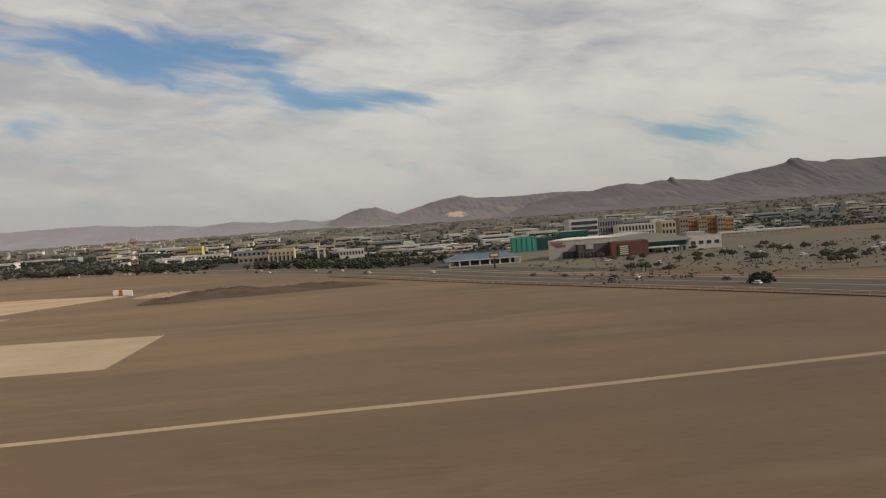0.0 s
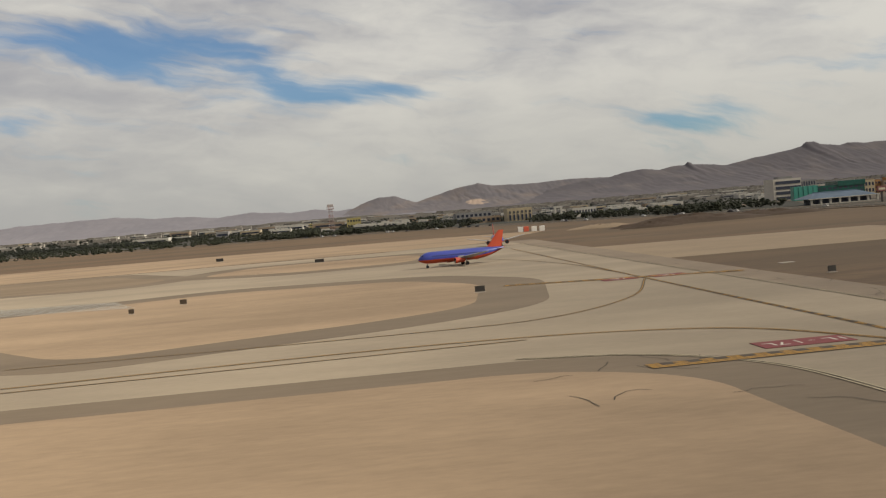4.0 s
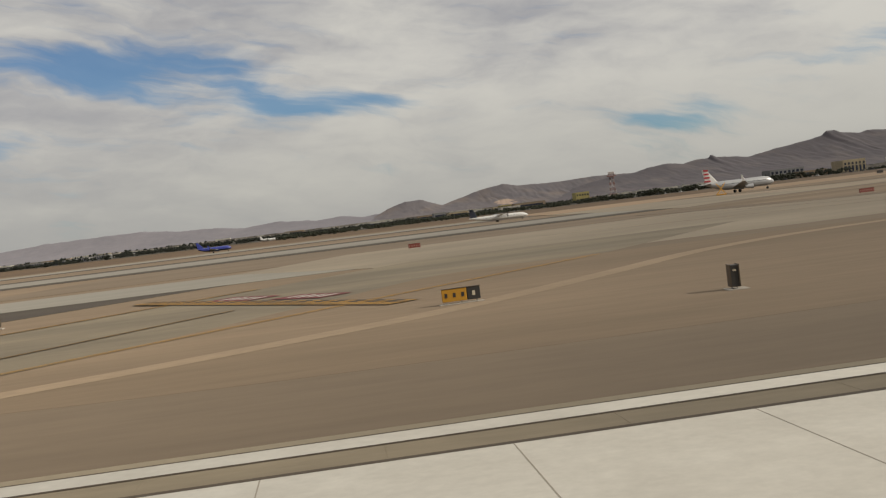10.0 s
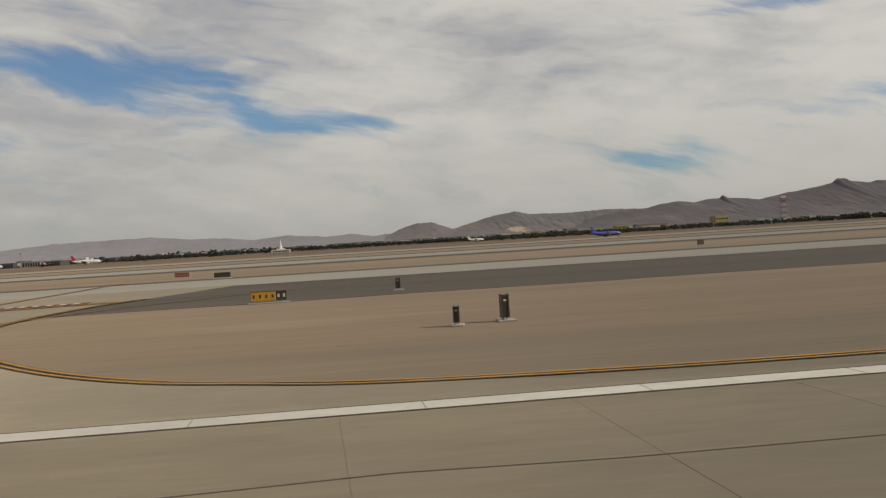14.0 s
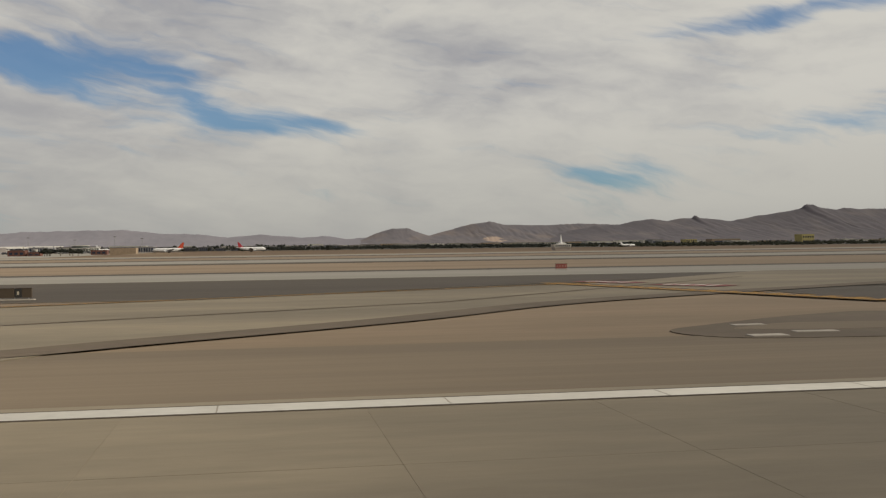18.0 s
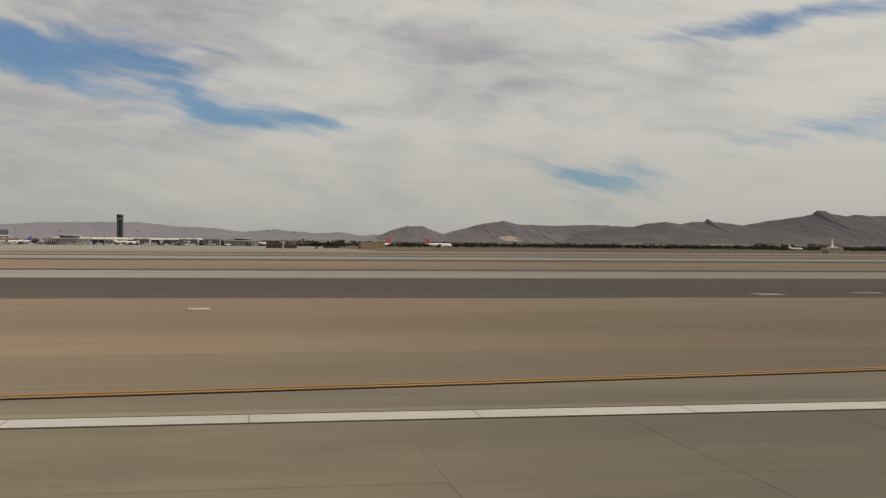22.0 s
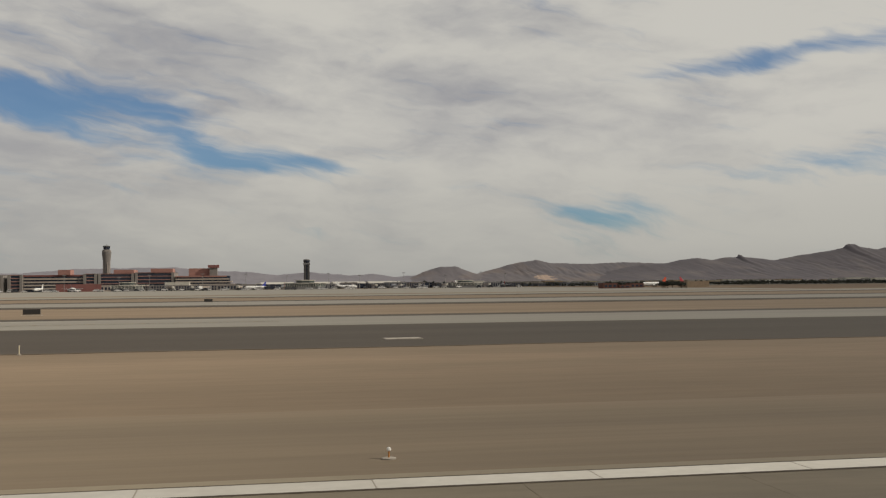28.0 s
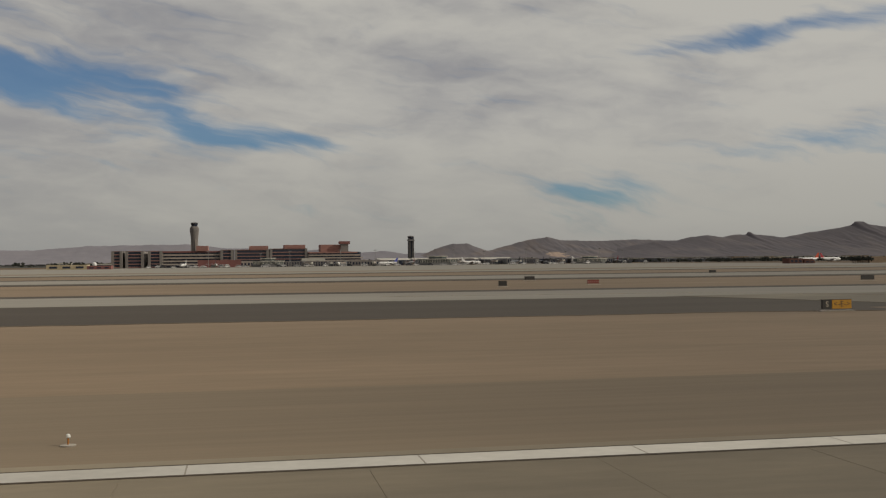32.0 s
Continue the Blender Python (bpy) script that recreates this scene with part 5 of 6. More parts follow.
def building(name, x0, x1, y0, y1, z, label, wall=None, base=0.0, cols=0, rows=0, parapet=0.25, roof=None, category="building", units=0, tall=0.55, group=""):
    """A flat-roofed block with parapet, panes and roof units."""
    ob = tagged(new(name), label, category, group)
    ob.location = (0, 0, base)
    wall = wall or WHITE_WALL
    block(ob, "wall", x0, x1, y0, y1, -1.0, z, wall)
    block(ob, "roof", x0 + 0.15, x1 - 0.15, y0 + 0.15, y1 - 0.15, z, z + 0.05, roof or ROOF)
    for a, b, c, d in ((x0, x1, y0, y0 + 0.14), (x0, x1, y1 - 0.14, y1), (x0, x0 + 0.14, y0 + 0.14, y1 - 0.14), (x1 - 0.14, x1, y0 + 0.14, y1 - 0.14)):
        block(ob, "parapet", a, b, c, d, z, z + parapet, wall)
    if cols:
        windows_on(ob, x0 + 0.2, x1 - 0.2, y0, 0.2, z - 0.15, cols, rows, tall=tall)
    for i in range(units):
        a = x0 + (x1 - x0) * (i + 0.5) / units
        block(ob, "roof_unit", a - 0.5, a + 0.5, y0 + 1.0, y0 + 2.0, z + 0.05, z + 0.65, STEEL)
    return ob


BEFORE_TERMINAL = set(scene.objects)


def towers():
    ob = tagged(new("control_tower"), "tall flared pale concrete control tower with dark cab", "tower")
    ob.location, ob.scale = (-990.8, 985, 0), (0.885, 0.885, 0.885)
    part("shaft", lathe([(3.2, 0), (3.0, 18), (3.1, 24), (3.8, 30), (4.3, 34)], 24), TAUPE, ob)
    for k in range(4):
        a = k * math.pi / 2 + 0.4
        part("fin", box(2.7, -0.35, 0, 3.7, 0.35, 28, m=pose(0, 0, 0, 0, 0, math.degrees(a))), DECK, ob)
    part("pod", lathe([(4.3, 34), (4.6, 36), (4.6, 38.5), (4.1, 40.0), (3.6, 40.6)], 24), TAUPE, ob)
    part("band", lathe([(4.66, 36.6), (4.66, 37.4)], 24), GREY_WALL, ob)
    part("cab", lathe([(2.9, 40.6), (3.5, 43.6), (3.5, 43.8)], 12), SHADE_GLASS, ob)
    part("cab_roof", lathe([(3.8, 43.8), (3.8, 44.4), (1.2, 44.8)], 12), GREY_WALL, ob)
    part("antenna", tube((0, 0, 44.6), (0, 0, 46.4), 0.12, n=6), STEEL, ob)
    ob = tagged(new("old_control_tower"), "dark square concrete old control tower", "tower")
    ob.location, ob.scale = (-823.9, 791, 0), (0.985, 0.985, 0.985)
    for sx in (-1, 1):
        for sy in (-1, 1):
            part("column", box(sx * 1.35 - 0.75, sy * 1.35 - 0.75, 0, sx * 1.35 + 0.75, sy * 1.35 + 0.75, 20.0, 0.1), DARK_WALL, ob)
    part("core", box(-1.0, -1.0, 0, 1.0, 1.0, 19.5), SHADE_GLASS, ob)
    part("collar", box(-2.5, -2.5, 18.0, 2.5, 2.5, 19.0, 0.1), GREY_WALL, ob)
    part("cab", lathe([(2.1, 19.0), (2.6, 21.2)], 8), SHADE_GLASS, ob)
    part("cab_roof", lathe([(2.5, 21.2), (2.4, 21.7), (0.9, 22.1)], 8), GREY_WALL, ob)


towers()


def garage_block(x0, x1, z, top=None, label="dark glazed terminal car park block with light columns"):
    """A dark ribbed block: floor bands between end piers."""
    ob = tagged(new("terminal_block"), label, "building", "terminal blocks")
    block(ob, "core", x0 + 0.8, x1 - 0.8, 655.4, 690, 0, z, SHADE_GLASS)
    for a, b in ((x0, x0 + 1.6), (x1 - 1.6, x1)):
        block(ob, "pier", a, b, 654.6, 690, 0, z + 0.2, TAUPE)
    n = 6
    for i in range(n):
        zz = 0.8 + (z - 0.6) * i / (n - 1)
        block(ob, "floor_band", x0 + 1.6, x1 - 1.6, 655.0, 655.4, zz - 0.42, zz, PINK)
    block(ob, "roof", x0, x1, 655, 690, z, z + 0.15, MAROON)
    if top:
        a, b, h = top
        block(ob, "penthouse", a, b, 657, 680, z + 0.15, z + h, PINK)
    return ob


garage_block(-1025.0, -1018.6, 10.0)
garage_block(-1017.0, -1006.4, 10.0)
garage_block(-1004.0, -995.7, 10.0)
garage_block(-961.8, -954.0, 10.4)
garage_block(-953.4, -932.8, 10.4, (-944.6, -933.2, 2.4), "dark glazed terminal block with a pink penthouse")
garage_block(-932.4, -909.6, 10.9, (-923.4, -910.7, 2.4), "dark glazed terminal block with a pink penthouse")


def deck_block(name, x0, x1, y0, z, floors, step, label, top_material=PINK):
    """Open parking decks: pale floor edges over dark gaps."""
    ob = tagged(new(name), label, "building")
    block(ob, "core", x0 + 0.5, x1 - 0.5 - step * floors * 0.5, y0 + 0.6, y0 + 30, 0, z - 0.1, SHADE_GLASS)
    for i in range(floors):
        zz = 0.6 + (z - 0.6) * (i + 1) / floors
        block(ob, "floor_edge", x0 - 0.0, x1 - step * i, y0, y0 + 29, zz - z / floors * 0.45, zz, DECK if i < floors - 1 else top_material)
    return ob


deck_block("parking_deck", -995.7, -961.8, 656, 10.0, 5, 0.0, "long car park with pale floor bands and dark gaps", MAROON)
block(bpy.data.objects["parking_deck"], "stair_tower", -976.0, -969.0, 655, 668, 9.9, 13.0, PINK, "pink stair tower")
stepped = deck_block("stepped_terminal", -909.0, -872.5, 654, 8.8, 5, 1.6, "stepped pink terminal with pale terraces", PINK)
block(stepped, "upper_block", -901.3, -888.8, 658, 676, 8.8, 13.3, PINK)
block(stepped, "turret_shaft", -889.0, -884.4, 656, 661, 8.8, 13.6, TAUPE)
block(stepped, "turret_cap", -890.0, -883.4, 655.4, 661.8, 13.6, 15.3, MAROON)
block(stepped, "annex", -880.5, -873.0, 652, 660, 0, 3.4, PINK)
low = building("low_terminal", -972.3, -923.8, 640, 652, 3.4, "low white terminal front with maroon fascia", DECK, cols=24, rows=1)
block(low, "fascia", -974.5, -949.5, 639.4, 640.2, 0.0, 4.4, MAROON)
building("gate_hall", -925, -884, 638, 650, 3.0, "dark glazed gate hall before the terminal", TAUPE, cols=26, rows=2, units=5, tall=0.75)
block(bpy.data.objects["gate_hall"], "roof_hall", -914, -900, 640, 650, 3.0, 5.0, WHITE_WALL, "white roof hall")
building("concourse", -884, -862, 640, 655, 3.2, "pale concourse with dark glass front", TAUPE, cols=12, rows=1, units=2)

hall = tagged(new("dark_hall"), "long dark-glazed concourse under a white vaulted roof", "building")
block(hall, "glass_front", -860.8, -700, 716, 740, 0, 3.4, SHADE_GLASS)
for i in range(40):
    a = -860.8 + i * 4
    block(hall, "mullion", a, a + 0.25, 715.8, 716.1, 0, 3.4, TAUPE)
for i in range(4):
    bm = bmesh.new()
    a = -858 + i * 24
    rings = []
    for x in (a, a + 22):
        rings.append([(x, 716 + 26 * k / 10, 3.4 + 1.3 * math.sin(math.pi * k / 10)) for k in range(11)] + [(x, 742, 3.3), (x, 716, 3.3)])
    add_ring_tube(bm, rings)
    part("roof_vault", bm, WHITE_WALL, hall)
for i in range(9):
    x0 = -820 + i * 15 + random.uniform(-2, 2)
    building("concourse_wing", x0, x0 + random.uniform(8, 13), 700 - random.uniform(0, 14), 716, random.uniform(2.4, 4.0), "low dark-fronted concourse wing with pale roof units", random.choice((TAUPE, GREY_WALL, DARK_WALL, DARK_WALL)), cols=7, rows=1, units=2, tall=0.8, group="concourse wings")
for i in range(11):
    x0 = -700 + i * 11
    building("far_concourse", x0, x0 + random.uniform(7, 10), 760, 775, random.uniform(1.8, 3.0), "far low concourse with dark windows", random.choice((DARK_WALL, DARK_WALL, GREY_WALL)), cols=6, rows=1, units=1, tall=0.8, group="far concourses")


def pavilion(x, y, w, z, label):
    """A glazed gate pavilion under a broad flat roof with a lantern."""
    ob = tagged(new("gate_pavilion"), label, "building", "gate pavilions")
    ob.location = (x, y, 0)
    oct_ = [(w / 2 * math.cos(a), w / 3 * math.sin(a)) for a in (math.pi / 8 + k * math.pi / 4 for k in range(8))]
    part("ground_floor", slab([(p * 1.02, q * 1.02) for p, q in oct_], -0.1, z * 0.30), GREY_WALL, ob)
    part("glazing", slab(oct_, z * 0.30, z * 0.62), PIER_GLASS, ob)
    for k in range(24):
        a = -w * 0.46 + w * 0.92 * k / 23
        block(ob, "mullion", a - 0.10, a + 0.10, -w / 3 * 0.98, -w / 3 * 0.90, z * 0.30, z * 0.62, WHITE_WALL)
    part("roof", slab([(p * 1.1, q * 1.1) for p, q in oct_], z * 0.62, z * 0.70), WHITE_WALL, ob)
    part("lantern", slab([(p * 0.45, q * 0.45) for p, q in oct_], z * 0.70, z * 0.92), PIER_GLASS, ob)
    part("lantern_roof", slab([(p * 0.52, q * 0.52) for p, q in oct_], z * 0.92, z), WHITE_WALL, ob)


PIER_GLASS = mat("pale green glazing", (0.115, 0.135, 0.125), 0.25, scale=0.2, fine=1.0, spec=0.5)
for x, w, z in ((-934, 19, 5.2), (-833, 25, 5.6), (-737, 21, 4.6)):
    pavilion(x, 632, w, z, "glazed gate pavilion under a broad white roof")


def jet_bridge(x, y, length, turn, label):
    """A boarding bridge: a covered tube on wheeled legs with a cab at its end."""
    ob = tagged(new("jet_bridge"), label, "bridge", "jet bridges")
    part("tunnel", box(-0.5, -length, 1.5, 0.5, 0, 2.5, 0.05), DECK, ob)
    part("roof_rib", box(-0.55, -length * 0.55, 1.45, 0.55, -length * 0.5, 2.58), STEEL, ob)
    part("cab", box(-0.8, -length - 1.2, 1.4, 0.8, -length, 2.7, 0.1), WHITE_WALL, ob)
    part("rotunda", lathe([(0.9, 0), (0.9, 2.8), (0.5, 3.0)], 10), GREY_WALL, ob)
    for s in (-0.5, 0.5):
        part("leg", tube((s, -length * 0.8, 0.2), (s, -length * 0.8, 1.5), 0.12, n=6), STEEL, ob)
    part("bogie", box(-0.8, -length * 0.8 - 0.3, 0, 0.8, -length * 0.8 + 0.3, 0.45), TYRE, ob)
    ob.matrix_world = pose(x, y, 0.03, 0, 0, turn)


for i in range(16):
    x = -930 + i * 14.5 + random.uniform(-3, 3)
    jet_bridge(x, 636 if x < -884 else (640 if x < -862 else 684), random.uniform(5, 9), random.uniform(-40, 40), "pale boarding bridge on wheeled legs at a gate")


def floodlight(x, y, h):
    """An apron floodlight mast."""
    ob = tagged(new("floodlight_mast"), "tall slim apron floodlight mast with a lamp head", "mast", "floodlight masts")
    part("pole", tube((0, 0, 0), (0, 0, h), 0.14, 0.08, n=8), STEEL, ob)
    part("lamp_head", box(-0.9, -0.2, h, 0.9, 0.2, h + 0.35, 0.05), GREY_WALL, ob)
    ob.location = (x, y, 0.03)


for i in range(12):
    floodlight(-965 + i * 24 + random.uniform(-5, 5), 628 + (i > 3) * 30, random.uniform(7.5, 9.5))

# left of the terminal
building("tan_hangar", -1045.4, -1026.0, 560, 572, 2.2, "low tan hangar with a dark doorway", CREAM_WALL, cols=3, rows=1)
building("red_shed", -1025.8, -1014.2, 560, 570, 1.6, "low red-brown shed with a tan end", MAROON, cols=3, rows=1)
ball = tagged(part("radome", lathe([(0.3, 1.9), (0.9, 2.1), (1.2, 2.8), (1.0, 3.5), (0.4, 3.95), (0.02, 4.05)], 16), AIR_WHITE), "white ball-shaped radome on a shed roof", "radome")
ball.location = (-1022.4, 562, -0.3)

# vehicles and parked aircraft along the apron
VAN_WHITE, CAR_DARK = paint("vehicle white", (0.6, 0.58, 0.55), 0.35), paint("vehicle dark", (0.05, 0.05, 0.055), 0.3)


def vehicle(name, L, W, H, m, label, body, category="vehicle", group="vehicles"):
    """A small road vehicle: rounded body, cabin, four wheels."""
    ob = tagged(new(name), label, category, group)
    part("body", box(-L / 2, -W / 2, H * 0.18, L / 2, W / 2, H * 0.58, 0.04), body, ob)
    part("cabin", box(-L * 0.32, -W * 0.46, H * 0.56, L * 0.24, W * 0.46, H, 0.06), body, ob)
    part("windscreen", box(-L * 0.33, -W * 0.47, H * 0.64, L * 0.25, W * 0.47, H * 0.9, 0.03), GLASS, ob)
    for sx in (-0.32, 0.32):
        for sy in (-1, 1):
            part("wheel", tube((L * sx, sy * W * 0.42, H * 0.2), (L * sx, sy * W * 0.52, H * 0.2), H * 0.2, n=12), TYRE, ob)
    ob.matrix_world = m
    return ob


for i in range(64):
    x = -1000 + i * 4.6 + random.uniform(-4, 4)
    vehicle("service_truck", random.uniform(2.4, 4.2), 1.1, random.uniform(1.1, 1.8), pose(x, random.uniform(600, 634), 0.03, 0, 0, random.uniform(-20, 20)), "small white service vehicle on the apron", random.choice((VAN_WHITE, VAN_WHITE, CAR_DARK)), "truck", "service trucks")
for x, y, a, body, fin in ((-893, 628, 80, AIR_WHITE, NAVY), (-862, 640, 200, AIR_WHITE, BLUE), (-845, 655, 95, AIR_WHITE, TAIL_RED), (-806, 660, 12, AIR_WHITE, AIR_WHITE), (-775, 668, 100, SILVER, NAVY), (-757, 670, 86, NAVY, NAVY),
                           (-728, 676, 8, AIR_WHITE, AIR_WHITE), (-700, 690, 95, SILVER, TAIL_RED), (-964, 632, 90, AIR_WHITE, NAVY), (-982, 630, 260, AIR_WHITE, AIR_WHITE), (-676, 480, 190, AIR_WHITE, ORANGE), (-640, 520, 10, AIR_WHITE, TAIL_RED)):
    aircraft("parked_airliner", 13.5, pose(x, y, 0.04, 0, 0, a), "white airliner parked at its gate by the terminal" if body is AIR_WHITE else "dark-tailed airliner parked at its gate by the terminal", body, body, fin, winglets=False)

# ---------------------------------------------------------------- middle distance: huts, mast, radar
building("tan_building", -690.8, -681.4, 406, 414, 2.3, "plain tan windowless building on the airfield", TAN_WALL)
mound = bmesh.new()
for i in range(14):
    add_ring_tube(mound, [circle((-681 + i * 1.1, 402, 0), 5.5 - 0.2 * i, 12), circle((-681 + i * 1.1, 402, 0.35 + 0.12 * math.sin(i)), 2.0, 12)])
tagged(part("earth_mound", mound, SAND), "low pale earth mound beside a tan building", "mound", kind="structure")
building("red_hut", -726.4, -720.4, 406, 412, 1.9, "small dark red-brown airfield hut", BRICK_WALL, cols=3, rows=1)
building("red_hut", -719.6, -715.0, 406, 411, 1.2, "low dark red-brown airfield hut", BRICK_WALL, cols=2, rows=1)
building("red_hut", -702.5, -696.4, 440, 446, 1.7, "small dark red-brown airfield hut by trees", BRICK_WALL, cols=3, rows=1)


def lattice_mast(x, y, z, h, w):
    """A red and white lattice mast with a platform."""
    ob = tagged(new("radar_mast"), "red and white steel lattice radar mast with platform", "mast")
    ob.location = (x, y, z)
    red, white = paint("mast red", (0.26, 0.115, 0.090)), paint("mast white", (0.42, 0.37, 0.34))
    n = 8
    for k in range(n):
        a, b = h * k / n, h * (k + 1) / n
        wa, wb = w * (1 - 0.45 * k / n) / 2, w * (1 - 0.45 * (k + 1) / n) / 2
        bm = bmesh.new()
        for sx, sy in ((1, 1), (1, -1), (-1, -1), (-1, 1)):
            add_tube(bm, (sx * wa, sy * wa, a), (sx * wb, sy * wb, b), 0.14)
            tx, ty = (sx, -sy) if sx == sy else (-sx, sy)
            add_tube(bm, (sx * wa, sy * wa, a), (tx * wb, ty * wb, b), 0.09)
            add_tube(bm, (sx * wb, sy * wb, b), (tx * wb, ty * wb, b), 0.09)
        part("mast_section", bm, red if k % 2 else white, ob)
    part("platform", box(-w * 0.62, -w * 0.62, h, w * 0.62, w * 0.62, h + 0.35), red, ob)
    bm = bmesh.new()
    for i in range(5):
        a = -w * 0.6 + w * 1.2 * i / 4
        for s in (-1, 1):
            add_tube(bm, (a, s * w * 0.6, h + 0.3), (a, s * w * 0.6, h + 1.3), 0.06)
            add_tube(bm, (s * w * 0.6, a, h + 0.3), (s * w * 0.6, a, h + 1.3), 0.06)
    for s in (-1, 1):
        add_tube(bm, (-w * 0.6, s * w * 0.6, h + 1.3), (w * 0.6, s * w * 0.6, h + 1.3), 0.06)
        add_tube(bm, (s * w * 0.6, -w * 0.6, h + 1.3), (s * w * 0.6, w * 0.6, h + 1.3), 0.06)
    part("railing", bm, red, ob)
    part("antenna_dish", box(-w * 0.55, -0.3, h + 1.4, w * 0.55, 0.3, h + 2.9, 0.1), white, ob)
    return ob


lattice_mast(-222.4, 624.3, 0.0, 13.6, 3.4)
building("mast_hut", -228.5, -223.6, 612, 618, 2.4, "white equipment hut at the foot of the mast", WHITE_WALL, cols=2, rows=1)


def radar_station():
    ob = tagged(new("radar_station"), "white two-tier radar station with a tapering spire", "building")
    ob.location = (-522.0, 356.3, 0)
    part("lower_tier", box(-2.8, -2, 0, 2.8, 2, 1.0, 0.05), DECK, ob)
    part("upper_tier", box(-3.1, -2.2, 1.0, 3.1, 2.2, 2.1, 0.05), WHITE_WALL, ob)
    windows_on(ob, -2.7, 2.7, -2.2, 1.15, 1.95, 8, 1)
    part("spire", lathe([(0.75, 2.1), (0.55, 2.6), (0.32, 3.6), (0.16, 4.9), (0.05, 5.3)], 12), AIR_WHITE, ob)
    part("gallery", box(-1.4, -1.2, 2.1, 1.4, 1.2, 2.5, 0.05), AIR_WHITE, ob)


radar_station()
building("yellow_building", -244.0, -233.0, 913, 925, 4.6, "small pale yellow building at the field's edge", YELLOW_WALL, cols=5, rows=2)
building("far_hangar", -202.8, -175.5, 640, 652, 3.0, "long white hangar with a low roof", WHITE_WALL, cols=12, rows=1)

# the terminal and the huts stand a tenth further out than first laid
OUT = Matrix.Translation((-781.5, 0, 0)) @ Matrix.Scale(1.104, 4) @ Matrix.Translation((778.2, 0, 0))
for ob in list(scene.objects):
    if ob.parent is None and ob not in BEFORE_TERMINAL and ob.name.split(".")[0] not in {"radar_mast", "mast_hut", "radar_station", "yellow_building", "far_hangar"}:
        ob.matrix_basis = OUT @ ob.matrix_basis

# ---------------------------------------------------------------- the town beyond the fence
LEAF = mat("dusty green leaves", (0.118, 0.108, 0.060), 0.9, (0.052, 0.052, 0.029), 0.25, 2.5, 0.5, 0.3, each=0.3)
# the valley's far leaves: distance haze is put into their greyed colour
HAZY_LEAF = mat("dark haze-tinted leaves", (0.060, 0.060, 0.055), 0.95, (0.046, 0.047, 0.046), 0.02, 0.5, 0.5, 0.2)
LEAF_MID = mat("mid green leaves", (0.050, 0.054, 0.030), 0.9, (0.032, 0.036, 0.022), 0.2, 2.0, 0.5, 0.3)
LEAF_DARK = mat("dark green leaves", (0.036, 0.040, 0.026), 0.9, (0.024, 0.027, 0.020), 0.2, 2.0, 0.5, 0.3)
BARK = mat("grey-brown bark", (0.11, 0.08, 0.055), 0.9, scale=1.0, fine=8)


def add_leaf_clump(bm, c, r, rng):
    """An uneven knot of leaf tufts."""
    c = Vector(c)
    for k in range(3):
        d = Vector((rng.uniform(-1, 1), rng.uniform(-1, 1), rng.uniform(-0.7, 0.9))) * r * 0.55
        s = r * rng.uniform(0.35, 0.7)
        pts = [c + d + Vector(v) * s * rng.uniform(0.7, 1.3) for v in ((1, 0, 0), (0, 1, 0), (-1, 0, 0), (0, -1, 0), (0, 0, 0.8), (0, 0, -0.7))]
        vs = [bm.verts.new(p) for p in pts]
        for f in ((0, 1, 4), (1, 2, 4), (2, 3, 4), (3, 0, 4), (1, 0, 5), (2, 1, 5), (3, 2, 5), (0, 3, 5)):
            bm.faces.new([vs[i] for i in f])


def tree(x, y, h, spread, label, seed, leaf=None, z=None):
    """A desert tree: tapered trunk, limbs, and a ragged crown."""
    rng = random.Random(seed)
    ob = tagged(new("tree"), label, "tree", "trees")
    ob.location = (x, y, ground_z(x, y) if z is None else z)
    bm = bmesh.new()
    add_tube(bm, (0, 0, -0.2), (rng.uniform(-0.1, 0.1) * h, 0, h * 0.4), h * 0.05, h * 0.03, 6)
    part("trunk", bm, BARK, ob)
    crown = bmesh.new()
    for k in range(5):
        a = k * 1.26 + rng.uniform(-0.3, 0.3)
        tip = Vector((math.cos(a) * spread * 0.6, math.sin(a) * spread * 0.6, h * rng.uniform(0.55, 0.8)))
        part("limb", tube((0, 0, h * 0.35), tip, h * 0.028, h * 0.01, 5), BARK, ob)
    for k in range(56):
        a, q = rng.uniform(0, 6.283), math.sqrt(rng.random())
        add_leaf_clump(crown, (math.cos(a) * spread * q, math.sin(a) * spread * q, h * (0.42 + 0.5 * rng.random() * (1.1 - q * 0.7))), spread * rng.uniform(0.2, 0.36), rng)
    part("crown", crown, leaf or LEAF, ob)
    return ob


rng = random.Random(5)
bush = tagged(new("bush"), "wide round dark desert bush beside the road", "bush")
bush.location = (-25.6, 183.6, 0)
bm = bmesh.new()
for k in range(7):
    a = k * 0.9
    part("stem", tube((0, 0, -0.1), (math.cos(a) * 1.2, math.sin(a) * 1.2, 1.0), 0.07, 0.03, 5), BARK, bush)
for k in range(130):
    a, q = rng.uniform(0, 6.283), math.sqrt(rng.random())
    add_leaf_clump(bm, (math.cos(a) * 2.3 * q, math.sin(a) * 2.3 * q, 0.15 + 1.75 * rng.random() * math.sqrt(1 - 0.8 * q * q)), rng.uniform(0.35, 0.6), rng)
part("crown", bm, LEAF_DARK, bush)
for i in range(84):
    x, y = rng.uniform(-35, 110), rng.uniform(205, 318)
    if abs(x + 14 + (y - 160) * 0.49) < 14:
        x += 30
    tree(x, y, rng.uniform(1.6, 2.5), rng.uniform(0.9, 1.5), "low spreading olive-green desert tree", 20 + i)
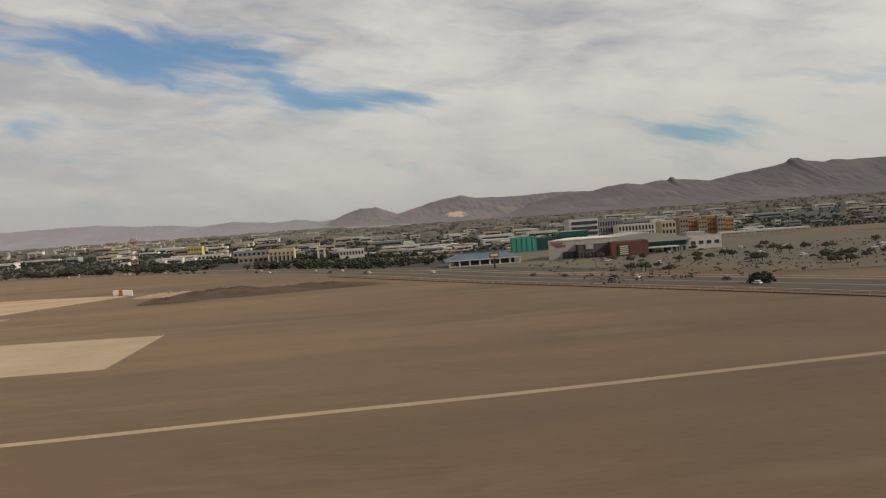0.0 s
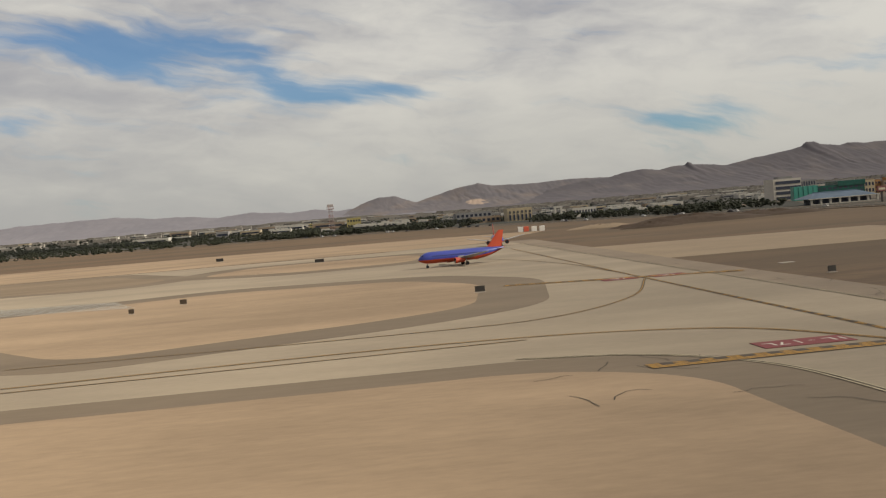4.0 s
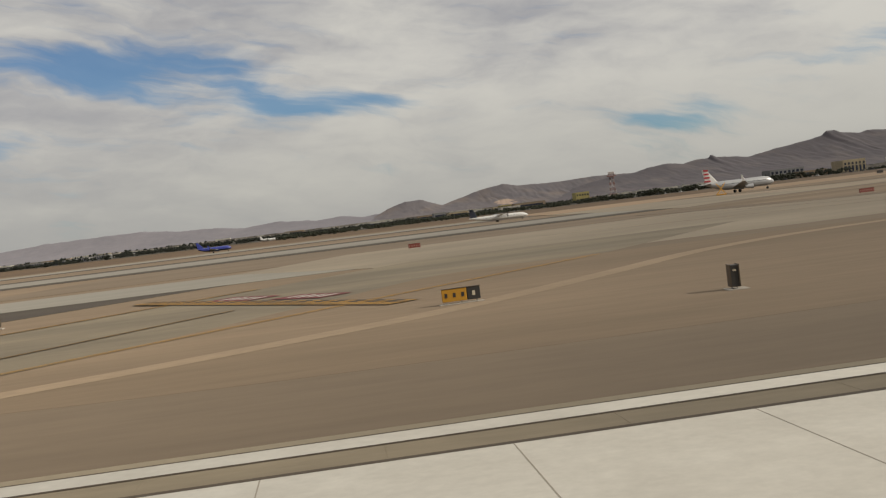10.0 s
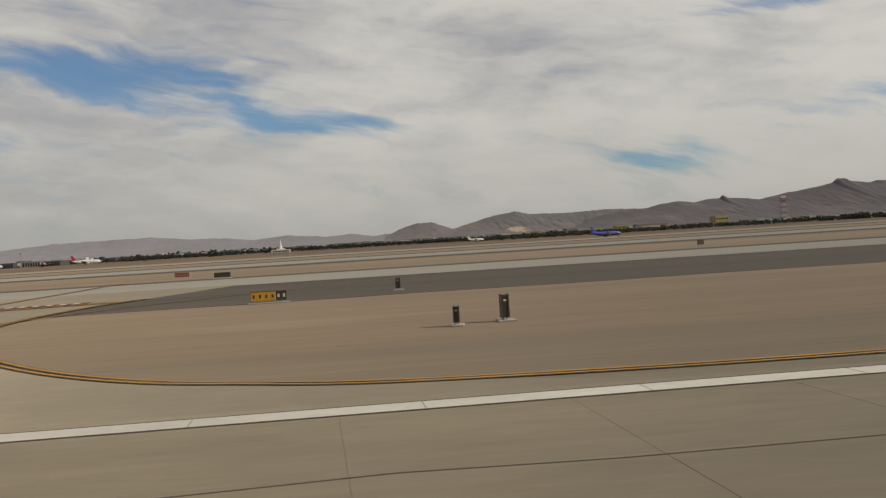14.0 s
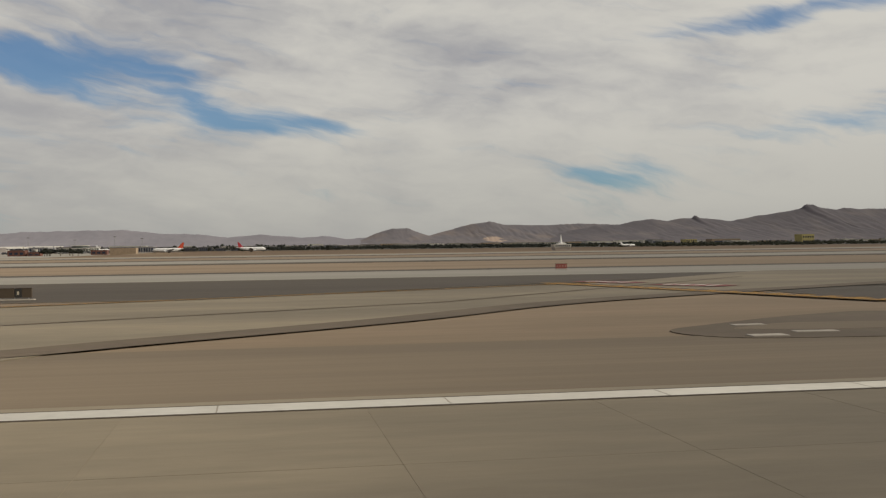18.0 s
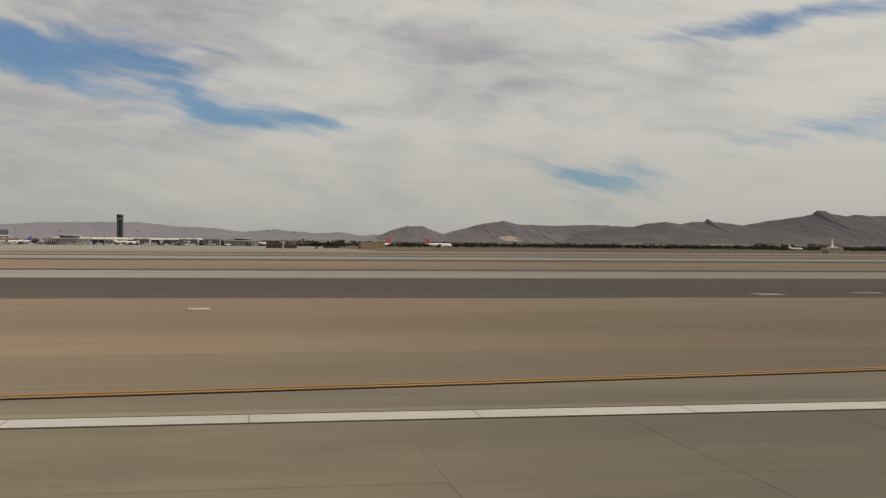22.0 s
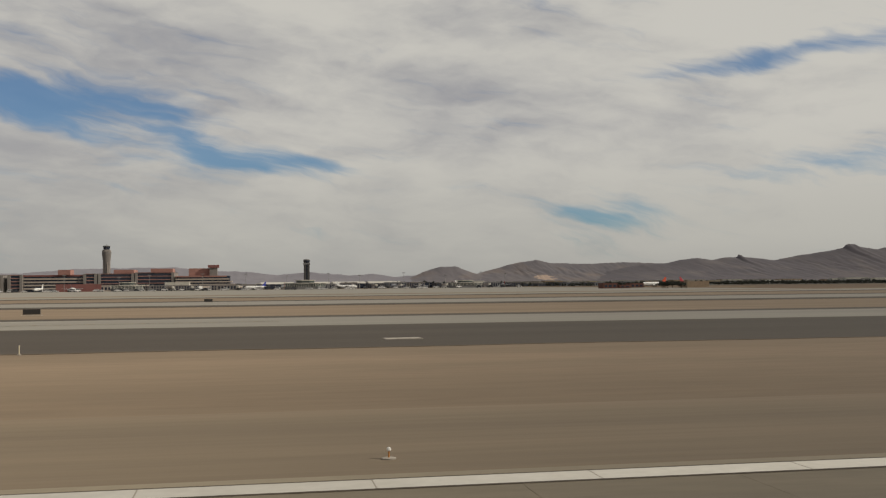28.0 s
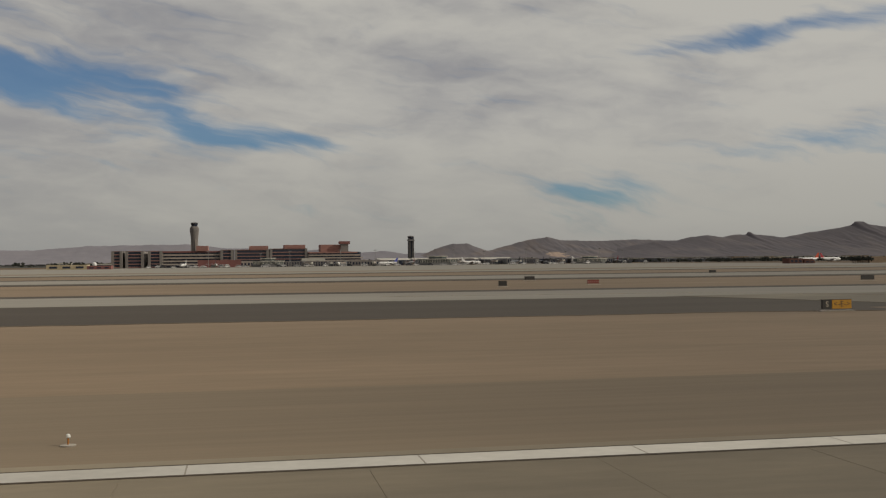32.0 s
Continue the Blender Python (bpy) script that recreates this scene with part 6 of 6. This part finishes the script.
for i in range(10):
    tree(-700 + rng.uniform(-6, 8), 425 + rng.uniform(-6, 10), rng.uniform(2.6, 3.6), rng.uniform(1.2, 2.0), "dark green tree beside airfield huts", 80 + i, LEAF_DARK)


def far_trees(name, count, box_, hmin, hmax, seed, material, label, clumps=4):
    """Woods and hedges too far to count, as one mass of separate clumps."""
    rg = random.Random(seed)
    bm = bmesh.new()
    x0, x1, y0, y1 = box_
    for i in range(count):
        y = y0 + (y1 - y0) * rg.random() ** 1.3
        x = rg.uniform(x0, x1)
        h = rg.uniform(hmin, hmax)
        zg = ground_z(x, y)
        for k in range(clumps):
            add_leaf_clump(bm, (x + rg.uniform(-1, 1) * h * 0.7, y + rg.uniform(-1, 1) * h * 0.5, zg + h * rg.uniform(0.25, 0.8)), h * rg.uniform(0.35, 0.6), rg)
    return tagged(part(name, bm, material), label, "trees", kind="stuff")


far_trees("far_trees", 3600, (-420, 300, 520, 1000), 1.0, 2.4, 7, LEAF_MID, "belt of dusty green trees between low buildings")
far_trees("far_trees", 4200, (-900, 1300, 800, 2000), 1.5, 3.2, 8, LEAF_DARK, "dark green tree belt of the distant town", 3)
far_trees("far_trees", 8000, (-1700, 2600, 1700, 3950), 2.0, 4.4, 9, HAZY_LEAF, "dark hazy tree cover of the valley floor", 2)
far_trees("far_trees", 520, (-640, -330, 700, 1000), 1.6, 3.2, 10, LEAF_DARK, "dark tree belt behind the runways")
far_trees("far_trees", 260, (-1250, -560, 1250, 1700), 3.0, 6.0, 11, LEAF_DARK, "dark tree belt behind the terminal")
far_trees("far_trees", 260, (-215, -60, 528, 560), 1.4, 2.8, 13, LEAF_DARK, "dark hedge of trees along the boulevard")
rg = random.Random(14)
bm = bmesh.new()
for i in range(360):
    y = rg.uniform(352, 540)
    x = float(np.interp(y, (330, 425, 500, 540), (-92, -150, -230, -285))) + 16 + 34 * rg.random() ** 1.6
    if abs(x + 315 - y / 506 * 190) < 15.5 * y / 506:      # the gap before the cream building
        continue
    h = rg.uniform(1.2, 3.2)
    for k in range(5):
        add_leaf_clump(bm, (x + rg.uniform(-1, 1) * h * 0.5, y + rg.uniform(-1, 1) * h * 0.4, ground_z(x, y) + h * rg.uniform(0.2, 0.85)), h * rg.uniform(0.3, 0.5), rg)
tagged(part("far_trees", bm, LEAF_MID), "dusty green trees lining the road behind the airfield", "trees", kind="stuff")
far_trees("roadside_scrub", 1000, (-50, 120, 205, 322), 0.2, 0.6, 12, LEAF, "dry olive scrub on the car park islands")

# large landmarks of the business park
shed = tagged(new("blue_roof_hall"), "long hall with blue-grey hipped roof and white columns", "building")
shed.location = (0, 324, 0)
block(shed, "core", -66.5, -48, 1.4, 9.6, -0.5, 2.0, SHADE_GLASS)
bm = bmesh.new()
lo = [bm.verts.new(p) for p in ((-69.4, -0.7, 2.0), (-46.2, -0.7, 2.0), (-46.2, 11.7, 2.0), (-69.4, 11.7, 2.0))]
hi = [bm.verts.new(p) for p in ((-65.0, 5.5, 3.8), (-50.6, 5.5, 3.8))]
for f in ((lo[0], lo[1], hi[1], hi[0]), (lo[1], lo[2], hi[1]), (lo[2], lo[3], hi[0], hi[1]), (lo[3], lo[0], hi[0]), (lo[3], lo[2], lo[1], lo[0])):
    bm.faces.new(f)
part("roof", bm, BLUE_ROOF, shed)
block(shed, "ridge_cap", -65, -50.6, 5.2, 5.8, 3.7, 4.0, BLUE_ROOF)
for i in range(8):
    a = -68.6 + i * 3.12
    block(shed, "column", a, a + 0.55, -0.4, 0.15, -0.5, 2.0, WHITE_WALL)
block(shed, "low_wall", -68.4, -46.8, -0.3, -0.05, -0.5, 0.3, WHITE_WALL)
block(shed, "fascia", -69.5, -46.1, -0.8, -0.68, 1.78, 2.05, WHITE_WALL)
sign = tagged(new("pylon_sign"), "dark pylon sign with a red panel by the road", "sign")
sign.location = (-57.6, 300, 0)
part("post", box(-0.25, -0.2, -0.5, 0.25, 0.2, 3.2), SIGN_BLACK, sign)
part("face", box(-1.4, -0.3, 3.1, 1.4, 0.3, 4.7, 0.06), MAROON, sign)
part("letter_bar", box(-1.0, -0.35, 3.6, 1.0, -0.29, 4.2), LETTER, sign)

teal = building("teal_building", -35.8, -25.6, 411, 414, 5.4, "bright teal glass-clad building", TEAL, roof=TEAL)
for i in range(6):
    block(teal, "mullion", -35.8 + i * 2.04 - 0.05, -35.8 + i * 2.04 + 0.05, 410.88, 411, 0, 5.4, DEEP_TEAL)
deep = building("green_glass_building", -25.4, -5.0, 413, 424, 4.8, "deep green glass office building", DEEP_TEAL, roof=ROOF, cols=9, rows=3)
block(deep, "tall_wing", -16.4, -4.8, 412.6, 424, 4.6, 6.6, DEEP_TEAL, "taller teal glass wing")
hosp = building("white_office", 17.9, 33.7, 559, 572, 15.2, "white office block with dark ribbon windows", WHITE_WALL, base=-6.0)
for j in range(5):
    block(hosp, "ribbon_window", 19.2, 33.2, 558.7, 559.05, 1.4 + j * 2.8, 3.0 + j * 2.8, SHADE_GLASS)
block(hosp, "penthouse", 22, 30, 562, 568, 15.2, 16.6, GREY_WALL)
building("office_wing", 34.4, 48.0, 572, 584, 14.0, "dark-glazed office wing with a white roof edge", GREY_WALL, base=-6.3, cols=9, rows=4, tall=0.7)
building("office_wing", 44.6, 63.0, 560, 571, 10.6, "white office wing with dark ribbon glazing", WHITE_WALL, base=-6.0, cols=10, rows=3, tall=0.7)
building("office_wing", 69.0, 77.0, 562, 573, 10.8, "white corner office wing with dark windows", CREAM_WALL, base=-6.0, cols=4, rows=3)
building("office_wing", 54.0, 69.5, 585, 597, 12.6, "long grey office wing behind white ones", GREY_WALL, base=-6.6, cols=8, rows=4, tall=0.65)

cin = tagged(new("grey_cinema"), "large plain grey windowless hall with maroon lettering bars", "building")
cin.location = (0, 324, 0)
part("wall", slab([(-37.4, 0), (-15.3, 0), (-15.3, 22), (-27, 22)], -0.5, 5.7), PALE_GREY, cin)
part("roof_edge", slab([(-37.5, -0.12), (-15.2, -0.12), (-15.2, 22.1), (-27.1, 22.1)], 5.7, 5.95), WHITE_WALL, cin)
block(cin, "letter_bar", -36.5, -32.9, -0.15, 0, 4.7, 5.3, MAROON)
block(cin, "letter_bar", -35.2, -32.0, -0.15, 0, 3.9, 4.5, MAROON)
block(cin, "dark_front", -33.1, -28.8, -0.2, 0, -0.5, 2.3, SHADE_GLASS)
lobby = tagged(new("cinema_lobby"), "dark brown glazed lobby block with a pale sign", "building")
lobby.location = (0, 320.5, 0)
block(lobby, "wall", -28.8, -19.6, 0, 3.4, -0.5, 4.2, DARK_WALL)
block(lobby, "roof_edge", -28.9, -19.5, -0.1, 3.4, 4.2, 4.4, GREY_WALL)
block(lobby, "sign_board", -26.6, -24.2, -0.25, -0.05, 2.7, 4.6, PALE_GREY)
windows_on(lobby, -28.4, -20.0, 0, 0.0, 2.0, 8, 1, tall=0.85)
bk = building("brick_front", -19.5, -8.0, 317, 324, 4.2, "dark red brick front with a bright poster board", BRICK_WALL)
block(bk, "poster_board", -17.4, -13.8, 316.8, 317, 0.2, 3.5, SIGN_BLACK)
for j in range(5):
    block(bk, "letter_bar", -16.9, -14.3, 316.72, 316.82, 0.55 + j * 0.58, 0.82 + j * 0.58, LETTER)
cur = tagged(new("curved_hall"), "grey hall with a shallow curved metal roof", "building")
cur.location = (0, 326, 0)
block(cur, "wall", -15.0, 7.6, 0.8, 20, -0.5, 3.4, PALE_GREY)
bm = bmesh.new()
add_ring_tube(bm, [[(-15.6 + 24.0 * k / 14, y, 5.7 - 2.0 * (k / 14) + 1.5 * math.sin(math.pi * k / 14)) for k in range(15)] + [(8.4, y, 3.3), (-15.6, y, 3.3)] for y in (-0.6, 21)])
bmesh.ops.recalc_face_normals(bm, faces=bm.faces[:])
part("roof", bm, STEEL, cur)
block(cur, "glass_front", -14.5, 7.0, 0.55, 0.8, 1.9, 3.3, DEEP_TEAL)
block(cur, "canopy", -7.8, 3.2, -4.5, 0.8, 1.5, 1.8, WHITE_WALL)
for i in range(5):
    block(cur, "canopy_post", -7.4 + i * 2.6, -7.2 + i * 2.6, -4.3, -4.1, -0.5, 1.5, STEEL)
windows_on(cur, -7.0, 7.0, 0.8, 0.0, 1.5, 9, 1, tall=0.9)
building("white_hall", 7.8, 18.4, 327, 342, 4.0, "white plain hall end with a roof box", WHITE_WALL, cols=4, rows=1, tall=0.3)
block(bpy.data.objects["white_hall"], "roof_box", 8.2, 14.2, 330, 337, 4.0, 5.4, PALE_GREY)
building("white_block", 79, 109, 700, 715, 8.0, "white commercial block with green glass bands", WHITE_WALL, base=-6.6, cols=8, rows=2, tall=0.75)
for i in range(6):
    a = 91.0 + i * 5.6
    building("orange_apartment", a, a + 5.2, 600 + (i % 2) * 3, 612, 12.0 - (i % 3) * 0.9, "orange stucco apartment house", ORANGE_WALL if i % 2 else TAN_WALL, base=-6.8, cols=3, rows=4, tall=0.4, group="orange apartments")
cp = tagged(new("carport"), "long white carport canopy on slim posts", "carport")
cp.location = (0, 400, 0)
block(cp, "canopy", 44, 80, 0, 4, 1.7, 2.3, WHITE_WALL)
for i in range(14):
    block(cp, "post", 44.4 + i * 2.7, 44.7 + i * 2.7, 0.4, 0.7, -0.5, 1.7, STEEL)
fence = tagged(new("perimeter_fence"), "low dark perimeter fence along the airfield road", "fence", kind="structure")
FENCE = [tuple(p) for p in spline([(44, -20), (2, 84), (-27, 153), (-70, 243), (-105, 323)], 12)]
bm = bmesh.new()
for a, b in zip(FENCE, FENCE[1:]):
    d = (Vector(b) - Vector(a)).normalized() * 0.05
    n = Vector((-d.y, d.x))
    for z0, z1 in ((0.0, 0.16), (0.46, 0.52)):
        vs = [bm.verts.new((p[0] + n.x * k, p[1] + n.y * k, z)) for p in (a, b) for k in (-1, 1) for z in (z0, z1)]
        for f in ((0, 1, 5, 4), (2, 6, 7, 3), (1, 3, 7, 5)):
            bm.faces.new([vs[q] for q in f])
part("rail", bm, SIGN_BROWN, fence)
POST = mesh_from(box(-0.05, -0.05, -0.1, 0.05, 0.05, 0.62), "post")
POST.materials.append(STEEL)
for a, b in zip(FENCE, FENCE[1:]):
    k = max(1, int((Vector(b) - Vector(a)).length / 3.0))
    for q in range(k):
        p = part("post", POST, None, fence)
        c = Vector(a).lerp(Vector(b), q / k)
        p.location = (c.x, c.y, 0)

mesa = building("cream_building", -137.0, -125.0, 506, 518, 5.7, "cream two-storey building with an arcade of tall openings", CREAM_WALL)
for i in range(6):
    a = -136.2 + i * 1.95
    block(mesa, "tall_opening", a, a + 0.95, 505.8, 506.06, 0.2, 2.9, SHADE_GLASS)
    block(mesa, "window", a + 0.1, a + 0.85, 505.8, 506.06, 3.5, 4.6, SHADE_GLASS)
wt = tagged(new("white_gateway"), "white open-framed gateway tower beside the road", "building")
wt.location = (-114.2, 505, 0)
for a in (0, 2.9):
    block(wt, "pillar", a, a + 0.9, 0, 1.2, -0.2, 4.4, WHITE_WALL)
block(wt, "lintel", -0.2, 4.0, -0.1, 1.3, 4.4, 5.2, WHITE_WALL)
block(wt, "panel", 0.9, 2.9, 0.3, 0.6, 2.4, 3.4, GREY_WALL)
building("tan_shop", -152.8, -138.4, 520, 530, 2.8, "low tan shop with a dark front", TAN_WALL, cols=6, rows=1)
building("white_shop", -104.0, -92.0, 512, 524, 3.2, "low white shop with a dark window row", WHITE_WALL, cols=8, rows=1)
building("dark_office", -158, -139, 545, 556, 5.2, "dark glazed low office among trees", GREY_WALL, cols=8, rows=2)
building("yellow_office", -213, -203, 760, 772, 7.0, "pale yellow office above the trees", YELLOW_WALL, cols=5, rows=2, tall=0.4)

# smaller houses and warehouses of the town, thinning with distance
rg = random.Random(77)
TOWN = (WHITE_WALL, WHITE_WALL, CREAM_WALL, TAN_WALL, GREY_WALL, WHITE_WALL)


def town_house(x, y, w, d, h, wall, label):
    ob = tagged(new("town_building"), label, "building", "town buildings")
    ob.location = (x, y, ground_z(x, y))
    block(ob, "wall", -w / 2, w / 2, 0, d, -0.8, h, wall)
    block(ob, "roof", -w / 2 - 0.1, w / 2 + 0.1, -0.1, d + 0.1, h, h + 0.25, WHITE_WALL if wall is WHITE_WALL else ROOF)
    block(ob, "window_band", -w * 0.42, w * 0.42, -0.06, 0.02, h * 0.35, h * 0.68, SHADE_GLASS)
    if rg.random() < 0.5:
        block(ob, "roof_unit", -w * 0.2, -w * 0.2 + 1.2, d * 0.3, d * 0.3 + 1.2, h + 0.25, h + 1.0, STEEL)


WORDS = {WHITE_WALL: "low white flat-roofed warehouse in the town", CREAM_WALL: "low cream flat-roofed building in the town", TAN_WALL: "low tan stucco building in the town", GREY_WALL: "low grey flat-roofed building in the town"}
for i in range(80):
    y = rg.uniform(560, 760)
    wall = rg.choice(TOWN)
    town_house(rg.uniform(-210, 40) if i % 3 else rg.uniform(100, 330), y, rg.uniform(4, 13), rg.uniform(5, 11), rg.uniform(1.6, 3.3), wall, WORDS[wall])
for i in range(130):
    y = rg.uniform(760, 1500)
    wall = rg.choice(TOWN)
    town_house(rg.uniform(-400, 760), y, rg.uniform(9, 30), rg.uniform(8, 18), rg.uniform(2.4, 4.8), wall, WORDS[wall])
for i in range(40):
    y = rg.uniform(1500, 2300)
    wall = rg.choice(TOWN)
    town_house(rg.uniform(-900, 2000), y, rg.uniform(20, 60), rg.uniform(12, 25), rg.uniform(4, 7), wall, WORDS[wall])
for i in range(26):
    wall = rg.choice(TOWN)
    town_house(rg.uniform(-1400, -620), rg.uniform(1050, 1700), rg.uniform(14, 40), rg.uniform(8, 16), rg.uniform(3, 6), wall, WORDS[wall])

FAR_WALL = mat("pale walls of the far town", (0.40, 0.37, 0.32), 0.9, (0.15, 0.13, 0.11), 0.02, 0.3, 0.5, 0.2)
bm = bmesh.new()
for i in range(1500):
    y = 1200 + 2700 * rg.random() ** 0.8
    x = rg.uniform(-0.42, 0.62) * y + rg.uniform(-200, 200)
    w, h = rg.uniform(5, 16) * (1 + y / 3000), rg.uniform(1.8, 3.6) * (1 + y / 3000)
    add_box(bm, x - w / 2, y, -0.5, x + w / 2, y + w * 0.6, h, Matrix.Translation((0, 0, ground_z(x, y))))
tagged(part("far_town", bm, FAR_WALL), "many small pale houses of the distant town", "houses", kind="stuff")

# cars on the road and in the lots
for i in range(30):
    y = rg.uniform(150, 520)
    x = float(np.interp(y, (90, 160, 250, 330, 425, 500), (14, -14, -58, -92, -150, -230))) + rg.choice((-3.5, 3.5))
    vehicle("car", 1.9, 0.8, 0.68, pose(x, y, ground_z(x, y) + 0.08, 0, 0, 116), rg.choice(("small white car on the road", "small white car on the road")) if i % 2 else "small dark car on the road", VAN_WHITE if i % 2 else CAR_DARK, "car", "cars")
for i in range(34):
    x, y = rg.uniform(-30, 80), rg.uniform(240, 318)
    vehicle("car", 1.9, 0.8, 0.68, pose(x, y, ground_z(x, y) + 0.03, 0, 0, rg.choice((0, 90))), "small white parked car" if i % 2 else "small dark parked car", VAN_WHITE if i % 2 else CAR_DARK, "car", "cars")
structure("car_park", draped(slab([(-8, 205), (75, 170), (130, 330), (60, 420), (-40, 400), (-66, 330)], 0.0, 0.03), 0.06), PARK, "worn grey-tan car park with tree islands", "car park")


def heap(name, cx, cy, rx, ry, h, seed, material, label):
    """A low uneven heap of loose earth."""
    bm = bmesh.new()
    n = 28
    rows = []
    for j in range(9):
        k = 1 - j / 8
        rows.append([bm.verts.new((cx + rx * k * math.cos(2 * math.pi * i / n) * (1 + 0.25 * noise.noise((i * 0.6, seed, j * 0.2))), cy + ry * k * math.sin(2 * math.pi * i / n) * (1 + 0.25 * noise.noise((i * 0.5, seed + 3, j * 0.2))),
                                   -0.05 + h * (1 - k * k) * (0.75 + 0.5 * noise.noise((i * 0.7, j * 0.6, seed))))) for i in range(n)])
    for a, b in zip(rows, rows[1:]):
        for i in range(n):
            bm.faces.new((a[i], a[(i + 1) % n], b[(i + 1) % n], b[i]))
    tagged(part(name, bm, material, smooth=True), label, "mound", kind="structure")


heap("soil_heap_1", -128, 264, 22, 8, 2.3, 1, SOIL, "dark freshly turned soil heap on the field")
heap("soil_heap_2", -108, 268, 20, 6, 1.8, 2, SOIL, "dark freshly turned soil heap on the field")
heap("soil_heap_3", -146, 284, 10, 5, 1.2, 3, PALE, "pale sandy heap on the field")
heap("soil_heap_4", -141, 254, 8, 4, 1.5, 4, SOIL, "small dark soil heap on the field")

# last: single panels of the runway the camera passes nearest
joined_panels("panel_field", -470.0, -312.0, (-19, -14.6, -10.2, -5.8, -1.4, 2.0, 6.2, 10.6, 15.0), runway)
joined_panels("panel_field", -1500.0, -950.0, (-19, -14.6, -10.2, -5.8, -1.4, 2.0, 6.2, 10.6, 15.0), runway)
joined_panels("panel_field", -950.0, -470.0, (-19, -14.6, -10.2, -5.8, -1.4, 2.0, 6.2), runway)
me = panel_mesh(PANEL, 4.4)
me.materials.append(RUNWAY)
for y in ROWS_Y:
    for i in range(150):
        p = part("panel", me, None, runway)
        p.location = (-950.0 + i * PANEL, y, 0.0295 + 0.0015 * random.random())
